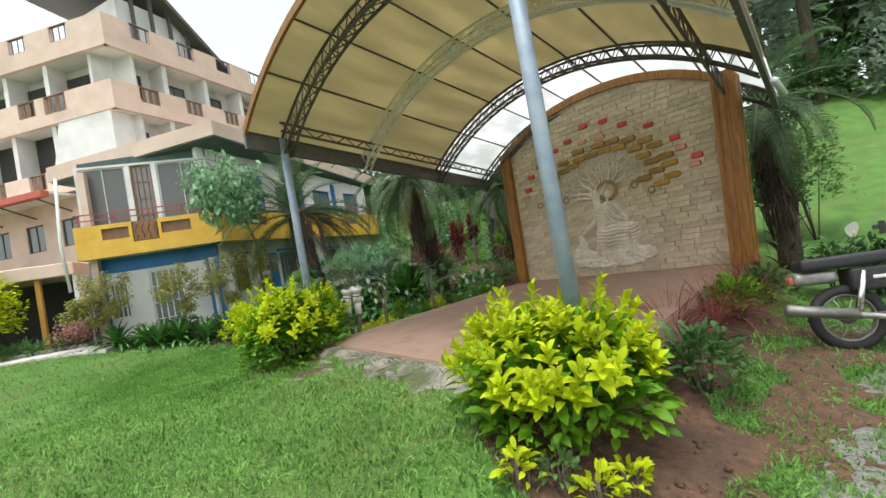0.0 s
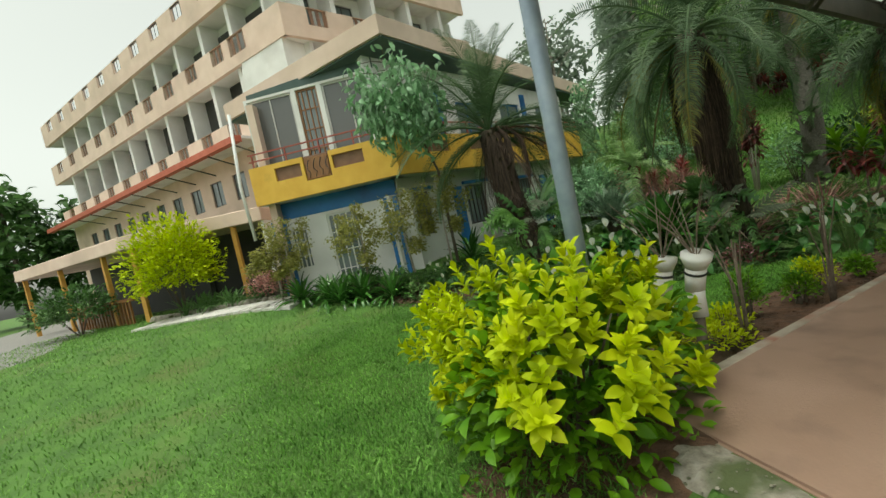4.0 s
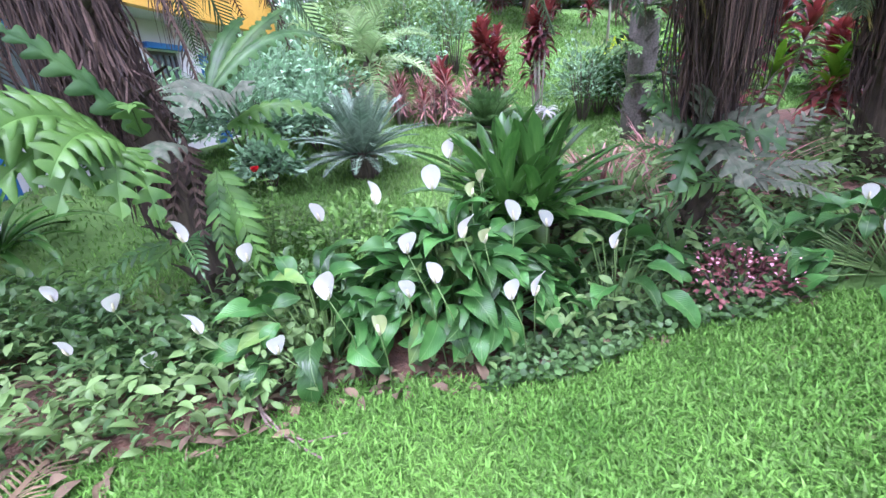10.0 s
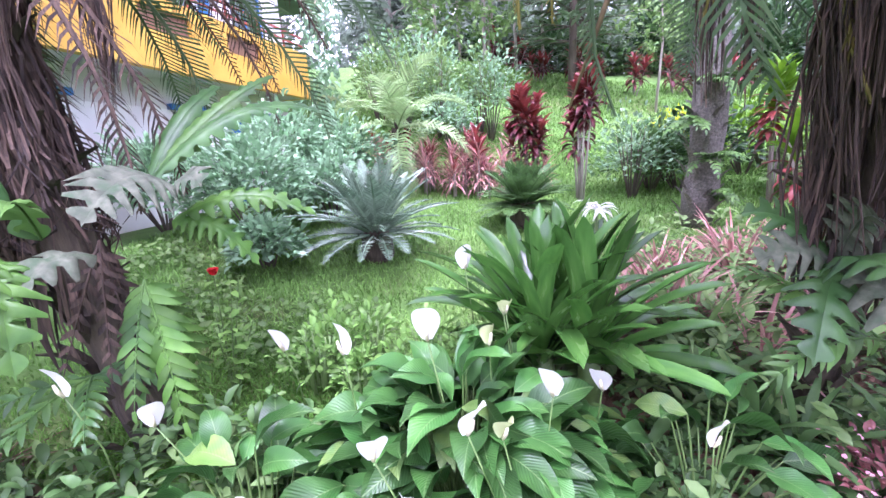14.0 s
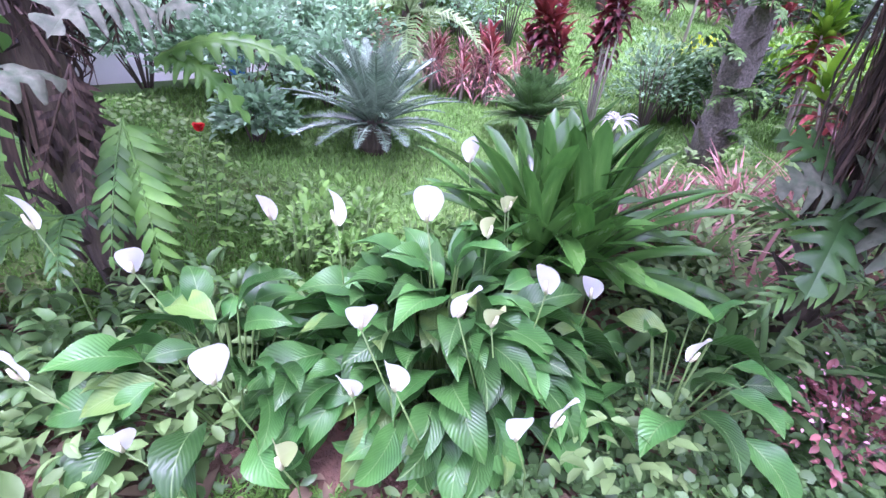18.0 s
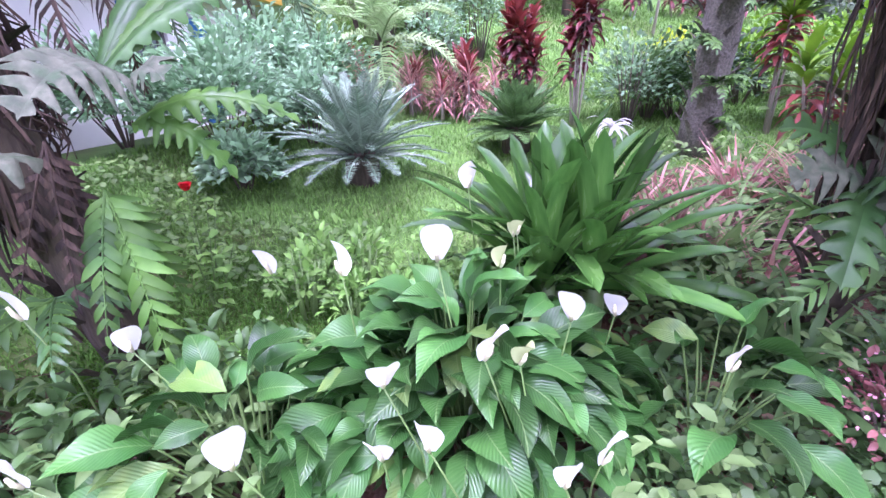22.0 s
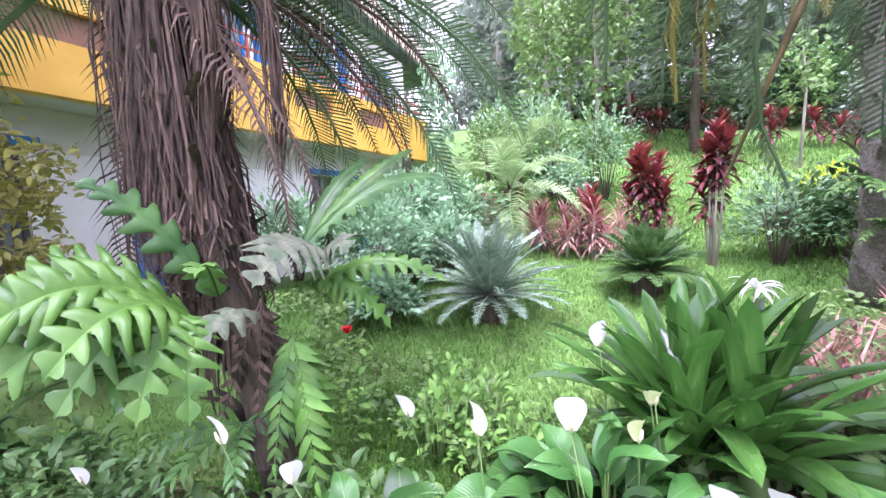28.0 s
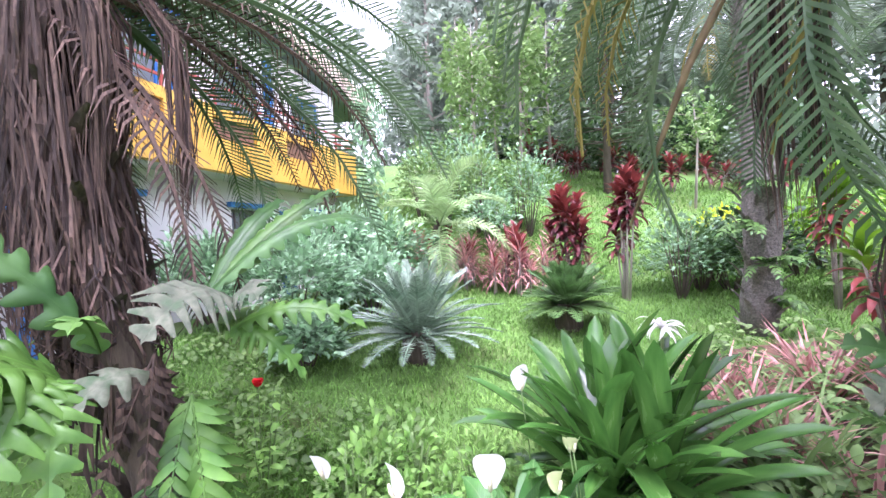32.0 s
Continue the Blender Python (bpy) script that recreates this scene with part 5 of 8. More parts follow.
def palm(name, base, heart, n, L, label, seed, trunk_r=(0.22, 0.16), skirt=60, dry=4, category="palm", droop=1.5, leaflets=60, bark="bark", fronds_up=0.6, skirt_len=1.6, llen=0.36, skirt_from=0.5, skirt_out=0.1, leaf="palm_leaf", lw=0.016, skirt_end=0.0, dry_leaf="palm_dry", extra=(), bundles=(), bare_side=None, withered=()):
    """A feather palm: shaggy trunk with hanging dead fibres, arching fronds, some yellowing."""
    r = random.Random(seed)
    b, h = Vector(base), Vector(heart)
    p = thing(name, label, category, "palms", tuple(b))
    d = h - b
    pts = [tuple(d * t + Vector((0.05 * math.sin(t * 5), 0.05 * math.cos(t * 4), 0))) for t in np.linspace(0, 1, 12)]
    V, F = tube(pts, [trunk_r[0] + (trunk_r[1] - trunk_r[0]) * t + r.uniform(-0.02, 0.02) for t in np.linspace(0, 1, 12)], 14)
    V = V + np.array([[0.02 * noise.noise((v[0] * 9, v[1] * 9, v[2] * 6)) for _ in range(3)] for v in V])
    link("trunk", mesh_of("trunk", V, F, M[bark], True), p, "dark fibrous trunk")
    # old leaf bases up the trunk
    boots = []
    bt = blade(0.22, 0.07, 1.0, 0.5, 0.35, 3, 0.1, 0.35, 0.9)
    for i in range(int(26 * d.length)):
        t = (i + 0.5) / (26 * d.length)
        a = i * 2.399
        rr = trunk_r[0] + (trunk_r[1] - trunk_r[0]) * t
        c = d * t
        boots.append(((c.x + rr * 0.9 * math.cos(a), c.y + rr * 0.9 * math.sin(a), c.z - 0.05), turned(0, r.uniform(-0.5, 0.1), a), r.uniform(0.7, 1.2)))
    leaf_mass(boots, bt, "old_boot", M[bark], p)["kind"] = "stuff"
    if skirt:
        st = []
        for i in range(skirt):
            a = r.uniform(0, 6.28)
            t = 1.0 - skirt_from * r.random() ** 0.8
            c = d * t
            rr = trunk_r[1] + skirt_out * r.random() ** 1.5
            ln = min(r.uniform(0.3, 1.0) * skirt_len, max(0.1, c.z - skirt_end + r.uniform(-0.2, 0.2)))
            x0, y0 = c.x + rr * math.cos(a), c.y + rr * math.sin(a)
            bulge, sw = r.uniform(0.02, 0.09), r.uniform(-0.12, 0.09)
            side = r.uniform(-0.08, 0.08)
            w = r.uniform(0.002, 0.0085)
            st.append(tube([(x0, y0, c.z), (x0 + bulge * math.cos(a), y0 + bulge * math.sin(a), c.z - ln * 0.3), (x0 + (bulge + sw) * 0.8 * math.cos(a) - side * math.sin(a), y0 + (bulge + sw) * 0.8 * math.sin(a) + side * math.cos(a), c.z - ln * 0.7), (x0 + sw * math.cos(a) - 1.6 * side * math.sin(a), y0 + sw * math.sin(a) + 1.6 * side * math.cos(a), c.z - ln)], [w, w * 0.9, w * 0.7, 0.002], 3, False))
        for i in range(int(170 * d.length)):
            a, t = r.uniform(0, 6.28), r.uniform(0.3, 1.0)
            c = d * t
            rr = trunk_r[0] + (trunk_r[1] - trunk_r[0]) * t + r.uniform(0.0, 0.045)
            ln = r.uniform(0.12, 0.4)
            x0, y0 = c.x + rr * math.cos(a), c.y + rr * math.sin(a)
            w = r.uniform(0.005, 0.018)
            st.append(tube([(x0, y0, c.z), (x0 + 0.03 * math.cos(a), y0 + 0.03 * math.sin(a), c.z - ln * 0.5), (x0 + r.uniform(-.01, .06) * math.cos(a), y0 + r.uniform(-.01, .06) * math.sin(a), max(0.0, c.z - ln))], [w, w, 0.002], 3, False))
        hang = link("dead_skirt", mesh_of("dead_skirt", *join_vf(st), M["fibre"], False), p, "hanging brown dead fibres")
        hang["kind"] = "stuff"
    kinds = [mesh_of("frond", *frond_vf(L * f, leaflets, llen, lw, a_ * droop, l_, 0.35, hg, 8, seed + i), M[leaf], False)
             for i, (f, a_, l_, hg) in enumerate(((0.9, 0.95, 1.0, 0.5), (1.0, 1.1, 0.75, 0.65), (1.05, 1.15, 0.45, 0.75), (0.9, 1.15, 0.05, 0.9)))]
    dryk = mesh_of("frond", *frond_vf(L * 0.8, int(leaflets * 0.7), llen * 0.85, 0.016, 0.9, -0.75, -0.1, 0.8, 8, seed + 9, 0.5), M[dry_leaf], False)
    for i in range(n):
        k = i / n
        a = i * 2.399 + r.uniform(-0.2, 0.2)
        m = Matrix.Translation(d) @ Euler((r.uniform(-0.25, 0.25), -(fronds_up - 1.75 * k) * 0.62 + r.uniform(-0.12, 0.12), a)).to_matrix().to_4x4() @ Matrix.Scale(r.uniform(0.85, 1.1), 4)
        if bare_side is None or k < 0.4 or not bare_side[0] < (math.degrees(a) + 180) % 360 - 180 < bare_side[1]:
            link("frond", kinds[min(3, int(k * 4))], p, "", m)
    for az, out, low in bundles:
        dead_bundle(p, d, math.radians(az), out, low - b.z, r)
    for i, (az, dip) in enumerate(extra):
        m = Matrix.Translation(d) @ Euler((r.uniform(-0.2, 0.2), dip, math.radians(az))).to_matrix().to_4x4()
        link("frond", kinds[1 + i % 2], p, "", m)
    if withered:
        old = mesh_of("frond", *frond_vf(L, int(leaflets * 0.8), llen * 0.9, lw * 0.8, 1.1 * droop, 0.6, 0.1, 1.0, 8, seed + 19, 0.4), M[dry_leaf], False)
        for az, dip in withered:
            m = Matrix.Translation(d) @ Euler((r.uniform(-0.2, 0.2), dip, math.radians(az))).to_matrix().to_4x4() @ Matrix.Scale(r.uniform(0.8, 1.0), 4)
            link("frond", old, p, "yellowing hanging frond" if dry_leaf == "palm_dry" else "brown dead hanging frond", m)
    for i in range(dry):
        a = r.uniform(0, 6.28)
        m = Matrix.Translation(d - Vector((0, 0, 0.1))) @ Euler((r.uniform(-0.3, 0.3), r.uniform(-0.1, 0.35), a)).to_matrix().to_4x4()
        link("frond", dryk, p, "yellowing hanging frond" if dry_leaf == "palm_dry" else "brown dead hanging frond", m)
    return p


def cycad(x, y, n, L, label, seed, trunk_h=0.26, lift=0.9, llen=0.17, mat="cycad_leaf"):
    r = random.Random(seed)
    p = thing("sago_cycad", label, "cycad", "sago cycads", (x, y, gh(x, y)))
    V, F = lathe([(0.13, -0.05), (0.17, 0.05), (0.16, trunk_h), (0.08, trunk_h + 0.08)], 12)
    link("trunk", mesh_of("trunk", V, F, M["bark"], False), p, "short scaly brown trunk")
    kinds = [mesh_of("frond", *frond_vf(L * f, 30, llen, 0.017, a_, l_, 0.12, 0.03, 7, seed + i, 0.04, 0.06), M[mat], False) for i, (f, a_, l_) in enumerate(((0.85, 0.35, 1.35), (0.95, 0.55, 1.05), (1.0, 0.65, 0.65), (0.95, 0.6, 0.32)))]
    for i in range(n):
        k = i / n
        a = i * 2.399 + r.uniform(-0.15, 0.15)
        m = Matrix.Translation((0.05 * math.cos(a), 0.05 * math.sin(a), trunk_h + 0.05 - 0.06 * k)) @ Euler((r.uniform(-0.15, 0.15), -(0.14 - 0.3 * k) * lift + r.uniform(-0.08, 0.08), a)).to_matrix().to_4x4() @ Matrix.Scale(r.uniform(0.88, 1.08), 4)
        link("frond", kinds[min(3, int(k * 4))], p, "", m)
    return p


def cordyline(x, y, stems, h, label, seed, mats=("leaf_red", "leaf_maroon"), L=0.34, W=0.075, name="cordyline", group="cordylines", leaves=34):
    """Cane stems topped with rosettes of broad leaves, older dark leaves lower down."""
    r = random.Random(seed)
    p = thing(name, label, "shrub", group, (x, y, gh(x, y)))
    t1, t2 = blade(L, W, 0.3, 0.9, 0.2, 4, 0.5, 0.0, 0.2), blade(L * 0.9, W * 0.9, 0.1, 1.2, 0.2, 4, 0.5, 0.0, 0.2)
    for s in range(stems):
        a = r.uniform(0, 6.28)
        k = r.uniform(0.0, 0.28) * (stems > 1)
        hh = h * r.uniform(0.6, 1.0)
        top = (k * 1.6 * math.cos(a), k * 1.6 * math.sin(a), hh)
        cane = tube_obj("cane", [(k * 0.4 * math.cos(a), k * 0.4 * math.sin(a), -0.03), (k * math.cos(a), k * math.sin(a), hh * 0.5), top], [0.018, 0.014, 0.01], M["trunk"], p, 6)
        up, low = [], []
        for i in range(leaves):
            t = i / leaves
            ang = i * 2.399
            zz = hh - 0.55 * min(hh, 0.9) * t
            f = zz / hh
            q = (top[0] * f, top[1] * f, zz)
            (up if t < 0.45 else low).append((q, turned(r.uniform(-.3, .3), -(1.25 - 1.5 * t) + r.uniform(-.15, .15), ang), r.uniform(0.75, 1.1)))
        leaf_mass(up, t1, "young_foliage", M[mats[0]], cane)
        leaf_mass(low, t2, "old_foliage", M[mats[1]], cane)
    return p


def tuft(x, y, n, L, W, mat, label, seed, name, category="plant", group="", droop=1.4, rad=0.12, up=(0.5, 1.4)):
    """A tuft of thin arching leaves in one mesh."""
    r = random.Random(seed)
    p = thing(name, label, category, group, (x, y, gh(x, y)))
    for j in range(3):
        t = blade(L, W, 0.0, droop * (0.5 + 0.35 * j), 0.2, 6, 0.3, 0.0, 0.6, 0.0, 0.7)
        spots = []
        for i in range(n // 3):
            a = r.uniform(0, 6.28)
            k = rad * r.random()
            spots.append(((k * math.cos(a), k * math.sin(a), 0), turned(r.uniform(-.3, .3), -r.uniform(*up), a + r.uniform(-.5, .5)), r.uniform(0.65, 1.1)))
        leaf_mass(spots, t, "foliage", M[mat], p)["kind"] = "stuff"
    return p


def shrub(name, x, y, rx, ry, h, n, mat, label, seed, tmpl=None, category="shrub", group="", size=(0.8, 1.3), lumps=0.3, z=None, stem="trunk_dark", inner=0.35):
    r = random.Random(seed)
    p = thing(name, label, category, group, (x, y, gh(x, y) if z is None else z))
    st = []
    for i in range(10):
        a, k = r.uniform(0, 6.28), r.uniform(0.2, 0.7)
        st.append(tube([(0.03 * math.cos(a), 0.03 * math.sin(a), -0.05), (rx * k * math.cos(a), ry * k * math.sin(a), h * r.uniform(0.5, 0.85))], [0.014, 0.004], 4))
    link("stem", mesh_of("stem", *join_vf(st), M[stem], True), p)["kind"] = "stuff"
    leaf_mass(shell_spots(n, rx, ry, h * 0.52, (0, 0, h * 0.45), inner, size, r, lumps), tmpl or LEAF, "foliage", M[mat], p)["kind"] = "stuff"
    return p


def tree(name, x, y, h, crown, n, mat, label, seed, trunk=0.14, bark="trunk", tmpl=None, size=(2.0, 3.6), bare=0.4, clumps=16, category="tree", group="", lean=0.0, z=None, flat=0.6, pitch=(-0.6, 0.9), top_at=None):
    """Tapered trunk, limbs and a crown of leaf clumps with gaps."""
    r = random.Random(seed)
    p = thing(name, label, category, group, (x, y, gh(x, y) if z is None else z))
    top = (lean * h * 0.3, lean * h * 0.1, h * 0.93) if top_at is None else (top_at[0] - x, top_at[1] - y, h * 0.93)
    mid = (lean * h * 0.1 + r.uniform(-.1, .1), r.uniform(-.1, .1), h * 0.5)
    trunk_v = [tube([(0, 0, -0.1), mid, top], [trunk, trunk * 0.7, trunk * 0.15], 8)]
    spots = []
    for i in range(clumps):
        t = bare + (1 - bare) * (i + r.random()) / clumps
        a = i * 2.399 + r.uniform(-.4, .4)
        prof = math.sin(math.pi * min(1, (t - bare) / (1 - bare) * 0.8 + 0.15)) ** 0.7
        ln = crown * prof * r.uniform(0.55, 1.05)
        c0 = Vector((top[0] * t, top[1] * t, h * t * 0.93))
        c1 = c0 + Vector((ln * math.cos(a), ln * math.sin(a), ln * r.uniform(0.1, 0.5)))
        trunk_v.append(tube([tuple(c0), tuple((c0 + c1) / 2 + Vector((0, 0, ln * 0.08))), tuple(c1)], [trunk * 0.3, trunk * 0.18, 0.008], 5))
        rad = crown * r.uniform(0.26, 0.46)
        for j in range(n // clumps):
            d = Vector((r.gauss(0, 1), r.gauss(0, 1), r.gauss(0, 1))).normalized() * (r.random() ** 0.5) * rad
            q = c1 * r.uniform(0.75, 1.0) + c0 * 0.0 + Vector((d.x, d.y, d.z * flat))
            spots.append((tuple(q), turned(r.uniform(-1, 1), r.uniform(*pitch), r.uniform(0, 6.28)), r.uniform(*size)))
    link("trunk", mesh_of("trunk", *trunk_v[0], M[bark], True), p)
    link("branch_work", mesh_of("branch_work", *join_vf(trunk_v[1:]), M[bark], True), p)["kind"] = "stuff"
    leaf_mass(spots, tmpl or LEAF_BIG, "crown", M[mat], p)["kind"] = "stuff"
    return p




def conifer(name, x, y, h, w, label, seed, mat="leaf_dark", bare=0.25, whorls=18, arms=7, z=None, sag=0.15, dens=12, needle=0.5):
    """A conifer: straight trunk with whorls of branches carrying needle sprays."""
    r = random.Random(seed)
    p = thing(name, label, "tree", "conifers", (x, y, gh(x, y) if z is None else z))
    wood = [tube([(0, 0, -0.1), (0.05, 0, h * 0.5), (0, 0, h)], [h * 0.017, h * 0.011, 0.01], 8)]
    sp = []
    spray = blade(needle, 0.11 * needle / 0.5, 0.15, 0.35, 0.1, 3, 0.35, 0.0, 0.4)
    for i in range(whorls):
        t = bare + (1 - bare) * i / whorls
        ln = w * (1 - t * 0.92 + bare * 0.4) * r.uniform(0.8, 1.1)
        for j in range(arms):
            a = j * 6.283 / arms + i * 0.7 + r.uniform(-.25, .25)
            e = Vector((ln * math.cos(a), ln * math.sin(a), -sag * ln + ln * 0.25 * t))
            c = Vector((0, 0, h * t))
            wood.append(tube([tuple(c), tuple(c + e * 0.5 + Vector((0, 0, 0.06 * ln))), tuple(c + e)], [0.02, 0.013, 0.004], 4, False))
            for q in range(dens):
                f = 0.25 + 0.75 * q / dens
                pos = c + e * f + Vector((0, 0, 0.06 * ln * math.sin(f * 3.14)))
                for sgn in (-1, 1):
                    sp.append((tuple(pos), turned(r.uniform(-.5, .5), r.uniform(-0.35, 0.3), a + sgn * r.uniform(0.4, 1.1)), r.uniform(0.6, 1.1) * (1.15 - 0.6 * f)))
    link("trunk", mesh_of("trunk", *wood[0], M["trunk_dark"], True), p)
    link("branch_work", mesh_of("branch_work", *join_vf(wood[1:]), M["trunk_dark"], True), p)["kind"] = "stuff"
    leaf_mass(sp, spray, "needle_mass", M[mat], p)["kind"] = "stuff"
    return p


def fern_frond_vf(L, pairs=9, llen=0.17, wid=0.045, droop=1.3, lift=0.3, seed=1, lean=0.95):
    """A pinnate fern frond: a thin rachis with pairs of separate blunt lobes and one at the tip."""
    r = random.Random(seed)
    lobe = blade(llen, wid, 0.1, 0.5, 0.12, 5, 0.3, 0.12, 0.75, 0.06, 0.7)
    pts, spots = [], []
    x = z = 0.0
    for i in range(pairs + 1):
        t = i / pairs
        a = lift - droop * t
        if i:
            x += L / pairs * math.cos(a)
            z += L / pairs * math.sin(a)
        pts.append((x, 0, z))
        if i < pairs and i:
            k = 0.45 + 0.55 * math.sin(math.pi * min(1.0, 0.22 + 0.78 * t))
            for s in (1, -1):
                R = turned(0, -a, 0) @ turned(s * r.uniform(0.0, 0.25), r.uniform(-0.1, 0.25), s * (lean - 0.3 * t + r.uniform(-.08, .08)))
                spots.append(((x, 0, z), R, k * r.uniform(0.9, 1.1)))
    spots.append(((x, 0, z), turned(0, -(lift - droop), 0), 0.6))
    return join_vf([tube(pts, [0.006 * (1 - 0.8 * i / pairs) for i in range(pairs + 1)], 4, False), scatter(lobe, spots)])


def fern(x, y, z, n, L, label, seed, mat="fern", az=None, name="fern", lift=0.5, droop=1.4, llen=0.17, wid=0.06, pairs=9, lean=0.95):
    r = random.Random(seed)
    p = thing(name, label, "fern", "ferns", (x, y, z))
    kinds = [mesh_of("frond", *fern_frond_vf(L * f, pairs, llen, wid, droop * f, lift, seed + i, lean), M[mat], True) for i, f in enumerate((1.0, 0.8, 1.15))]
    for i in range(n):
        a = (i * 2.399) if az is None else az[0] + (az[1] - az[0]) * (i + 0.5) / n
        m = Euler((r.uniform(-.3, .3), r.uniform(-0.35, 0.3), a + r.uniform(-.2, .2))).to_matrix().to_4x4() @ Matrix.Scale(r.uniform(0.8, 1.1), 4)
        link("frond", kinds[i % 3], p, "", m)
    return p


def fern_leaf(p, base, tip, sag, pairs, llen, wid, mat, seed=1, face=(0, 0, 1), lean=0.9):
    """One frond of a fern drawn from its base to its tip along a sagging curve, with blunt lobes on both sides."""
    r = random.Random(seed)
    b, e = Vector(base), Vector(tip)
    pts = [b + (e - b) * t + Vector((0, 0, -sag * 4 * t * (1 - t) * 0.5 - sag * 0.5 * t * t + sag * 0.5 * t)) for t in np.linspace(0, 1, pairs + 1)]
    lobe = blade(llen, wid * 0.85, 0.1, 0.55, 0.14, 6, 0.28, 0.0, 0.85, 0.14, 0.8)
    spots = []
    for i in range(1, pairs + 1):
        t = i / pairs
        ax = (pts[i] - pts[i - 1]).normalized()
        side = Vector(face).cross(ax).normalized()
        up_ = ax.cross(side)
        k = (0.4 + 0.6 * math.sin(math.pi * min(1.0, 0.2 + 0.75 * t)))
        for s in ((1, -1) if i < pairs else (0,)):
            a = (lean - 0.25 * t + r.uniform(-.1, .1)) * abs(s)
            dx = ax * math.cos(a) + side * s * math.sin(a)
            dx = (dx - up_ * r.uniform(0.0, 0.3)).normalized()
            dy = up_.cross(dx).normalized()
            dz = dx.cross(dy)
            R = np.array([[dx[c], dy[c], dz[c]] for c in range(3)])
            spots.append((tuple(pts[i]), R, k * r.uniform(0.88, 1.1)))
    V, F = join_vf([tube([tuple(q) for q in pts], [0.007 * (1 - 0.75 * i / pairs) for i in range(pairs + 1)], 5, False), scatter(lobe, spots)])
    return link("frond", mesh_of("frond", V, F, M[mat], True), p)


def oak_frond(p, base, tip, W, lobes, sag, mat, cut, seed=1, face=(0.55, -0.4, 0.75)):
    """One webbed fern frond: a midrib with rounded lobes, cut back to a share of their width between one and the next."""
    r = random.Random(seed)
    b, e = Vector(base), Vector(tip)
    ax = (e - b).normalized()
    side_ = Vector(face).cross(ax).normalized()
    up_ = ax.cross(side_)
    ln = (e - b).length
    prof = ((0.0, 0.0), (0.1, 0.62), (0.24, 0.95), (0.42, 1.0), (0.58, 0.72), (0.74, 0.2))
    V, F = [], []
    for s_ in (1, -1):
        i0 = len(V)
        k = 0
        for j in range(lobes):
            amp = r.uniform(0.85, 1.12)
            for q, wide_ in prof:
                t = (j + q) / lobes
                env = min(1.0, 0.35 + 2.2 * t) * (1 - t ** 2.6) ** 0.8 * W / 2
                w = env * (cut + (1 - cut) * wide_ * amp)
                lift_ = Vector((0, 0, -sag * 4 * t * (1 - t)))
                mid = b + (e - b) * t + lift_
                out = mid + side_ * s_ * w + ax * (0.42 * w + 0.1 * ln / lobes * wide_) + up_ * (0.12 * w - 1.1 * w * w / max(W, 0.01) + r.uniform(-0.004, 0.004))
                half = mid + side_ * s_ * w * 0.5 + ax * 0.2 * w + up_ * 0.1 * w
                V += [tuple(mid), tuple(half), tuple(out)]
                k += 1
        V += [tuple(e)] * 3
        for i in range(k):
            a_ = i0 + 3 * i
            F += [(a_, a_ + 1, a_ + 4, a_ + 3), (a_ + 1, a_ + 2, a_ + 5, a_ + 4)]
    rib, rf = tube([tuple(b + (e - b) * t + Vector((0, 0, -sag * 4 * t * (1 - t))) - up_ * 0.003) for t in np.linspace(0, 1, 9)], [0.006, 0.006, 0.005, 0.005, 0.004, 0.004, 0.003, 0.003, 0.001], 5, False)
    V, F = join_vf([(np.array(V), F), (rib, rf)])
    return link("frond", mesh_of("frond", V, F, M[mat], True), p)


# ---- plants: places ----
golden_bush(-0.34, -0.26, 0.76, 0.7, 0.94, 3000, "rounded golden-leaved bush round a canopy post", 3)
golden_bush(3.84, -0.86, 0.6, 0.55, 0.64, 2300, "rounded golden-leaved bush beside the drive", 5)

lily_clump(-3.66, 3.95, 330, 0.7, 1.0, "large clump of glossy green peace-lily leaves at the lawn's edge", 11, 0.62, 33)
lily_clump(-4.28, 3.38, 60, 0.48, 0.9, "peace-lily clump with glossy green leaves beside a palm", 12, 0.7, 33)
lily_clump(-2.72, 4.4, 26, 0.42, 0.85, "small peace-lily clump with glossy leaves among ground cover", 13, 0.8, 33)
lily_clump(-1.05, 4.95, 110, 0.85, 0.85, "clump of dark glossy peace-lily leaves beside the mural wall", 14, 0.6, 20)
lily_clump(-6.6, 2.15, 40, 0.55, 0.8, "peace-lily clump at the end of the bed", 15, 0.7, 33)
for i, (x, y, n_) in enumerate(((-3.5, 4.66, 34), (-3.28, 4.78, 30), (-3.62, 4.9, 28), (-3.4, 4.98, 22))):
    strap_plant(x, y, n_, 0.8, 0.115, "big crinum lily with long dark green strap leaves", 21 + i * 40, droop=0.75, stand=0.5, blunt=0.42, lift=0.32, group="crinum lilies")
strap_plant(-7.3, 3.2, 36, 0.8, 0.07, "bushy strap-leaved lily in the flower bed", 22, group="strap lilies")
cycad(-5.62, 6.05, 76, 0.85, "sago cycad with stiff grey-green feather fronds on the grass", 31, llen=0.12)
cycad(-4.55, 7.6, 90, 0.6, "smaller rounded green sago cycad behind the crinum", 32, llen=0.12, mat="leaf_mid")

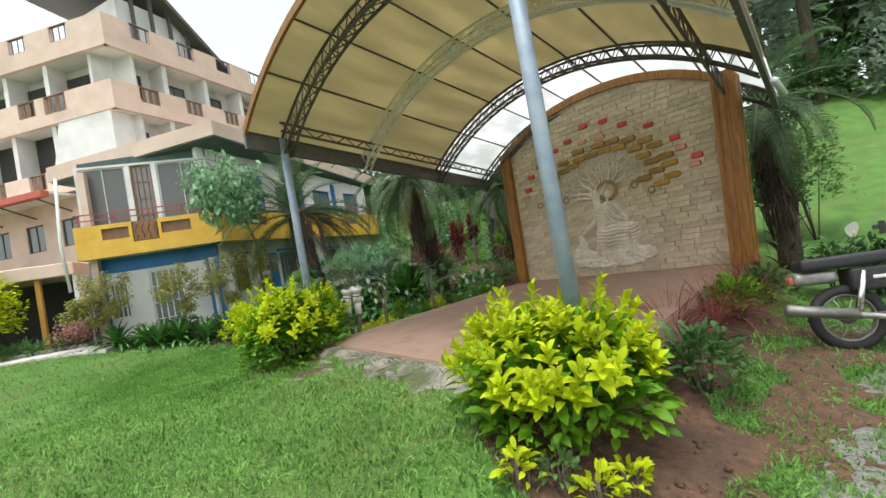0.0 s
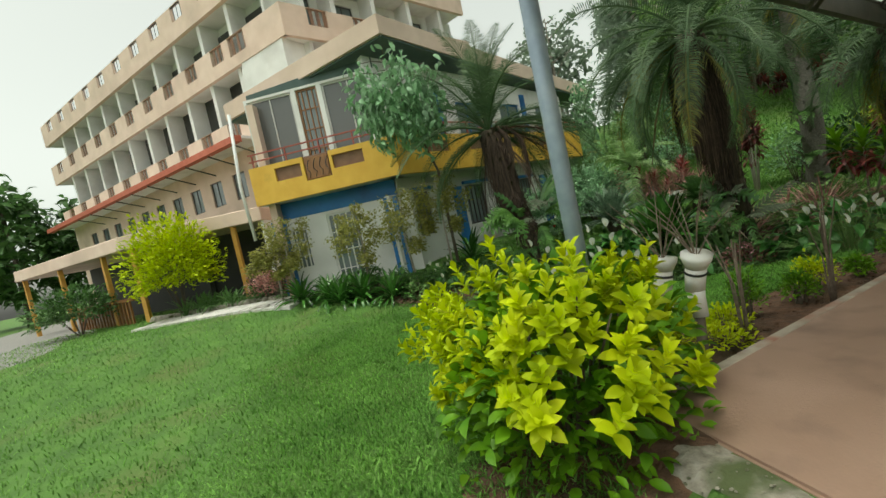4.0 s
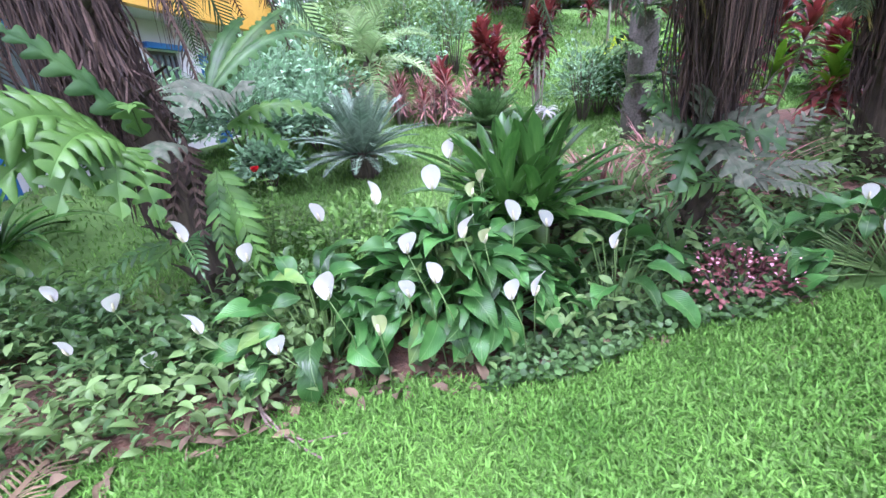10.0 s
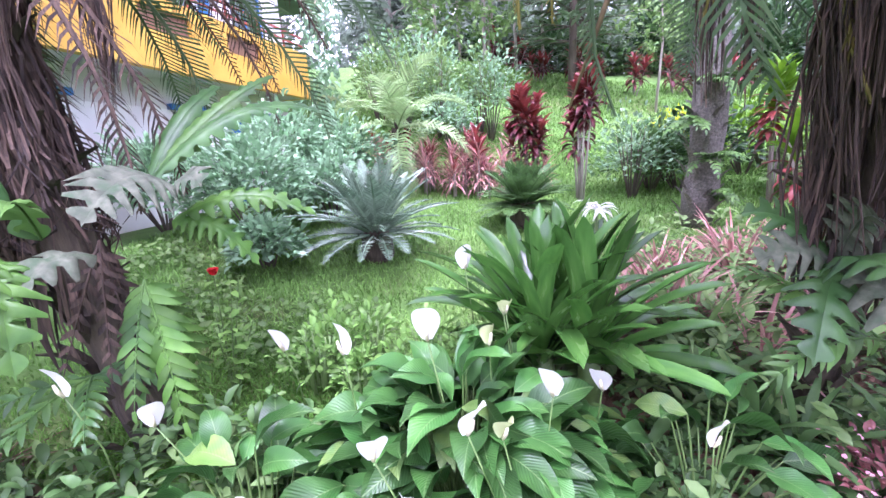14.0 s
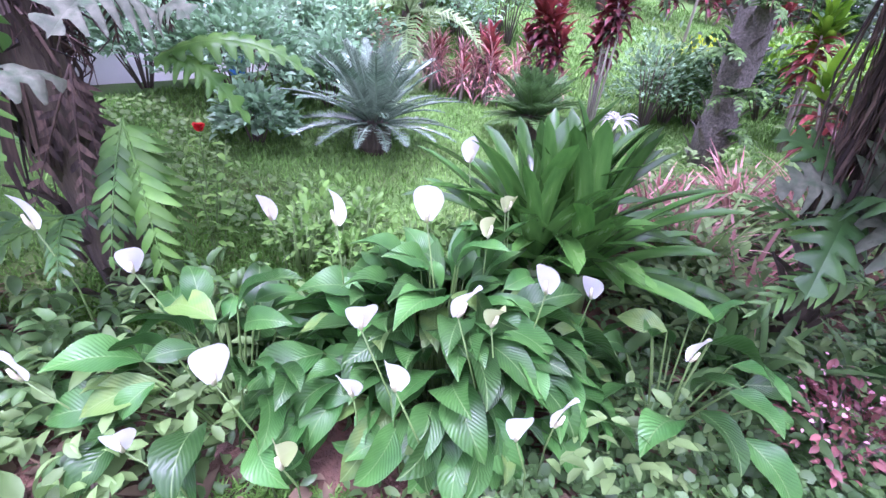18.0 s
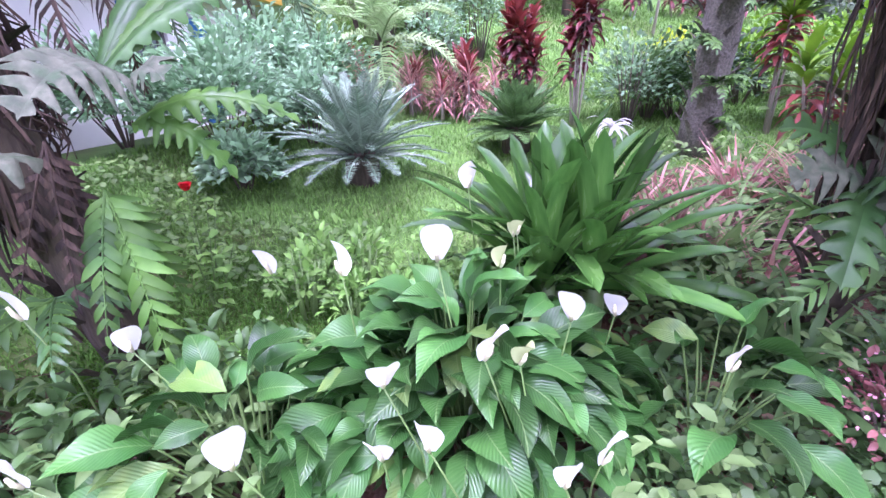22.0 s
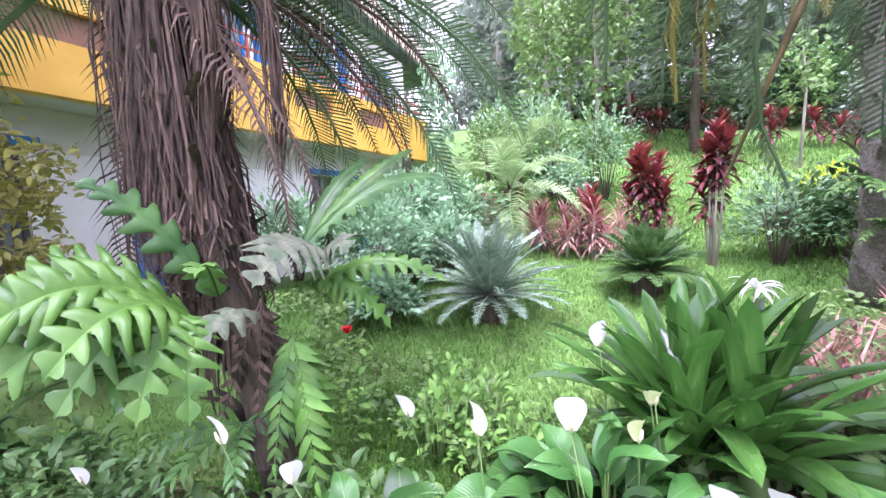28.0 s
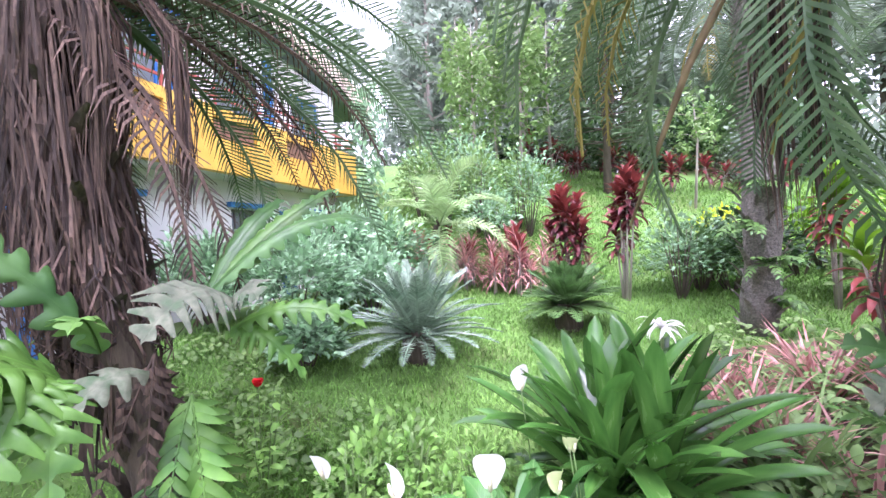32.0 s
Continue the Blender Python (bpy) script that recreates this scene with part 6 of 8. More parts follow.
palm("shaggy_palm", (-2.25, 5.1, gh(-2.25, 5.1)), (-2.25, 4.46, 3.62), 36, 2.1, "palm with arching fronds and a skirt of hanging brown fibres", 41, (0.09, 0.13), 700, 3, skirt_len=1.2, skirt_from=0.4, skirt_out=0.06, skirt_end=0.9, fronds_up=0.85,
     bundles=[(152, 0.66, 1.95), (124, 0.72, 1.95)] + [(i * 137.5 % 360, 0.1 + 0.04 * (i % 4), 1.65 + 0.09 * (i * 7 % 5)) for i in range(18)],
     withered=((168, 0.6), (190, 0.65)),
     extra=((150, 0.5), (165, 0.3), (182, 0.5), (198, 0.35), (138, 0.35), (172, 0.7)))
palm("leaning_palm", (-5.25, 3.5, gh(-5.25, 3.5)), (-5.67, 3.23, 3.36), 36, 2.3, "leaning palm with a dark shaggy trunk at the bed", 43, (0.11, 0.14), 800, 4, skirt_len=1.6, skirt_from=0.6, skirt_out=0.07, skirt_end=1.2, fronds_up=1.0, droop=1.15, dry_leaf="dead_frond", leaflets=66,
     bundles=[(50, 0.6, 2.05), (20, 0.4, 2.2), (75, 0.35, 2.3)], bare_side=(-75, 45), withered=((56, 0.5), (78, 0.6), (98, 0.5), (66, 0.75)),
     extra=((62, 0.25), (75, 0.1), (84, 0.4), (95, 0.2), (108, 0.45), (70, 0.5), (120, 0.2), (50, 0.3)))
tree("broadleaf_tree", -6.7, 2.5, 4.75, 0.95, 1500, "leaf_bluish", "slender tree with large drooping leaves in front of the house", 51, 0.04, "trunk_dark", LEAF_HANG, (0.36, 0.66), 0.8, 16, pitch=(0.2, 1.3), flat=0.7, top_at=(-5.9, 1.4))
palm("garden_palm", (4.6, 6.75, gh(4.6, 6.75)), (4.6, 6.75, 3.25), 26, 1.9, "palm with a dark shaggy trunk behind the mural wall", 45, (0.2, 0.16), 60, 1)
palm("garden_palm", (7.8, 7.0, gh(7.8, 7.0)), (7.8, 7.0, 4.1), 30, 2.1, "tall palm with long hanging fronds at the meadow's edge", 46, (0.17, 0.15), 60, 2, droop=1.6)
palm("feather_palm", (-0.75, 6.6, gh(-0.75, 6.6)), (-0.8, 6.5, 3.1), 26, 1.6, "palm with a shaggy dark trunk behind the mural wall", 47, (0.2, 0.16), 80, 3)
palm("baby_palm", (-6.75, 8.3, gh(-6.75, 8.3)), (-6.75, 8.3, gh(-6.75, 8.3) + 0.95), 11, 1.3, "young palm with pale green arching fronds and a thin trunk", 49, (0.06, 0.045), 0, 0, droop=1.3, leaflets=34, llen=0.4, leaf="palm_young", lw=0.03, fronds_up=0.9)
cordyline(-4.95, 9.2, 9, 1.5, "bushy red and maroon cordyline", 61, L=0.3, W=0.095)
cordyline(-4.15, 9.0, 6, 1.75, "tall red cordyline with bare lower canes", 62, L=0.3, W=0.09)
for i in range(52):
    x, y = -7.6 + i * 0.052 + u(-.25, .25), 8.35 + 0.016 * i + u(-.45, .45)
    cordyline(x, y, 1, u(0.35, 0.8), "pink-red dracaena in a dense row", 700 + i, ("leaf_pink", "leaf_pink") if i % 5 else ("leaf_red", "leaf_pink"), 0.34, 0.028, "dracaena", "pink dracaenas", 30)
cordyline(-5.75, 8.9, 2, 1.0, "red cordyline among pink dracaenas", 90)
for i, (x, y, rx, h) in enumerate(((-7.1, 5.75, 0.75, 1.15), (-7.65, 6.7, 0.85, 1.35), (-7.3, 7.5, 0.7, 1.2), (-8.2, 5.4, 0.7, 1.1), (-6.7, 6.6, 0.5, 0.85), (-6.4, 5.3, 0.35, 0.5))):
    shrub("hedge", x, y, rx, rx * 0.9, h, int(2600 * rx), "leaf_bluish", "dense pale green leafy hedge by the house", 91 + i * 7, LEAF_BIG, "hedge", "hedges", (0.6, 1.0))
shrub("green_shrub", -3.5, 9.4, 0.6, 0.5, 1.25, 620, "leaf_bluish", "airy light green shrub on the slope", 93, LEAF, lumps=0.5)
shrub("green_shrub", -2.9, 9.9, 0.6, 0.5, 0.8, 900, "leaf_mid", "low green shrub on the slope", 94, LEAF)
shrub("yellow_shrub", -2.95, 11.6, 0.55, 0.5, 0.95, 900, "gold_leaf", "yellow-leaved shrub on the slope", 95, LEAF)
# palm with a scaly grey trunk
p = palm("scaly_palm", (-2.7, 8.2, gh(-2.7, 8.2)), (-2.66, 8.3, 4.9), 22, 2.0, "tall palm with a scaly grey-brown trunk", 55, (0.18, 0.13), 0, 4, bark="bark_grey")
for i, (dz, a) in enumerate(((0.75, -1.2), (1.15, -2.0), (1.55, -1.0), (0.35, -0.4))):
    fern(-2.7 + 0.14 * math.cos(a), 8.2 + 0.14 * math.sin(a), gh(-2.7, 8.2) + dz, 7, 0.4, "small dark fern growing on a scaly palm trunk", 150 + i, "fern", (a - 0.9, a + 0.9), "trunk_fern", 0.6, 1.2, 0.1, 0.04, 8)
for i in range(20):
    x, y = -2.6 + u(-.7, .9), 6.05 + u(-.7, .9)
    tuft(x, y, 42, (0.62, 0.5, 0.75)[i % 3], 0.026, "leaf_light" if i % 4 == 3 else "leaf_pink", "tuft of green-striped arching leaves" if i % 4 == 3 else "tuft of pink-striped arching leaves", 100 + i, "dracaena_tuft", "plant", "pink dracaena tufts", 0.9, 0.08, (0.75, 1.5))
for i, (x, y) in enumerate(((-3.15, 5.75), (-2.9, 5.45), (-2.6, 5.5), (-3.3, 5.4))):
    strap_plant(x, y, 18, 0.55, 0.055, "small green dracaena with arching leaves", 120 + i, "leaf_light", "green_dracaena", "plant", 1.0, "green dracaenas")
def fern_plant(base, label, fronds, seed, face=(0.35, -0.45, 0.8)):
    """A fern whose fronds spring from one crown: (tip, sag, pairs, lobe length, lobe width, material)."""
    p = thing("fern", label, "fern", "ferns", base)
    for i, (tip, sag, pairs, ll, w, mat) in enumerate(fronds):
        fern_leaf(p, (0, 0, 0), tuple(Vector(tip) - Vector(base)), sag, pairs, ll, w, mat, seed + i, face)
    return p


# ferns at the foot of the shaggy palm
fern_plant((-2.1, 4.85, 0.95), "broad greyish-green fern at the palm's foot", [((-1.75, 4.5, 1.0), -0.12, 12, 0.15, 0.042, "grey_leaf"), ((-1.55, 4.9, 1.05), -0.15, 12, 0.15, 0.042, "grey_leaf"), ((-2.0, 4.3, 0.85), -0.2, 12, 0.13, 0.036, "fern"),
           ((-2.55, 4.4, 0.9), -0.2, 12, 0.13, 0.036, "fern"), ((-2.65, 4.75, 1.25), -0.1, 11, 0.12, 0.04, "fern"), ((-1.6, 5.2, 1.35), -0.1, 12, 0.15, 0.042, "grey_leaf"), ((-1.8, 4.4, 0.6), -0.25, 11, 0.11, 0.034, "fern")], 800)
foot = thing("fern", "ageing grey-brown cut-leaved fern round the foot of a shaggy palm", "fern", "ferns", (-2.3, 4.82, 1.28))
for i, (tip, w, mat) in enumerate((((-0.3, -0.2, 0.02), 0.3, "grey_leaf"), ((0.1, -0.42, 0.0), 0.34, "fern_dark"), ((0.34, -0.3, 0.06), 0.32, "grey_leaf"), ((-0.12, -0.4, -0.3), 0.3, "fern_dark"), ((0.22, -0.44, -0.26), 0.3, "grey_leaf"), ((0.45, -0.1, -0.1), 0.3, "fern_dark"), ((-0.36, -0.1, 0.22), 0.24, "fern_dark"), ((0.02, -0.3, 0.24), 0.26, "grey_leaf"))):
    oak_frond(foot, (0, 0, 0), tip, w, 6, -0.08, mat, 0.22, 50 + i, (0.1, -0.7, 0.6))
for i, (x, y, n_, L_) in enumerate(((-2.52, 4.82, 16, 0.5), (-2.75, 4.98, 18, 0.5), (-1.95, 4.8, 14, 0.5))):
    strap_plant(x, y, n_, L_, 0.055, "arching strap-leaved fern at the palm's foot", 1400 + i, "leaf_mid", "bird_nest_fern", "fern", 0.8, "bird-nest ferns")
strap_plant(-2.35, 4.75, 16, 0.55, 0.05, "ragged strap-leaved plant at the palm's foot", 171, "leaf_mid", "bird_nest_fern", "fern")
# ferns growing on the leaning palm's trunk
broad = thing("bird_nest_fern", "fern with two long wavy-edged green fronds rising from a palm trunk", "fern", "ferns", (-5.09, 3.66, 1.76))
oak_frond(broad, (0, 0, 0), (0.12, 0.74, 0.55), 0.17, 14, -0.06, "fern", 0.62, 1)
oak_frond(broad, (0, 0, 0), (0.36, 1.02, 0.27), 0.15, 15, -0.22, "fern_dark", 0.5, 2)
oak_frond(broad, (0, 0, 0), (-0.1, 0.55, 0.5), 0.15, 8, -0.08, "fern_dark", 0.7, 3)
jag = thing("fern", "dark green fern with deeply cut fronds over a palm trunk", "fern", "ferns", (-5.2, 3.27, 1.58))
oak_frond(jag, (0, 0, 0), (-0.12, -0.46, 0.54), 0.24, 7, -0.1, "fern_dark", 0.25, 4)
oak_frond(jag, (0, 0, 0), (0.2, -0.16, 0.12), 0.22, 5, -0.1, "fern", 0.25, 5)
grey = thing("fern", "grey ageing fern with broad drooping lobes on a palm trunk", "fern", "ferns", (-5.0, 3.74, 1.74))
oak_frond(grey, (0, 0, 0), (0.14, -0.46, -0.1), 0.44, 8, -0.12, "grey_leaf", 0.14, 6, (0.55, -0.45, 0.7))
oak_frond(grey, (0, 0, 0), (0.2, 0.0, 0.0), 0.26, 4, -0.06, "grey_leaf", 0.3, 7, (0.55, -0.45, 0.7))
grey_low = thing("fern", "low grey-green ageing fern on a palm trunk", "fern", "ferns", (-5.0, 3.36, 1.5))
oak_frond(grey_low, (0, 0, 0), (0.06, -0.3, -0.08), 0.24, 4, -0.06, "grey_leaf", 0.28, 8, (0.55, -0.45, 0.7))
bright = thing("fern", "bright green fern with broad cut lobes on a palm trunk", "fern", "ferns", (-5.12, 3.12, 1.52))
for i, (tip, w) in enumerate((((0.0, -0.8, 0.04), 0.44), ((0.04, -0.68, -0.14), 0.42), ((0.16, -0.62, 0.12), 0.4), ((0.18, -0.5, -0.22), 0.38), ((-0.12, -0.58, 0.18), 0.36), ((0.28, -0.3, -0.3), 0.34), ((-0.2, -0.75, -0.06), 0.42), ((0.3, -0.14, -0.36), 0.3), ((0.3, -0.52, -0.05), 0.38))):
    oak_frond(bright, (0, 0, 0), tip, w, 8, -0.14, "fern_bright" if i % 3 else "fern", 0.1, 20 + i, (0.75, -0.35, 0.55))
side = thing("fern", "low light-green fern fronds beside a palm trunk", "fern", "ferns", (-5.05, 3.72, 1.58))
oak_frond(side, (0, 0, 0), (0.5, 0.46, -0.04), 0.2, 10, -0.12, "fern_bright", 0.3, 30)
oak_frond(side, (0, 0, 0), (0.3, 0.22, -0.26), 0.2, 9, -0.1, "fern_bright", 0.3, 31)
fern_plant((-5.0, 3.52, 1.35), "green fern hanging from a palm trunk", [((-4.68, 3.4, 0.78), -0.1, 12, 0.16, 0.055, "fern_bright"), ((-4.85, 3.3, 0.85), -0.12, 11, 0.13, 0.045, "fern"), ((-4.85, 3.62, 0.85), -0.12, 11, 0.13, 0.045, "fern")], 870, (0.6, -0.8, 0.15))
for i in range(9):
    x, y = -8.6 + 0.3 * i + u(-.2, .2), 10.2 + u(-.5, 1.2)
    shrub("slope_shrub", x, y, 0.55, 0.5, u(1.1, 1.9), 620, "leaf_light" if i % 2 else "leaf_bluish", "airy light green shrub behind the dracaenas", 900 + i, LEAF_BIG, group="slope shrubs", size=(0.6, 1.0), lumps=0.45)
for i in range(9):
    x, y = 0.4 + 0.55 * i + u(-.2, .2), 10.2 + u(-.8, 1.4)
    shrub("thicket", x, y, 0.8, 0.7, u(2.0, 3.2), 900, ("leaf_mid", "leaf_dark", "leaf_light")[i % 3], "tall leafy thicket behind the mural wall", 930 + i, LEAF_BIG, group="thickets", size=(0.8, 1.4), lumps=0.5)
stalk = thing("dead_leaf_stalk", "brown dead leaf stalk hanging from a palm crown", "stalk", at=(-2.4, 4.5, 3.5))
tube_obj("stalk", [(0, 0, 0), (-0.45, 0.12, -0.35), (-0.72, 0.16, -0.85), (-0.98, 0.24, -1.5)], [0.022, 0.02, 0.016, 0.006], M["dry_leaf"], stalk, 7)
link("dry_leaflet", mesh_of("dry_leaflet", *frond_vf(1.35, 16, 0.3, 0.02, 0.35, -1.05, 0.0, 1.2, 8, 77, 0.5, 0.1), M["palm_dry"]), stalk, "sparse yellowing leaflets", pose(0, 0, 0, 0, 0, 166))
fern_plant((-5.08, 3.42, 1.55), "dead brown fern fronds hanging on a palm trunk", [((-4.98, 3.3, 0.95), -0.03, 10, 0.09, 0.03, "fibre"), ((-5.02, 3.5, 0.9), -0.03, 10, 0.09, 0.03, "fibre"), ((-5.1, 3.18, 1.0), -0.03, 9, 0.09, 0.03, "fibre"), ((-4.98, 3.42, 0.8), -0.03, 10, 0.08, 0.03, "fibre")], 950, (0.6, -0.8, 0.15))
fern_plant((-5.15, 3.3, 0.95), "small dark fern at the foot of a leaning palm", [((-4.8, 3.1, 0.85), -0.1, 9, 0.1, 0.035, "fern_dark"), ((-4.85, 3.5, 0.9), -0.1, 9, 0.1, 0.035, "fern_dark"), ((-5.1, 2.9, 0.8), -0.1, 9, 0.1, 0.035, "fern"), ((-5.4, 2.9, 0.85), -0.1, 9, 0.1, 0.035, "fern_dark")], 960)


# ---- flowers of the lily clumps ----
FL_AT = [(-3.25, 3.91, 0.96, 1), (-3.13, 4.25, 0.82, 1), (-3.53, 4.0, 1.07, 2), (-3.67, 3.76, 1.17, 0), (-3.98, 3.65, 1.11, 0), (-4.57, 3.86, 0.92, 1), (-4.89, 3.11, 1.02, 0), (-4.64, 3.27, 0.86, 0),
         (-3.44, 3.59, 0.96, 0), (-3.67, 3.4, 0.93, 1), (-3.51, 3.36, 0.80, 0), (-3.66, 3.35, 0.71, 1), (-3.97, 3.11, 0.78, 0), (-4.18, 2.93, 0.55, 0), (-3.17, 3.5, 0.68, 1), (-3.09, 3.67, 0.63, 1),
         (-3.69, 3.09, 0.64, 2), (-4.66, 2.89, 0.61, 0), (-2.73, 4.15, 0.74, 0), (-5.01, 2.73, 0.78, 1), (-3.87, 4.51, 1.22, 0), (-3.36, 3.69, 0.9, 2)]
fr = random.Random(31)
for i, (x, y, z, kind) in enumerate(FL_AT):
    # spathes face the lawn, each turned a little
    lily_flower((x, y, z), (x + fr.uniform(-.1, .1) + 0.03, y + 0.12, 0), math.radians(-60 + fr.uniform(-50, 50)), fr.uniform(0.9, 1.5) if kind != 0 else fr.uniform(1.1, 1.45), kind, fr.uniform(1.0, 1.25),
                "greenish half-open peace-lily flower" if kind == 2 else "white peace-lily flower on a thin green stalk")
for i, (x, y, z) in enumerate(((-3.56, 4.25, 1.1), (-3.53, 4.2, 1.13))):
    lily_flower((x, y, z), (x, y + 0.15, 0), math.radians(-70 + 20 * i), 1.0, 2, 0.9, "fading greenish peace-lily flower")
for i in range(12):
    a = fr.uniform(0, 6.28)
    x, y = -1.05 + 0.75 * fr.uniform(-1, 1), 4.9 + 0.35 * fr.uniform(-1, 1)
    lily_flower((x, y - 0.1, gh(x, y) + fr.uniform(0.35, 0.62)), (x, y, 0), math.radians(-90 + fr.uniform(-60, 60)), fr.uniform(0.9, 1.5), i % 2, fr.uniform(0.8, 1.05))
for i in range(9):
    x, y = -6.6 + 0.45 * fr.uniform(-1, 1), 2.1 + 0.35 * fr.uniform(-1, 1)
    lily_flower((x, y - 0.1, gh(x, y) + fr.uniform(0.3, 0.6)), (x, y, 0), math.radians(-70 + fr.uniform(-60, 60)), fr.uniform(0.9, 1.5), i % 2, fr.uniform(0.8, 1.0))
for i, (x, y, z) in enumerate(((-5.3, 2.6, 0.55), (-5.6, 2.75, 0.75), (-4.9, 2.75, 0.45), (-5.9, 2.35, 0.5))):
    lily_flower((x, y, z), (x, y + 0.1, 0), math.radians(-70 + 25 * i), 1.2, i % 2, 0.95)


# ---- low growth that fills the bed ----
gr = random.Random(77)


def cover(name, n, place, tmpl, mat, label, zr=(0.02, 0.16), size=(0.8, 1.4)):
    spots = []
    while len(spots) < n:
        x, y = place()
        if x is None:
            continue
        spots.append(((x, y, gh(x, y) + gr.uniform(*zr)), turned(gr.uniform(-.7, .7), gr.uniform(-1.0, 0.3), gr.uniform(0, 6.28)), gr.uniform(*size)))
    V, F = scatter(tmpl, spots)
    return tagged(link(name, mesh_of(name, V, F, M[mat], True)), label, "ground cover", kind="stuff")


def in_bed(x0, x1, s0, s1, clump=0.0):
    def pick():
        x, y = gr.uniform(x0, x1), gr.uniform(0.2, 7.5)
        s = bed(x, y)
        if not s0 < s < s1 or hole(x, y) > 0.15 or x > -0.5 or noise.noise((x * 1.7, y * 1.7, 11)) < clump:
            return None, None
        return x, y
    return pick


cover("ground_cover", 3200, in_bed(-8.5, -0.6, 0.0, 0.9, -0.25), LEAF, "leaf_mid", "low creeping green plants at the edge of the bed", (0.01, 0.12), (0.5, 1.1))
LEAF_POINT = blade(0.12, 0.045, 0.5, 1.1, 0.2, 5, 0.4, 0.0, 0.1, 0.08)
cover("ground_cover_tall", 2600, in_bed(-8.5, -4.4, 0.3, 1.6, 0.0), LEAF_POINT, "leaf_mid", "leafy green undergrowth round the palm", (0.05, 0.42), (0.6, 1.1))
cover("ground_cover_light", 2700, in_bed(-8.5, -0.8, 0.0, 1.6, 0.05), LEAF, "leaf_light", "light green undergrowth", (0.03, 0.35), (0.8, 1.5))
cover("ground_cover_left", 650, in_bed(-6.4, -4.2, -0.1, 1.0, -0.3), LEAF_POINT, "leaf_light", "leafy light green undergrowth at the foot of a palm", (0.03, 0.3), (0.6, 1.2))
cover("ground_cover_right", 1500, in_bed(-3.3, -0.6, 0.5, 3.0, -0.1), LEAF, "leaf_mid", "dark green undergrowth behind the lilies", (0.02, 0.2), (0.5, 1.0))
cover("ground_cover_mixed", 1300, in_bed(-3.3, -0.6, 0.8, 3.2, 0.0), LEAF_BIG, "leaf_light", "mixed green undergrowth", (0.05, 0.4), (0.5, 1.0))
CLOVER = blade(0.045, 0.042, 0.2, 0.4, 0.1, 4, 0.5, 0.0, 0.5)
cover("ground_cover_clover", 5200, in_bed(-3.3, -1.3, -0.12, 0.75, -0.35), CLOVER, "leaf_mid", "creeping round-leaved green plants at the lawn's edge", (0.01, 0.09), (0.6, 1.3))


def in_clearing():
    x, y = gr.uniform(-7.6, -4.4), gr.uniform(4.2, 6.2)
    return (x, y) if hole(x, y) > 0 and y < 5.1 and noise.noise((x * 1.5, y * 1.5, 21)) > -0.15 - 0.25 * (4.9 - y) else (None, None)


cover("ground_cover_clearing", 1000, in_clearing, CLOVER, "leaf_light", "low light green plants in the grass of the clearing", (0.02, 0.13), (0.6, 1.4))
cover("dry_litter", 1700, in_bed(-8.0, -0.6, -0.12, 1.4, -0.4), LEAF_BIG, "dry_leaf", "dry brown leaf litter", (0.0, 0.03), (0.4, 1.1))


def rose(x, y, h, seed, flower=True):
    r = random.Random(seed)
    p = thing("rose_shrub", "thin-stemmed rose shrub with one red bloom" if flower else "thin-stemmed leafy rose shrub", "shrub", "rose shrubs", (x, y, gh(x, y)))
    sp, st = [], []
    for i in range(7):
        a = r.uniform(0, 6.28)
        k = r.uniform(0.05, 0.2)
        hh = h * r.uniform(0.55, 1.0) if i else h
        e = (k * math.cos(a) * (i > 0), k * math.sin(a) * (i > 0), hh)
        st.append(tube([(0, 0, -0.03), (e[0] * 0.4, e[1] * 0.4, hh * 0.5), e], [0.006, 0.005, 0.003], 5, False))
        for j in range(16):
            t = 0.35 + 0.65 * j / 16
            sp.append(((e[0] * t, e[1] * t, hh * t), turned(r.uniform(-.5, .5), r.uniform(-.6, .3), j * 2.4), r.uniform(0.7, 1.1)))
    link("stem", mesh_of("stem", *join_vf(st), M["stem"], True), p)["kind"] = "stuff"
    leaf_mass(sp, LEAF, "foliage", M["rose_leaf"], p)["kind"] = "stuff"
    if flower:
        pt = []
        petal = blade(0.045, 0.05, 0.9, 1.0, 0.5, 4, 0.6, 0.5, 0.3)
        for j in range(14):
            pt.append(((0, 0, h + 0.005), turned(0, -0.2 - 0.075 * j, j * 2.4), 1.0 - 0.03 * j))
        leaf_mass(pt, petal, "bloom", M["rose_red"], p, "red rose bloom")
    return p


rose(-5.12, 3.92, 1.24 - gh(-5.12, 3.92), 1)
for i in range(9):
    x, y = -5.0 + 0.14 * i + gr.uniform(-.12, .12), 4.35 + gr.uniform(-.3, .35)
    shrub("rose_shrub", x, y, 0.2, 0.2, gr.uniform(0.3, 0.48), 110, "rose_leaf", "low leafy light green rose shrub", 20 + i, LEAF, group="rose shrubs", size=(0.7, 1.1), lumps=0.5, stem="stem", inner=0.2)
shrub("begonia", -2.05, 4.55, 0.3, 0.25, 0.32, 420, "leaf_begonia", "dark red-leaved begonia with tiny pink flowers", 31, LEAF, size=(0.45, 0.75))
cover("pink_blossom", 90, lambda: (-2.05 + gr.uniform(-.27, .27), 4.5 + gr.uniform(-.22, .22)), blade(0.018, 0.018, 0.2, 0.5, 0.2, 2, 0.5, 0.2, 0.4), "pink_petal", "tiny pink begonia blossoms", (0.22, 0.36), (0.7, 1.2))

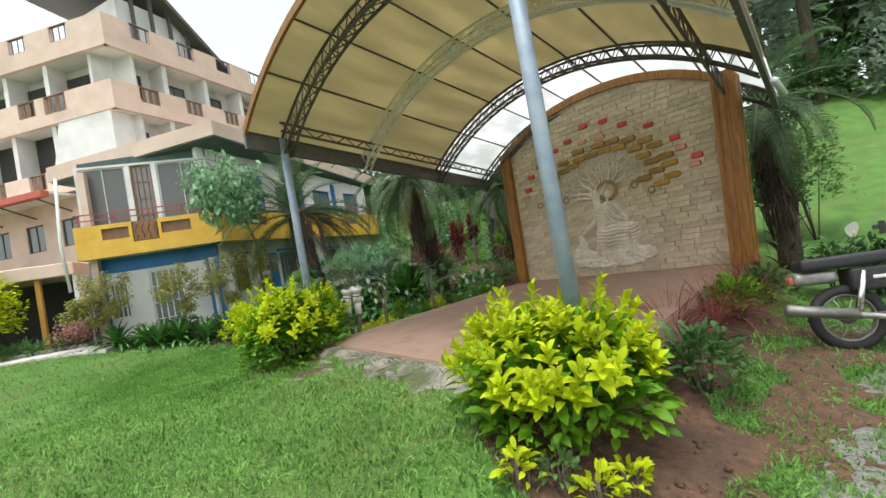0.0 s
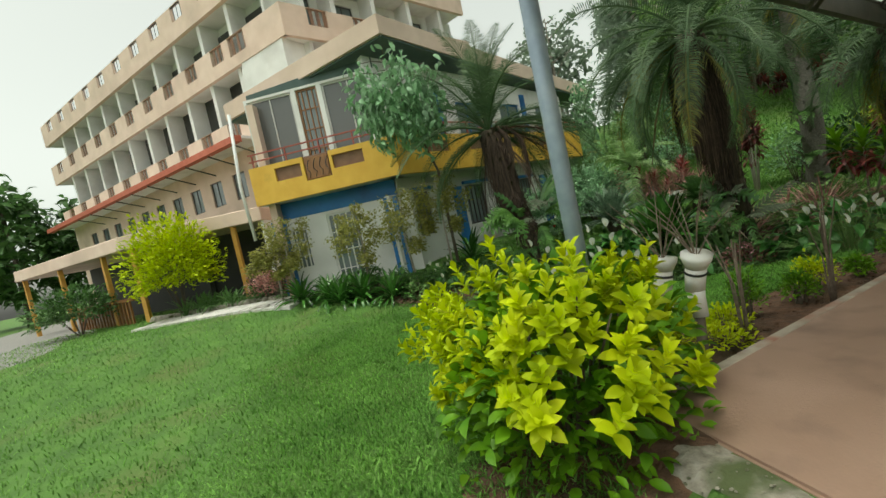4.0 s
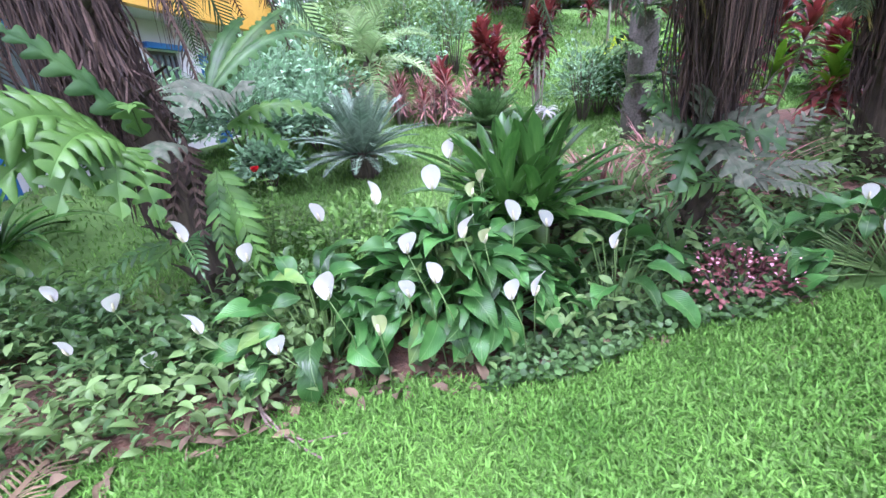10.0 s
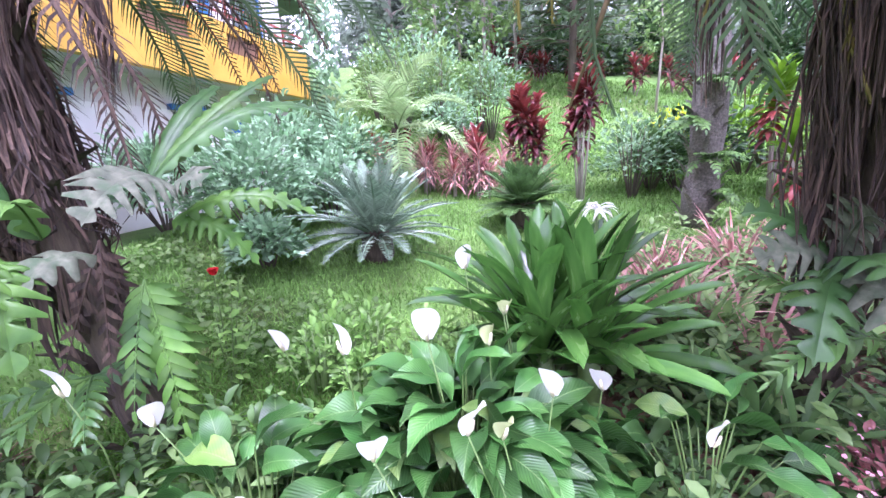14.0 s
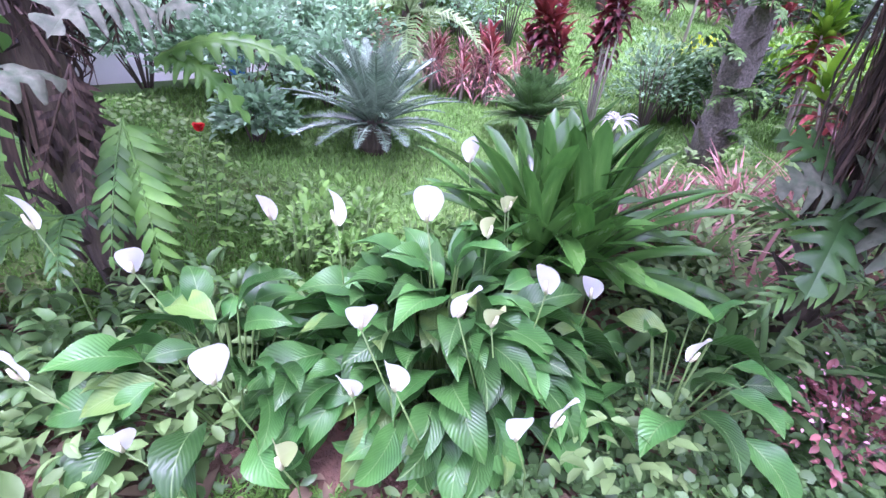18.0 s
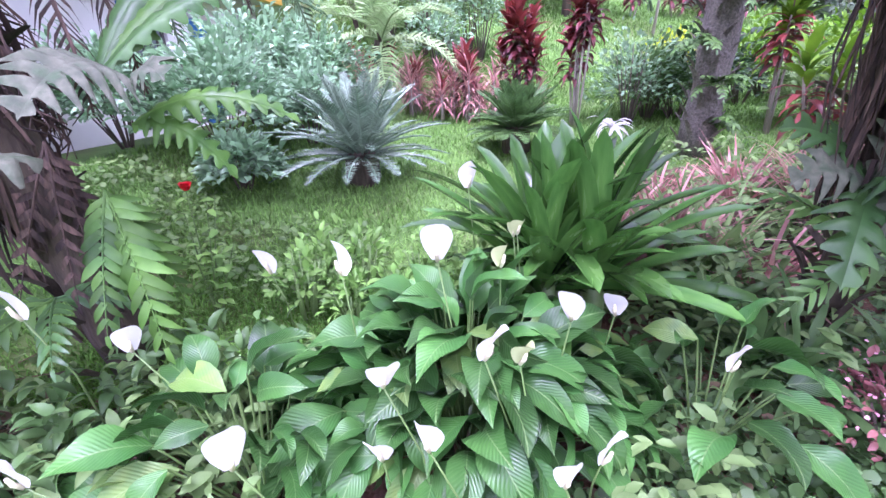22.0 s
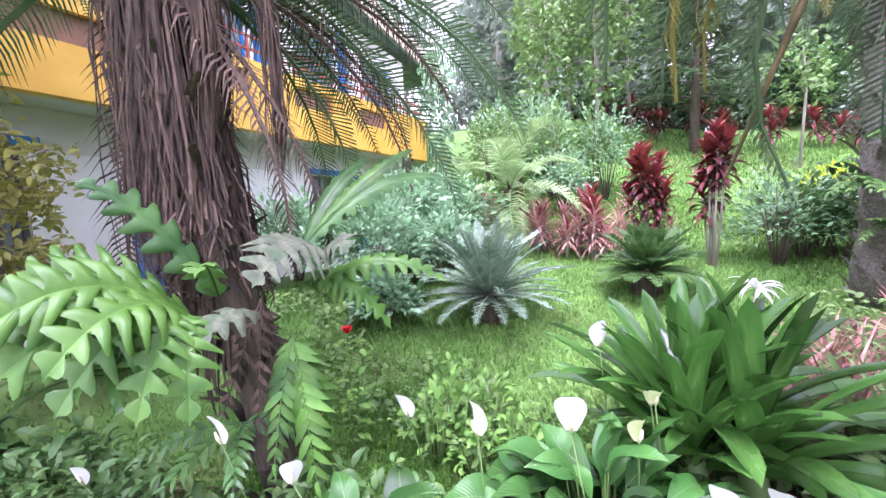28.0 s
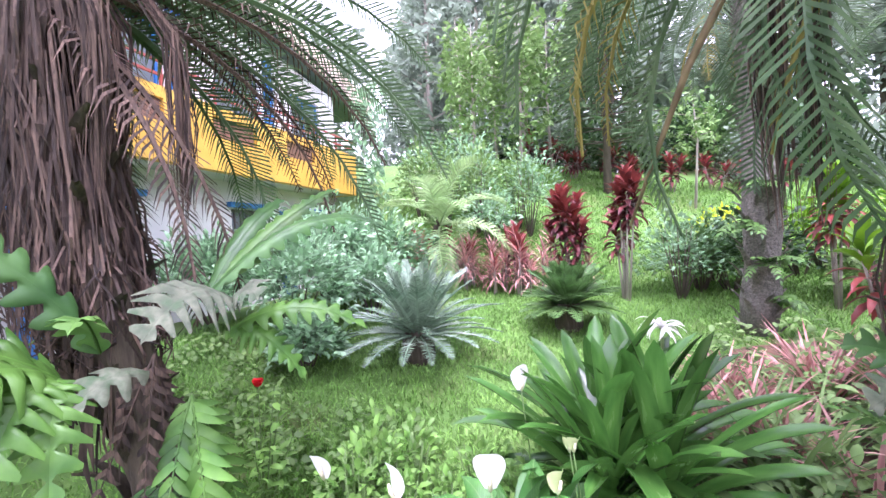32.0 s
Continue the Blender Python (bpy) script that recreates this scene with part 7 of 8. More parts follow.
# a dry vine trailing onto the lawn, fallen leaves and sticks
for pts in (((-4.66, 3.14, 0.42), (-4.5, 2.98, 0.34), (-4.3, 2.85, 0.24), (-4.14, 2.8, 0.19), (-3.98, 2.8, 0.185), (-3.83, 2.91, 0.185)), ((-4.63, 3.1, 0.36), (-4.46, 2.93, 0.3), (-4.24, 2.81, 0.21), (-4.0, 2.76, 0.19), (-3.85, 2.74, 0.185))):
    tagged(tube_obj("dry_vine", pts, [0.008, 0.008, 0.007, 0.007, 0.006, 0.004][:len(pts)], M["fibre_pale"], None, 6), "dry brown vine trailing from the bed onto the lawn", "vine")
dead = thing("dead_frond", "dead brown palm frond lying on the lawn", "frond", at=(-4.85, 1.85, gh(-4.85, 1.85) + 0.03), rz=118)
link("frond", mesh_of("frond", *frond_vf(1.1, 34, 0.28, 0.012, 0.1, 0.06, 0.15, 0.5, 8, 5, 0.5), M["dry_leaf"], False), dead)
lf = random.Random(8)
dryl = [mesh_of("fallen_leaf", *blade(0.2, 0.075, 0.3, 1.2, 0.4, 6, 0.45, 0.0, 0.1, 0.35), M["dry_leaf"], True), mesh_of("fallen_leaf", *blade(0.15, 0.06, 0.2, 1.5, 0.5, 6, 0.45, 0.0, 0.1, 0.4), M["dry_leaf"], True)]
for i in range(7):
    x = lf.uniform(-5.6, -1.8)
    y = 3.25 + (x + 3.7) * 0.69 + lf.uniform(-0.25, 0.35)
    tagged(link("fallen_leaf", dryl[i % 2], None, "", pose(x, y, gh(x, y) + 0.03, lf.uniform(-30, 30), lf.uniform(-15, 15), lf.uniform(0, 360))), "curled dry brown fallen leaf", "leaf", "fallen leaves")
for i in range(60):
    x, y = lf.uniform(-5.9, -4.4), lf.uniform(2.35, 3.15)
    a = lf.uniform(0, 3.14)
    l = lf.uniform(0.2, 0.5)
    tagged(tube_obj("dry_stick", [(x, y, gh(x, y) + 0.03), (x + l * math.cos(a), y + l * math.sin(a), gh(x, y) + 0.05)], [0.005, 0.003], M["dry_leaf"], None, 5), "thin dry stick lying at the bed's edge", "stick", "dry sticks")


# ---- beside the platform ----
for i, (x, y, h, w, mat) in enumerate(((-0.4, 1.15, 0.2, 0.24, "gold_leaf"), (-0.5, 1.5, 0.24, 0.16, "gold_leaf"), (-0.58, 1.92, 0.46, 0.13, "gold_old"), (-0.42, 2.4, 0.3, 0.12, "gold_old"), (-0.5, 2.8, 0.34, 0.16, "gold_leaf"), (-0.36, 3.3, 0.22, 0.1, "gold_old"), (-0.3, 4.05, 0.26, 0.16, "gold_old"))):
    shrub("edging_shrub", x, y, w, w * 0.9, h, 520, mat, "small yellow-green edging shrub beside the platform", 500 + i, LEAF, group="edging shrubs", size=(0.4, 0.62), lumps=0.35)


for i, (x, y) in enumerate(((3.95, -1.52), (4.09, -1.4), (4.28, -1.4), (4.36, -1.22))):
    shrub("golden_sprout", x, y, 0.09, 0.09, 0.16, 46, "gold_leaf" if i != 1 else "leaf_light", "low yellow-green sprout in reddish soil", 560 + i, LEAF, group="golden sprouts", size=(0.7, 1.0))


def red_tuft(x, y, n, L, seed):
    return tuft(x, y, n, L, 0.009, "red_grass", "tuft of red fountain grass", seed, "red_grass_tuft", "grass", "red grass tufts", 1.6, 0.1, (0.7, 1.5))


for i, (x, y, n, L) in enumerate(((3.98, 1.2, 150, 0.75), (4.2, 1.9, 150, 0.8), (4.3, 2.8, 120, 0.7), (4.25, 3.9, 150, 0.85), (-0.18, 4.95, 130, 0.6), (4.2, 0.6, 60, 0.5))):
    red_tuft(x, y, n, L, 520 + i)
for i, (x, y) in enumerate(((4.4, 0.15), (4.35, 2.35), (4.5, 3.4))):
    shrub("edging_shrub", x, y, 0.28, 0.28, 0.5, 420, "gold_old" if i % 2 else "leaf_mid", "green edging shrub in the soil beside the platform", 540 + i, LEAF, group="edging shrubs")


def pipe_pot(x, y, lean, az, seed):
    """A planter made of white drain pipe: a lower socket, a bent neck and a wide rim with a black band."""
    r = random.Random(seed)
    p = thing("pipe_planter", "planter of white plastic pipe on a dark stake", "planter", "pipe planters", (x, y, gh(x, y)), az)
    d = Vector((math.sin(lean), 0, math.cos(lean)))
    b = Vector((0, 0, 0.56))
    tube_obj("stake", [(0.06, -0.12, -0.08), (0.02, -0.03, 0.2), (0, 0, 0.44)], [0.035, 0.032, 0.03], M["trunk_dark"], p, 9, "dark wooden stake")
    tube_obj("socket", [(0, 0, 0.38), (0, 0, 0.5), tuple(b)], [0.05, 0.05, 0.055], M["pvc"], p, 16)
    tube_obj("neck", [tuple(b - d * 0.02), tuple(b + d * 0.14)], [0.056, 0.06], M["pvc"], p, 16)
    tube_obj("rim", [tuple(b + d * 0.14), tuple(b + d * 0.2), tuple(b + d * 0.23)], [0.06, 0.085, 0.088], M["pvc"], p, 20, "flared white rim")
    tube_obj("band", [tuple(b + d * 0.10), tuple(b + d * 0.115)], [0.0625, 0.0632], M["black"], p, 16, "black strap")
    st = []
    for i in range(9):
        a = r.uniform(0, 6.28)
        e = b + d * 0.2
        s = Vector((math.cos(a) * 0.22, math.sin(a) * 0.22, r.uniform(0.3, 0.5)))
        st.append(tube([tuple(e), tuple(e + s * 0.5), tuple(e + Vector((s.x * 1.3, s.y * 1.3, s.z)))], [0.004, 0.004, 0.0015], 4, False))
    link("dried_plant", mesh_of("dried_plant", *join_vf(st), M["fibre_pale"]), p, "dried brown stalks")
    return p


pipe_pot(-0.36, 0.7, 0.15, 40, 1)
pipe_pot(-0.16, 0.74, 0.3, -20, 2)
for i, (x, y) in enumerate(((-0.2, 2.42), (-0.26, 1.34))):
    r_ = random.Random(60 + i)
    dry = thing("dry_grass_clump", "clump of tall dry beige grass stalks beside the platform", "grass", "dry grass clumps", (x, y, gh(x, y)))
    for k in range(6):
        a = r_.uniform(0, 6.28)
        h_, o_ = r_.uniform(0.6, 0.95), r_.uniform(0.05, 0.22)
        tube_obj("stalk", [(0.02 * math.cos(a), 0.02 * math.sin(a), -0.03), (o_ * 0.3 * math.cos(a), o_ * 0.3 * math.sin(a), h_ * 0.6), (o_ * math.cos(a), o_ * math.sin(a), h_), (o_ * 1.7 * math.cos(a), o_ * 1.7 * math.sin(a), h_ * 0.93)], [0.009, 0.006, 0.005, 0.002], M["fibre_pale"], dry, 5)


# ---- motorbike ----
def ring(r, w, sides=28, tube_r=None, seg=10):
    V, F = [], []
    for i in range(sides):
        a = 6.28319 * i / sides
        for j in range(seg):
            b = 6.28319 * j / seg
            k = r + tube_r * math.cos(b)
            V.append((k * math.cos(a), w * math.sin(b), k * math.sin(a)))
    for i in range(sides):
        for j in range(seg):
            F.append((i * seg + j, ((i + 1) % sides) * seg + j, ((i + 1) % sides) * seg + (j + 1) % seg, i * seg + (j + 1) % seg))
    return np.array(V), F


def rounded(parts_, mat, name, parent, label="", bev=0.02, seg=2):
    bm = bmesh.new()
    for b in parts_:
        box(bm, *b)
    bmesh.ops.bevel(bm, geom=list(bm.edges), offset=bev, segments=seg, affect="EDGES", profile=0.6)
    return part(name, bm, mat, parent, label, smooth=True)


def motorbike(x, y, z, rz):
    b = thing("motorbike", "black commuter motorbike with a dusty grey muffler, parked on its stand", "motorbike", "", (x, y, z), rz)
    b.matrix_basis = pose(x, y, z, -7, 0, rz)
    for wx in (0.0, 1.26):
        w = link("wheel", mesh_of("wheel", *ring(0.205, 0.03, 32, 0.014), M["engine"], True), b, "dusty alloy wheel rim", pose(wx, 0, 0.295))
        link("tyre", mesh_of("tyre", *ring(0.25, 0.05, 36, 0.046), M["black"], True), w, "black tyre")
        sp = []
        for k in range(16):
            a = k * 0.3927
            sp.append(tube([(0.03 * math.cos(a + .5), 0.02 * (-1) ** k, 0.03 * math.sin(a + .5)), (0.2 * math.cos(a), 0, 0.2 * math.sin(a))], 0.002, 3, False))
        link("spoke_set", mesh_of("spoke_set", *join_vf(sp), M["chrome"]), w)["kind"] = "stuff"
        V, F = lathe([(0.05, -0.05), (0.06, -0.02), (0.06, 0.02), (0.05, 0.05)], 14)
        link("hub", mesh_of("hub", V, F, M["engine"], True), w, "", pose(0, 0, 0, 90))
    rounded([(-0.3, 0.62, -0.12, 0.12, 0.745, 0.86)], M["black_vinyl"], "seat", b, "long black vinyl seat", 0.035, 3)
    rounded([(0.6, 1.0, -0.125, 0.125, 0.72, 0.93)], M["tank"], "tank", b, "dark blue fuel tank", 0.06, 3)
    rounded([(0.05, 0.5, -0.12, 0.12, 0.52, 0.73)], M["black"], "side_panel", b, "black side panel", 0.03)
    rounded([(0.2, 0.36, -0.126, -0.121, 0.62, 0.65)], M["white_plastic"], "badge", b, "white badge", 0.002, 1)
    rounded([(-0.36, -0.02, -0.085, 0.085, 0.62, 0.74)], M["engine"], "tail", b, "dusty grey tail fairing", 0.05, 4)
    rounded([(-0.39, -0.355, -0.05, 0.05, 0.64, 0.71)], M["roof_red"], "tail_lamp", b, "red tail lamp", 0.012)
    rounded([(0.45, 0.85, -0.13, 0.13, 0.24, 0.5)], M["engine"], "engine", b, "dusty alloy engine", 0.04, 2)
    fins = bmesh.new()
    for k in range(6):
        box(fins, 0.6, 0.8, -0.09, 0.09, 0.5 + 0.03 * k, 0.512 + 0.03 * k)
    part("cylinder", fins, M["engine"], b, "finned cylinder")
    tube_obj("exhaust", [(0.85, -0.14, 0.36), (0.7, -0.16, 0.24), (0.3, -0.17, 0.27), (-0.05, -0.17, 0.34)], [0.02, 0.02, 0.024, 0.03], M["engine"], b, 10, "dull exhaust pipe")
    tube_obj("muffler", [(-0.05, -0.17, 0.34), (0.0, -0.17, 0.335), (-0.5, -0.18, 0.43), (-0.52, -0.18, 0.435)], [0.03, 0.05, 0.055, 0.03], M["engine"], b, 14, "long dusty muffler")
    tube_obj("shock", [(0.02, -0.13, 0.3), (0.14, -0.13, 0.7)], [0.03, 0.024], M["chrome"], b, 10, "chromed rear shock")
    tube_obj("swing_arm", [(0.5, -0.1, 0.33), (0.0, -0.1, 0.3)], 0.02, M["dark_rail"], b, 8)
    for sy in (-0.07, 0.07):
        tube_obj("fork", [(1.26, sy, 0.3), (1.08, sy, 0.92)], 0.019, M["chrome"], b, 10)
    tube_obj("handlebar", [(0.92, -0.36, 1.06), (1.0, -0.2, 1.08), (1.05, 0, 1.0), (1.0, 0.2, 1.08), (0.92, 0.36, 1.06)], 0.012, M["chrome"], b, 8)
    tube_obj("grip", [(0.92, -0.36, 1.06), (0.97, -0.25, 1.075)], 0.018, M["black"], b, 8)
    rounded([(1.12, 1.26, -0.1, 0.1, 0.84, 1.02)], M["black"], "headlamp", b, "black headlamp cowl", 0.04, 3)
    for sy in (-0.24, 0.24):
        tube_obj("mirror_stem", [(1.0, sy * 0.9, 1.06), (0.98, sy, 1.24)], 0.006, M["black"], b, 6)
        rounded([(0.96, 0.99, sy - 0.06, sy + 0.06, 1.22, 1.3)], M["black"], "mirror", b, "black mirror", 0.012)
    rounded([(0.95, 1.55, -0.06, 0.06, 0.565, 0.59)], M["tank"], "mudguard", b, "", 0.01)
    tube_obj("stand", [(0.45, 0.1, 0.25), (0.4, 0.3, 0.04)], 0.012, M["dark_rail"], b, 6)
    tube_obj("footrest", [(0.55, -0.13, 0.3), (0.55, -0.28, 0.3)], 0.012, M["black"], b, 6)
    return b


motorbike(5.22, 2.05, gh(5.22, 2.05) - 0.01, 24)

# fence, statue and planting by the meadow
fence = thing("fence", "low dark timber rail fence at the meadow", "fence", at=(0, 0, 0))
mF, LF = frame_on((5.9, 10.2), (12.5, 10.0))
mF = pose(0, 0, gh(7.5, 10.1) - 0.45) @ mF
for z in (0.42, 0.62):
    part("rail", boxed(0, LF, -0.03, 0.03, z - 0.05, z + 0.05, mF, 0.008), M["dark_rail"], fence)
for x in np.arange(0.1, LF, 1.5):
    part("post", boxed(x, x + 0.11, -0.05, 0.05, 0.0, 0.75, mF, 0.01), M["dark_rail"], fence)
sx, sy = 9.5, 17.3
ped = thing("pedestal", "grey concrete pedestal on the meadow", "pedestal", at=(sx, sy, gh(sx, sy)))
part("base", boxed(-0.55, 0.55, -0.4, 0.4, -0.2, 0.25, None, 0.02), M["concrete"], ped)
part("block", boxed(-0.3, 0.3, -0.28, 0.28, 0.252, 0.5, None, 0.02), M["concrete"], ped)
V, F = lathe([(0.24, 0), (0.27, 0.15), (0.23, 0.6), (0.2, 1.0), (0.22, 1.15), (0.1, 1.3), (0.115, 1.42), (0.09, 1.55), (0.02, 1.6)], 18)
V = V * np.array([1.1, 0.8, 1.0])
tagged(link("statue", mesh_of("statue", V, F, M["statue_white"], True), None, "", pose(sx, sy, gh(sx, sy) + 0.502)), "white and blue robed statue on a pedestal", "statue")
for i in range(9):
    x, y = 5.2 + i * 0.42, 4.6 + 0.4 * math.sin(i) - 0.1 * i
    shrub("green_shrub", x, y, 0.4, 0.35, 0.75, 420, "leaf_dark" if i % 2 else "leaf_mid", "green shrub along the gravel", 560 + i, LEAF_BIG, group="green shrubs", size=(0.6, 1.1))
for i in range(6):
    x, y = 5.4 + i * 0.6, 4.0 + 0.2 * math.sin(i * 2)
    lily_flower((x, y, gh(x, y) + 0.85), (x, y + 0.1, 0), -1.2, 1.3, 0, 1.6, "large white flower among the shrubs")

wf = thing("spider_lily_flower", "white drooping spider-lily flower cluster on a thick stalk", "flower", at=(-3.3, 5.05, gh(-3.3, 5.05)))
zt = 1.45 - gh(-3.3, 5.05)
tube_obj("stalk", [(0, 0, 0), (0, 0.02, zt * 0.6), (0, 0.05, zt)], [0.011, 0.01, 0.009], M["stem"], wf, 6)
leaf_mass([((0, 0.05, zt), turned(u(-.4, .4), u(-0.7, 0.4), i * 2.4), u(0.8, 1.1)) for i in range(26)], blade(0.15, 0.022, 0.5, 1.6, 0.1, 6, 0.4, 0.0, 0.5), "petal_cluster", M["spathe"], wf)["kind"] = "stuff"


# ---- hillside and background ----
conifer("araucaria", -5.6, 15.2, 7.0, 2.2, "layered green conifer on the grassy slope", 201, "palm_leaf", 0.2, 15, 6, None, 0.12, 10, 0.6)
far = random.Random(5)
for i in range(15):
    x, y = -24 + i * 2.1 + far.uniform(-.8, .8), 27 + far.uniform(-4, 5)
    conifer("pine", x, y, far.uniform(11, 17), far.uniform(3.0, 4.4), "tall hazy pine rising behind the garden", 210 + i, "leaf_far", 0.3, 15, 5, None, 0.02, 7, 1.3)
for i in range(8):
    x, y = -10.5 + i * 0.55 + far.uniform(-.4, .4), 13.5 + far.uniform(-1.5, 3.5)
    tree("slender_tree", x, y, far.uniform(5, 7), far.uniform(0.7, 1.0), 300, "leaf_light", "slender pale-trunked tree with light foliage", 240 + i, 0.05, "trunk", LEAF_BIG, (1.4, 2.4), 0.5, 14, group="slender trees")
for i in range(16):
    x, y = -30 + i * 4.2 + far.uniform(-1.5, 1.5), 30 + far.uniform(-3, 9)
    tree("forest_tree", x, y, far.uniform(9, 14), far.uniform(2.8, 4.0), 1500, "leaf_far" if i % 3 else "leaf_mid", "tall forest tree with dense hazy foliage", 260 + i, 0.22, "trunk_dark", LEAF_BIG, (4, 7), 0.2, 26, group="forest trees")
for i in range(9):
    x, y = 9 + i * 3.6 + far.uniform(-1, 1), 29 + far.uniform(-2, 8) - i * 1.3
    tree("forest_tree", x, y, far.uniform(8, 13), far.uniform(2.6, 3.6), 1400, "leaf_far" if i % 2 else "leaf_mid", "dense forest tree at the meadow's edge", 290 + i, 0.2, "trunk_dark", LEAF_BIG, (4, 7), 0.2, 24, group="forest trees")
for i in range(7):
    x, y = -38 + far.uniform(-6, 6), -24 + i * 3.2
    tree("forest_tree", x, y, far.uniform(8, 12), far.uniform(2.8, 3.8), 1200, "leaf_mid", "broad green tree standing beyond the hotel", 310 + i, 0.2, "trunk_dark", LEAF_BIG, (4, 7), 0.2, 22, group="forest trees")
for i, (x, y, h) in enumerate(((-14.2, 19.5, 11.0), (-16.5, 22.5, 13.0), (-12.4, 21.0, 12.0), (-19.0, 24.0, 14.0), (-10.4, 24.0, 13.0), (-17.5, 16.5, 9.5), (-20.5, 17.0, 10.5))):
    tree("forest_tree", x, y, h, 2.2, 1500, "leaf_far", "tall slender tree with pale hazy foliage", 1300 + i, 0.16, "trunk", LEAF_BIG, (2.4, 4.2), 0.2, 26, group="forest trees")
tree("young_tree", -3.5, 14.8, 3.2, 0.9, 260, "leaf_light", "thin young tree on the grassy slope", 330, 0.035, "trunk", LEAF_BIG, (1.0, 1.6), 0.5, 8)
for i in range(9):
    x, y = -8.4 + i * 0.85 + far.uniform(-.2, .2), 16.3 + far.uniform(-.6, .6)
    cordyline(x, y, 3, far.uniform(0.7, 1.0), "dark red shrub at the top of the slope", 340 + i, ("leaf_red", "leaf_maroon"), 0.4, 0.09, "cordyline", "red shrubs", 24)
# a band of undergrowth that closes the slope below the forest
for i in range(26):
    x, y = -26 + i * 1.9 + far.uniform(-.7, .7), 21.5 + far.uniform(-1.5, 3.5)
    shrub("thicket", x, y, far.uniform(1.3, 2.0), 1.2, far.uniform(2.2, 4.4), 1100, ("leaf_far", "leaf_mid", "leaf_far", "leaf_light")[i % 4], "dense leafy thicket at the edge of the woods", 600 + i, LEAF_BIG, group="thickets", size=(1.8, 3.2), lumps=0.5, z=gh(x, y) - 0.9)
for i in range(18):
    x, y = -13 + i * 1.0 + far.uniform(-.3, .3), 18.4 + far.uniform(-.5, 1.2)
    shrub("thicket", x, y, far.uniform(0.8, 1.3), 0.9, far.uniform(2.0, 3.6), 800, ("leaf_dark", "leaf_mid", "leaf_far")[i % 3], "dense leafy thicket at the edge of the woods", 970 + i, LEAF_BIG, group="thickets", size=(1.3, 2.2), lumps=0.5, z=gh(x, y) - 0.75)
# planting behind the mural wall and the near palm
for i in range(16):
    x, y = -3.4 + i * 0.42 + far.uniform(-.2, .2), 10.6 + far.uniform(-1.2, 2.2)
    shrub("slope_shrub", x, y, far.uniform(0.4, 0.7), 0.5, far.uniform(0.8, 1.6), 620, ("leaf_mid", "leaf_light", "leaf_dark", "gold_old")[i % 4], "loose green shrub on the slope", 640 + i, LEAF_BIG, group="slope shrubs", size=(0.6, 1.1), lumps=0.4)
for i, (x, y, h) in enumerate(((-1.75, 7.6, 1.3), (-1.3, 8.2, 1.6), (-1.0, 7.3, 1.1), (-0.4, 8.4, 1.5), (-1.9, 9.1, 1.5), (0.3, 9.2, 1.6))):
    cordyline(x, y, 3, h, "red-leaved cordyline behind the mural wall", 670 + i, ("leaf_red", "leaf_maroon") if i % 2 else ("gold_old", "leaf_red"), 0.36, 0.085)
for i, (x, y, h, c) in enumerate(((-8.6, 13.2, 4.6, 0.95), (-7.6, 13.9, 4.8, 1.0))):
    tree("slender_tree", x, y, h, c, 900, "leaf_light", "slender tree with light yellow-green foliage", 690 + i, 0.04, "trunk", LEAF_BIG, (1.1, 1.8), 0.3, 18, group="slender trees")
vine = thing("climber", "climbing vine hanging from the corner of the house", "vine", at=(-9.75, 10.1, 0))
leaf_mass([((u(-.35, .35), u(-.35, .35), u(0.9, 5.6)), turned(u(-1, 1), u(0.2, 1.2), u(0, 6.28)), u(0.8, 1.5)) for _ in range(900)], LEAF_BIG, "foliage", M["leaf_bluish"], vine)["kind"] = "stuff"

# by the house
for i, (x, y, n) in enumerate(((-8.75, -0.5, 60), (-8.35, 0.05, 54), (-7.85, 0.65, 60), (-7.35, 1.15, 54), (-8.0, 0.2, 44))):
    strap_plant(x + 0.1, y - 0.08, n, 0.7, 0.075, "dark green strap lily along the house", 360 + i, group="strap lilies", droop=1.5)
for i, (x, y, h) in enumerate(((-8.85, -0.65, 2.05), (-7.85, 0.75, 2.15), (-7.2, 1.7, 2.25), (-9.1, -0.95, 1.5), (-7.0, 2.5, 2.4))):
    tree("pruned_tree", x, y, h, 0.62, 1900, "leaf_olive", "small pruned tree with tiered yellow-green foliage", 380 + i, 0.03, "trunk", LEAF, (0.8, 1.2), 0.42, 9, flat=0.4, group="pruned trees")
shrub("round_shrub", -11.8, -3.2, 1.08, 1.08, 2.75, 5200, "gold_leaf", "big round clipped golden shrub beside the path", 391, LEAF_BIG, size=(0.7, 1.1), lumps=0.28)
shrub("round_shrub", -14.6, -6.2, 1.1, 1.1, 1.5, 1800, "leaf_mid", "round green shrub beside the walkway", 392, LEAF_BIG, size=(0.8, 1.3), lumps=0.2)
for i in range(22):
    x, y = -11.9 + i * 0.085 + u(-.15, .15), -2.9 + i * 0.105 + u(-.25, .25)
    strap_plant(x + 0.3, y - 0.1, 15, 0.62, 0.05, "upright green border plant beside the path", 400 + i, "leaf_mid", "border_plant", "plant", 0.5, "border plants")
for i in range(5):
    shrub("pink_shrub", -10.3 + 0.2 * i, -1.35 + 0.12 * i, 0.3, 0.3, 0.8, 260, "leaf_pink", "pinkish leafy shrub beside the house", 430 + i, LEAF, group="pink shrubs")
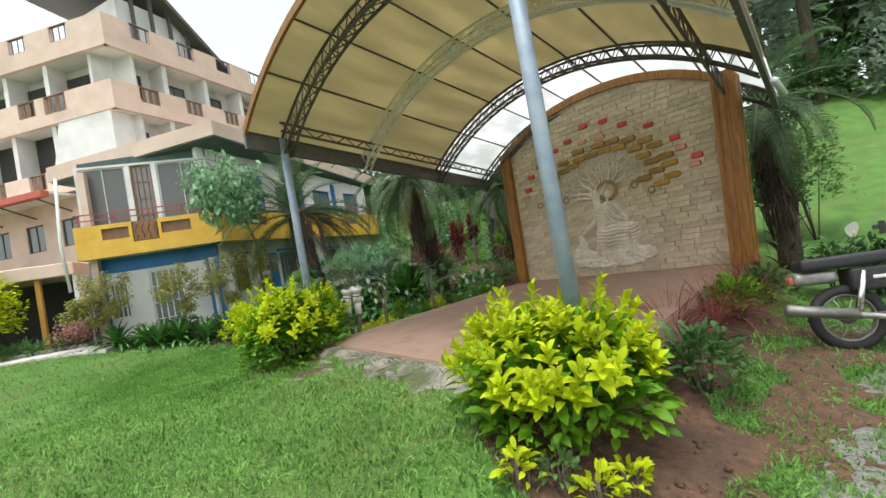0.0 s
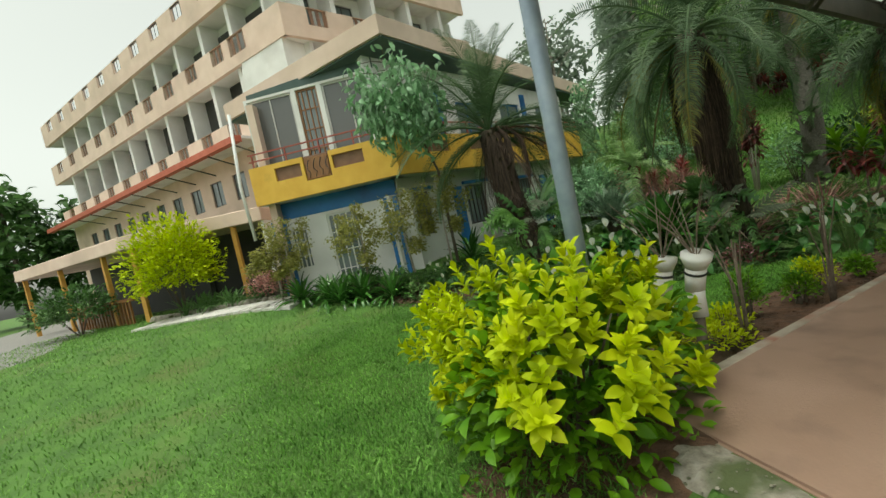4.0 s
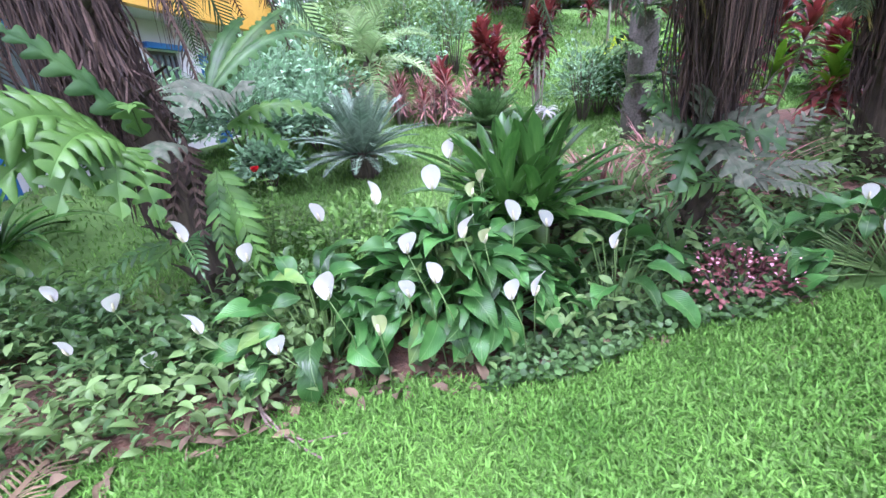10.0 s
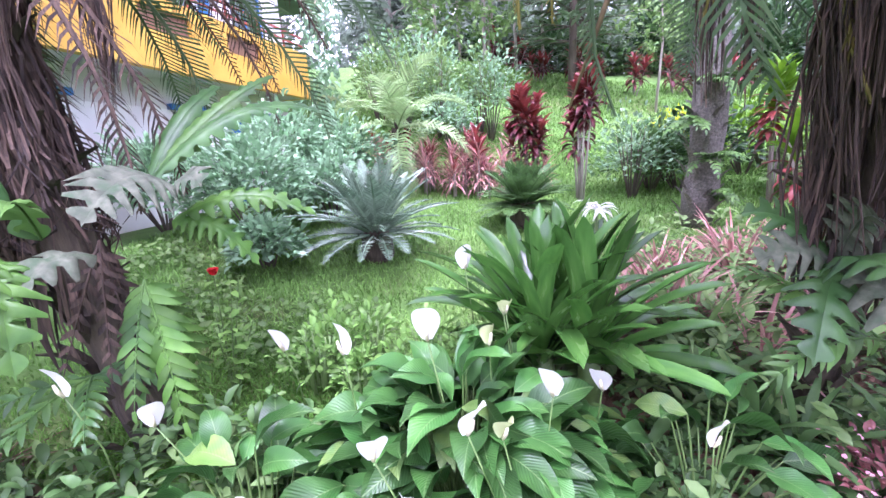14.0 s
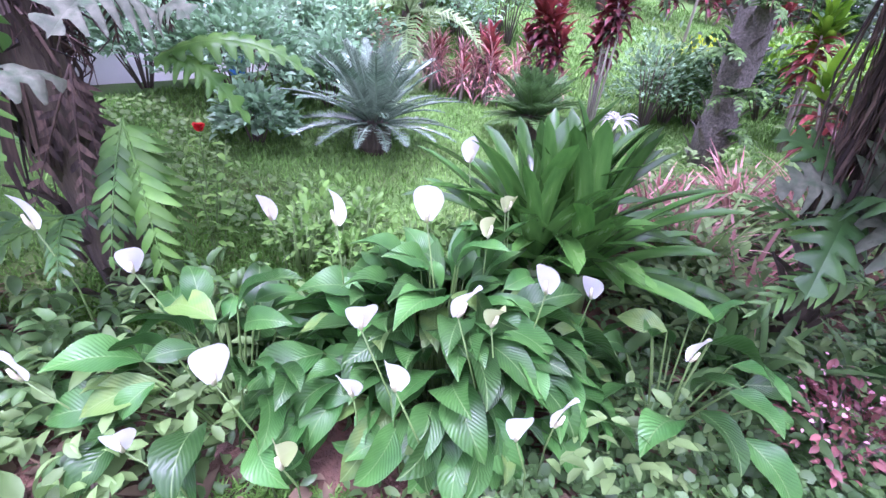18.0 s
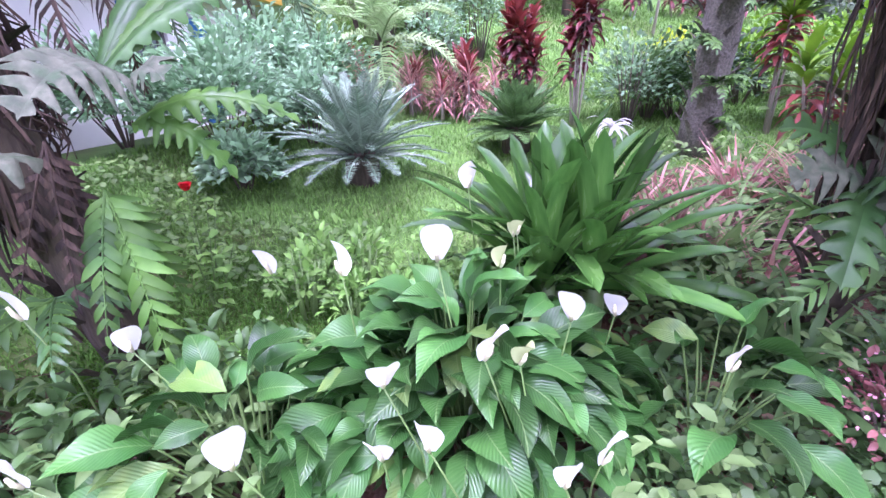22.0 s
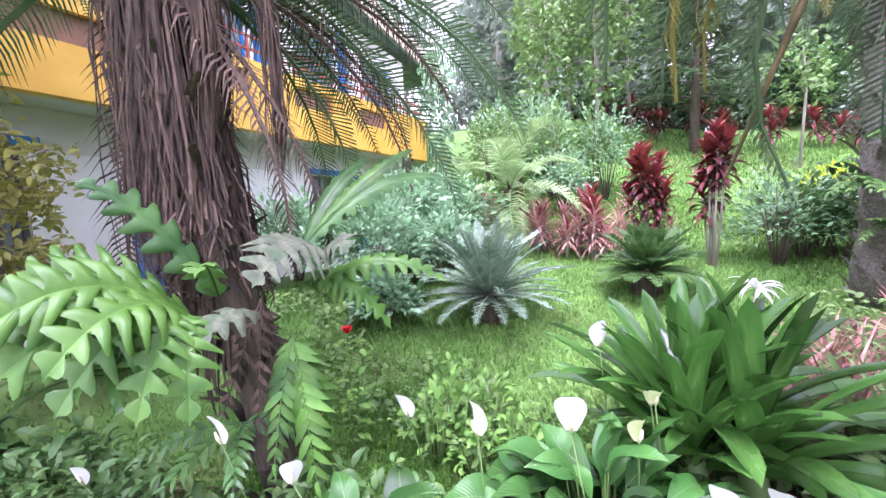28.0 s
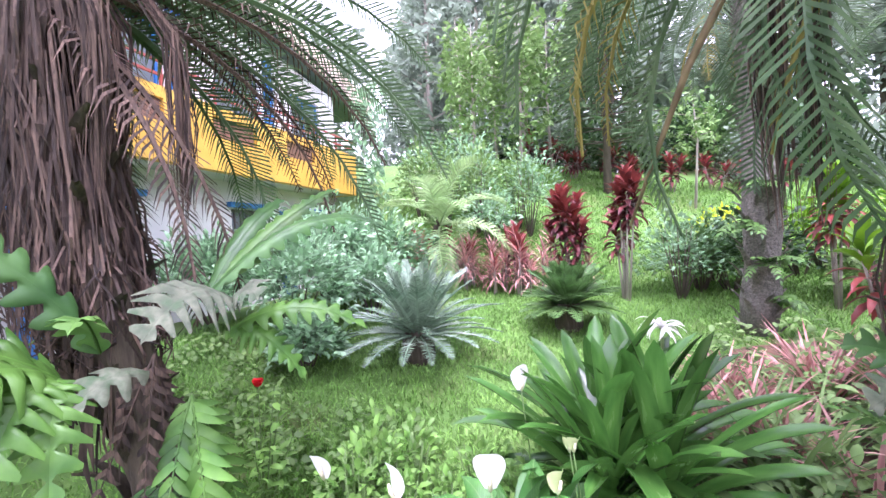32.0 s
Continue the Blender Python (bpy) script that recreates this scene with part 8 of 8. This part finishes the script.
# stone edging of the border and a pale stone path to the house
pr = random.Random(2)
for i in range(24):
    x, y = -12.6 + i * 0.125 + pr.uniform(-.04, .04), -4.0 + i * 0.13
    s = pr.uniform(0.1, 0.18)
    tagged(link("edging_stone", mesh_of("edging_stone", *lathe([(s * 0.5, -0.05), (s, 0.02), (s * 0.8, 0.12), (s * 0.3, 0.16)], 7), M["rubble"]), None, "", pose(x, y, gh(x, y), pr.uniform(-9, 9), pr.uniform(-9, 9), pr.uniform(0, 360))), "rough grey edging stone of the border", "stone", "edging stones")
pm, pl = frame_on((-11.6, -4.0), (-8.9, -0.75))
walk_path = thing("garden_path", "pale stone-paved path across the lawn", "path", kind="structure")
x = 0.0
while x < pl:
    w = pr.uniform(0.22, 0.4)
    y = -0.55
    while y < 0.5:
        d = pr.uniform(0.2, 0.36)
        q = pm @ Vector((x + w / 2, y + d / 2, 0))
        part("slab", boxed(x + 0.01, x + w - 0.01, y + 0.01, min(y + d, 0.6) - 0.01, gh(q.x, q.y) - 0.08, gh(q.x, q.y) + 0.05 + pr.uniform(0, .012), pm, 0.01), M["path_white"], walk_path)
        y += d
    x += w


# ---- the mural: stones, relief and rings ----
br = random.Random(4)
CH_ = 0.09
STONE = {}


def stone_mesh(w, mat):
    """One split stone with a chipped face; shared by all of its width."""
    k = (round(w, 2), mat)
    if k not in STONE:
        bm = bmesh.new()
        box(bm, -w / 2 + 0.003, w / 2 - 0.003, -0.011, 0.012, -CH_ / 2 + 0.002, CH_ / 2 - 0.002, None, 0.0035)
        r = random.Random(len(STONE))
        for v in bm.verts:
            if v.co.y < -0.006:
                v.co.y += r.uniform(-0.004, 0.004)
            v.co.z += r.uniform(-0.003, 0.003)
            v.co.x += r.uniform(-0.004, 0.004)
        me = bpy.data.meshes.new("stone")
        bm.to_mesh(me)
        bm.free()
        me.materials.append(M[mat])
        STONE[k] = me
    return STONE[k]


RED = ((0.6, 2.6), (0.72, 2.84), (0.99, 3.0), (1.39, 3.21), (1.7, 3.3), (2.08, 3.48), (2.47, 3.44), (2.8, 3.27), (3.23, 3.1), (3.6, 2.77), (3.87, 2.4))
PINK = ((0.52, 2.45), (1.25, 3.0), (2.0, 3.2), (2.37, 3.17), (3.66, 2.59), (3.82, 2.28))
# ochre stones, left to right along the two rows of the arch
GOLD = ((1.23, 2.32), (1.06, 2.4), (1.14, 2.58), (1.27, 2.68), (1.5, 2.76), (1.53, 2.92), (1.72, 2.81), (1.88, 3.05), (1.88, 2.9), (2.14, 2.91), (2.3, 3.05), (2.4, 2.91), (2.57, 3.04), (2.67, 2.89), (2.85, 2.98), (2.94, 2.79), (3.13, 2.88), (3.27, 2.75), (3.06, 2.63), (3.18, 2.5), (3.4, 2.53), (3.45, 2.39), (3.23, 2.33), (3.46, 2.19), (3.0, 2.25), (3.27, 2.11))


row = 0
far_stones = []
z = 0.66 + CH_ / 2
while z < 4.05:
    x = WX0 + 0.01
    widths = []
    while x < WX1 - 0.02:
        w = br.choice((0.24, 0.3, 0.3, 0.36, 0.42))
        if not widths and row % 2:
            w = 0.16
        w = min(w, WX1 - 0.01 - x)
        if WX1 - 0.01 - (x + w) < 0.1:
            w = WX1 - 0.01 - x
        widths.append(w)
        cx = x + w / 2
        top = min(wall_top(x), wall_top(x + w))
        if z + CH_ / 2 < top + 0.05 and w > 0.05:
            sp_ = pose(cx, 0.006 + br.uniform(-0.006, 0.004), z)
            if z > 2.9 or z < 0.9:
                me = stone_mesh(round(w, 2), "stone")
                far_stones.append((np.array([tuple(sp_ @ v.co) for v in me.vertices]), [tuple(p.vertices) for p in me.polygons]))
            else:
                link("stone", stone_mesh(round(w, 2), "stone"), mural, "", sp_)
        x += w
    z += CH_
    row += 1

link("stone_field", mesh_of("stone_field", *join_vf(far_stones), M["stone_far"]), mural)["kind"] = "stuff"

# painted stones: an arc of small red ones round an arc of ochre ones, proud of the wall
def chip(x, z, w, h, mat, name, seed):
    r = random.Random(seed)
    bm = bmesh.new()
    n_ = 20
    rim, top = [], []
    for i in range(n_):
        a = 6.28319 * i / n_
        c, s = math.cos(a), math.sin(a)
        k = (abs(c) ** 9 + abs(s) ** 9) ** (-1 / 9) * r.uniform(0.93, 1.04)
        rim.append(bm.verts.new((w / 2 * c * k, 0.0, h / 2 * s * k)))
        top.append(bm.verts.new((w / 2 * c * k * 0.93, -0.036 + r.uniform(-.006, .006), h / 2 * s * k * 0.86)))
    bm.faces.new(top)
    for i in range(n_):
        bm.faces.new((rim[i], rim[(i + 1) % n_], top[(i + 1) % n_], top[i]))
    bmesh.ops.recalc_face_normals(bm, faces=bm.faces)
    part(name, bm, M[mat], mural, "", pose(x, 0.0, z))


for k, (x, z) in enumerate(RED):
    chip(x, z, 0.17, 0.09, "red_stone", "red_stone", k)
for k, (x, z) in enumerate(PINK):
    chip(x, z, 0.18, 0.085, "pink_stone", "pink_stone", 40 + k)
for k, (x, z) in enumerate(GOLD):
    chip(x, z, 0.27, 0.105, "gold_stone", "ochre_stone", 80 + k)

# relief: a spreading bare tree behind a seated robed figure on rocks, all plain cement
rel = []
tr_ = random.Random(12)


def limb(p, d, ln, r, depth):
    bend = tr_.uniform(-0.12, 0.12)
    e = (p[0] + d[0] * ln, p[1] + d[1] * ln)
    mid = ((p[0] + e[0]) / 2 - d[1] * ln * bend, (p[1] + e[1]) / 2 + d[0] * ln * bend)
    rel.append(tube([(p[0], -0.018, p[1]), (mid[0], -0.022, mid[1]), (e[0], -0.018, e[1])], [r, r * 0.85, r * 0.7], 6, False))
    if depth:
        for k in range(2):
            a = math.atan2(d[1], d[0]) + (0.42 if k else -0.42) * tr_.uniform(0.5, 1.4)
            limb(e, (math.cos(a), math.sin(a)), ln * tr_.uniform(0.62, 0.86), r * 0.68, depth - 1)


for k in range(4):
    rel.append(tube([(2.05 + 0.03 * k, -0.015, 1.35), (2.03 + 0.035 * k, -0.02, 1.65), (2.05 + 0.03 * k, -0.022, 1.9), (2.03 + 0.035 * k, -0.022, 2.1), (2.0 + 0.11 * k, -0.02, 2.24 + 0.03 * k)], [0.035, 0.032, 0.032, 0.03, 0.028], 7))
for p, way, ln in (((2.04, 2.1), 168, 0.27), ((2.03, 2.13), 155, 0.27), ((2.06, 2.2), 138, 0.25), ((2.12, 2.28), 120, 0.2), ((2.2, 2.36), 103, 0.155), ((2.28, 2.38), 88, 0.15), ((2.38, 2.38), 70, 0.155), ((2.46, 2.34), 50, 0.185), ((2.49, 2.28), 25, 0.2), ((2.1, 2.22), 147, 0.2), ((2.42, 2.36), 60, 0.16)):
    a = math.radians(way)
    limb(p, (math.cos(a), math.sin(a)), ln, 0.024, 5)
tree_relief = link("tree_relief", mesh_of("tree_relief", *join_vf(rel), M["relief"], True), mural, "pale cement tree with bare branches")


# the figure is one moulded sheet: its height over the wall is the highest of the rounded forms there
FORMS = ((2.3, 1.86, 2.27, 1.55, 0.165, 0.15, 0.085), (2.32, 2.12, 2.33, 2.15, 0.07, 0.075, 0.085), (2.3, 2.02, 2.29, 1.94, 0.045, 0.07, 0.06), (2.17, 1.92, 2.03, 1.69, 0.07, 0.055, 0.07), (2.03, 1.69, 1.85, 1.58, 0.055, 0.045, 0.06), (1.85, 1.58, 1.68, 1.49, 0.045, 0.03, 0.045),
         (2.44, 1.9, 2.56, 1.64, 0.075, 0.06, 0.075), (2.56, 1.64, 2.4, 1.7, 0.055, 0.045, 0.095), (2.4, 1.7, 2.32, 1.82, 0.045, 0.03, 0.1), (2.28, 1.5, 2.08, 1.45, 0.13, 0.12, 0.11), (2.08, 1.45, 1.99, 1.08, 0.115, 0.09, 0.11), (2.32, 1.48, 2.7, 1.47, 0.12, 0.09, 0.1), (2.72, 1.46, 2.62, 1.02, 0.09, 0.08, 0.09),
         (2.3, 1.42, 2.36, 1.02, 0.24, 0.26, 0.06), (1.62, 1.42, 1.66, 1.25, 0.05, 0.09, 0.05))
ROCK_X = (1.4, 1.5, 1.63, 1.75, 1.87, 2.1, 2.5, 2.72, 2.9, 3.0, 3.06)
ROCK_TOP = (1.12, 1.25, 1.3, 1.2, 1.13, 1.13, 1.13, 1.15, 1.13, 1.02, 0.93)
ROCK_LOW = (0.95, 0.86, 0.82, 0.79, 0.77, 0.76, 0.76, 0.8, 0.86, 0.9, 0.92)


def moulded(x, z):
    h = -0.02
    wob = 0.02 * noise.noise((x * 9, z * 9, 4))
    for x0, z0, x1, z1, r0, r1, deep in FORMS:
        dx, dz = x1 - x0, z1 - z0
        t = min(1.0, max(0.0, ((x - x0) * dx + (z - z0) * dz) / (dx * dx + dz * dz)))
        d = math.hypot(x - x0 - dx * t, z - z0 - dz * t) + wob
        k = d / (r0 + (r1 - r0) * t)
        if k < 1:
            h = max(h, deep * math.sqrt(1 - k * k))
    if h > 0.02 and z < 1.62:
        # cloth: folds sag between the knees, then fall straight
        sag = z - 0.75 * (x - 2.4) ** 2 + 0.25 * abs(x - 2.4)
        f = gate(1.05, 1.25, z)
        h += 0.015 * (f * math.sin(sag * 95 + 3 * noise.noise((x * 5, z * 5, 1))) + (1 - f) * math.sin(x * 80 + 2 * z))
    elif h > 0.03 and z < 1.95:
        h += 0.009 * math.sin((z * 0.8 + x) * 85 + 2 * noise.noise((x * 6, z * 6, 2)))
    lo, hi = np.interp(x, ROCK_X, ROCK_LOW), np.interp(x, ROCK_X, ROCK_TOP)
    e = min(z - lo, hi - z) + 0.05 * noise.noise((x * 11, z * 11, 8))
    if 1.4 < x < 3.06 and e > 0:
        h = max(h, min(0.05, e * 1.2) + 0.035 * abs(noise.noise((x * 8, z * 8, 5))) + 0.02 * noise.noise((x * 22, z * 22, 6)))
    return h


NX, NZ, STEP = 142, 134, 0.012
hs = [[moulded(1.38 + STEP * i, 0.7 + STEP * j) for j in range(NZ)] for i in range(NX)]
V = [(1.38 + STEP * i, 0.02 - max(0.0, hs[i][j] + 0.012), 0.7 + STEP * j) for i in range(NX) for j in range(NZ)]
F = [(i * NZ + j, (i + 1) * NZ + j, (i + 1) * NZ + j + 1, i * NZ + j + 1) for i in range(NX - 1) for j in range(NZ - 1) if max(hs[i][j], hs[i + 1][j], hs[i][j + 1], hs[i + 1][j + 1]) > 0]
link("figure_relief", mesh_of("figure_relief", np.array(V), F, M["relief"], True), mural, "plain cement relief of a seated robed figure on rocks")
link("halo", mesh_of("halo", *ring(0.165, 0.012, 28, 0.035), M["bronze"], True), mural, "bronze-coloured disc rim", pose(2.33, -0.035, 2.19))
for (x, z) in ((0.84, 2.22), (1.07, 2.08), (1.46, 2.19), (2.83, 2.18), (3.1, 2.03)):
    link("ring", mesh_of("ring", *ring(0.055, 0.012, 20, 0.012), M["bronze"], True), mural, "small bronze-coloured ring", pose(x, -0.03, z))


# ---- grass ----
def grass(name, n, place, L, W, seed, label, mat="grass"):
    """Grass blades: bent tapering strips scattered over a stretch of ground."""
    r = random.Random(seed)
    t = (np.array([(0, W * 0.4, 0), (0, -W * 0.4, 0), (L * 0.55, W * 0.5, 0.02 * L), (L * 0.55, -W * 0.5, 0.02 * L), (L * 0.96, 0, -0.22 * L)]), np.array([(0, 1, 2), (1, 3, 2), (2, 3, 4)]))
    spots = []
    while len(spots) < n:
        x, y = place(r)
        if x is None:
            continue
        spots.append(((x, y, gh(x, y) - 0.004), turned(r.uniform(-.5, .5), -r.uniform(0.35, 1.4), r.uniform(0, 6.28)), r.uniform(0.55, 1.2)))
    V, F = scatter(t, spots)
    return tagged(link(name, mesh_of(name, V, F, M[mat])), label, "grass", kind="stuff")


def bare(x, y):
    return (-0.05 < x < 4.1 and -0.08 < y < 5.7) or (x < 0 and bed(x, y) > 0.05 and hole(x, y) < 0 and bed(x, y) < 3.2 and x > -9) or (-0.86 - 0.04 * (2.8 - y) < x < 0 and 0.45 < y < 5.2) or \
        (0.54 - math.hypot((x - 4.1) * 0.9, (y + 0.75) * 0.62) + 0.18 * noise.noise((x * 2, y * 2, 2)) > 0) or (math.hypot((x - 0.78) * 0.9, (y + 0.72) * 1.1) - 0.2 * noise.noise((x * 4, y * 4, 24)) < 0.2) or (4.0 < x < 4.5 and 0.3 < y < 6.4) or (0.15 < x < 3.4 and -0.30 - 0.5 * noise.noise((x * 1.7, y * 1.7, 6)) < y + 0.22 * x and y < 0.05)


def near(r):
    x, y = r.uniform(-7.5, 0.6), r.uniform(-2.6, 4.6)
    thin = gate(-7.5, -5.0, x) * gate(-2.6, -0.6, y)
    return (None, None) if bare(x, y) or r.random() > thin else (x, y)


def nearest(r):
    x, y = r.uniform(-5.6, -0.8), r.uniform(0.6, 4.6)
    return (None, None) if bare(x, y) else (x, y)


def wide(r):
    x, y = r.uniform(-16, 6.5), r.uniform(-8, 4.5)
    return (None, None) if bare(x, y) or (x > 5.4 and r.random() < 0.8) else (x, y)


def front(r):
    x, y = r.uniform(-3.5, 5.5), r.uniform(-4.2, 0.2)
    thin = gate(-3.5, -0.5, x) * gate(-4.2, -2.6, y)
    return (None, None) if bare(x, y) or r.random() > thin else (x, y)


def beside(r):
    x, y = r.uniform(4.4, 6.4), r.uniform(-1.6, 4.5)
    return (None, None) if bare(x, y) or noise.noise((x * 1.9, y * 1.9, 33)) > -0.02 or r.random() > gate(6.4, 5.4, x) else (x, y)


def clearing(r):
    x, y = r.uniform(-8, 0.5), r.uniform(4.2, 12)
    return (x, y) if hole(x, y) > 0 or bed(x, y) > 3.2 else (None, None)


def slope(r):
    x, y = r.uniform(-9.5, 3.0), r.uniform(9.5, 17.5)
    return x, y


grass("grass_slope", 60000, slope, 0.12, 0.016, 6, "pale grass on the slope below the woods", "grass_worn_lit")
grass("grass_lawn", 120000, near, 0.06, 0.007, 1, "short bright green lawn grass")
grass("grass_bed_edge", 70000, nearest, 0.072, 0.0085, 2, "coarse lawn grass at the flower bed")
grass("grass_front", 60000, front, 0.05, 0.007, 3, "short patchy pale grass beside the drive", "grass_worn_lit")
grass("grass_beside", 16000, beside, 0.055, 0.007, 7, "short grass between the soil and the gravel", "grass_worn_lit")
grass("grass_wide", 90000, wide, 0.07, 0.012, 4, "lawn grass running towards the house", "grass_worn_lit")
# Paler blades here put the clearing's brighter light into the grass colour.
grass("grass_clearing", 110000, clearing, 0.085, 0.008, 5, "grass round the cycads", "grass_worn_lit")
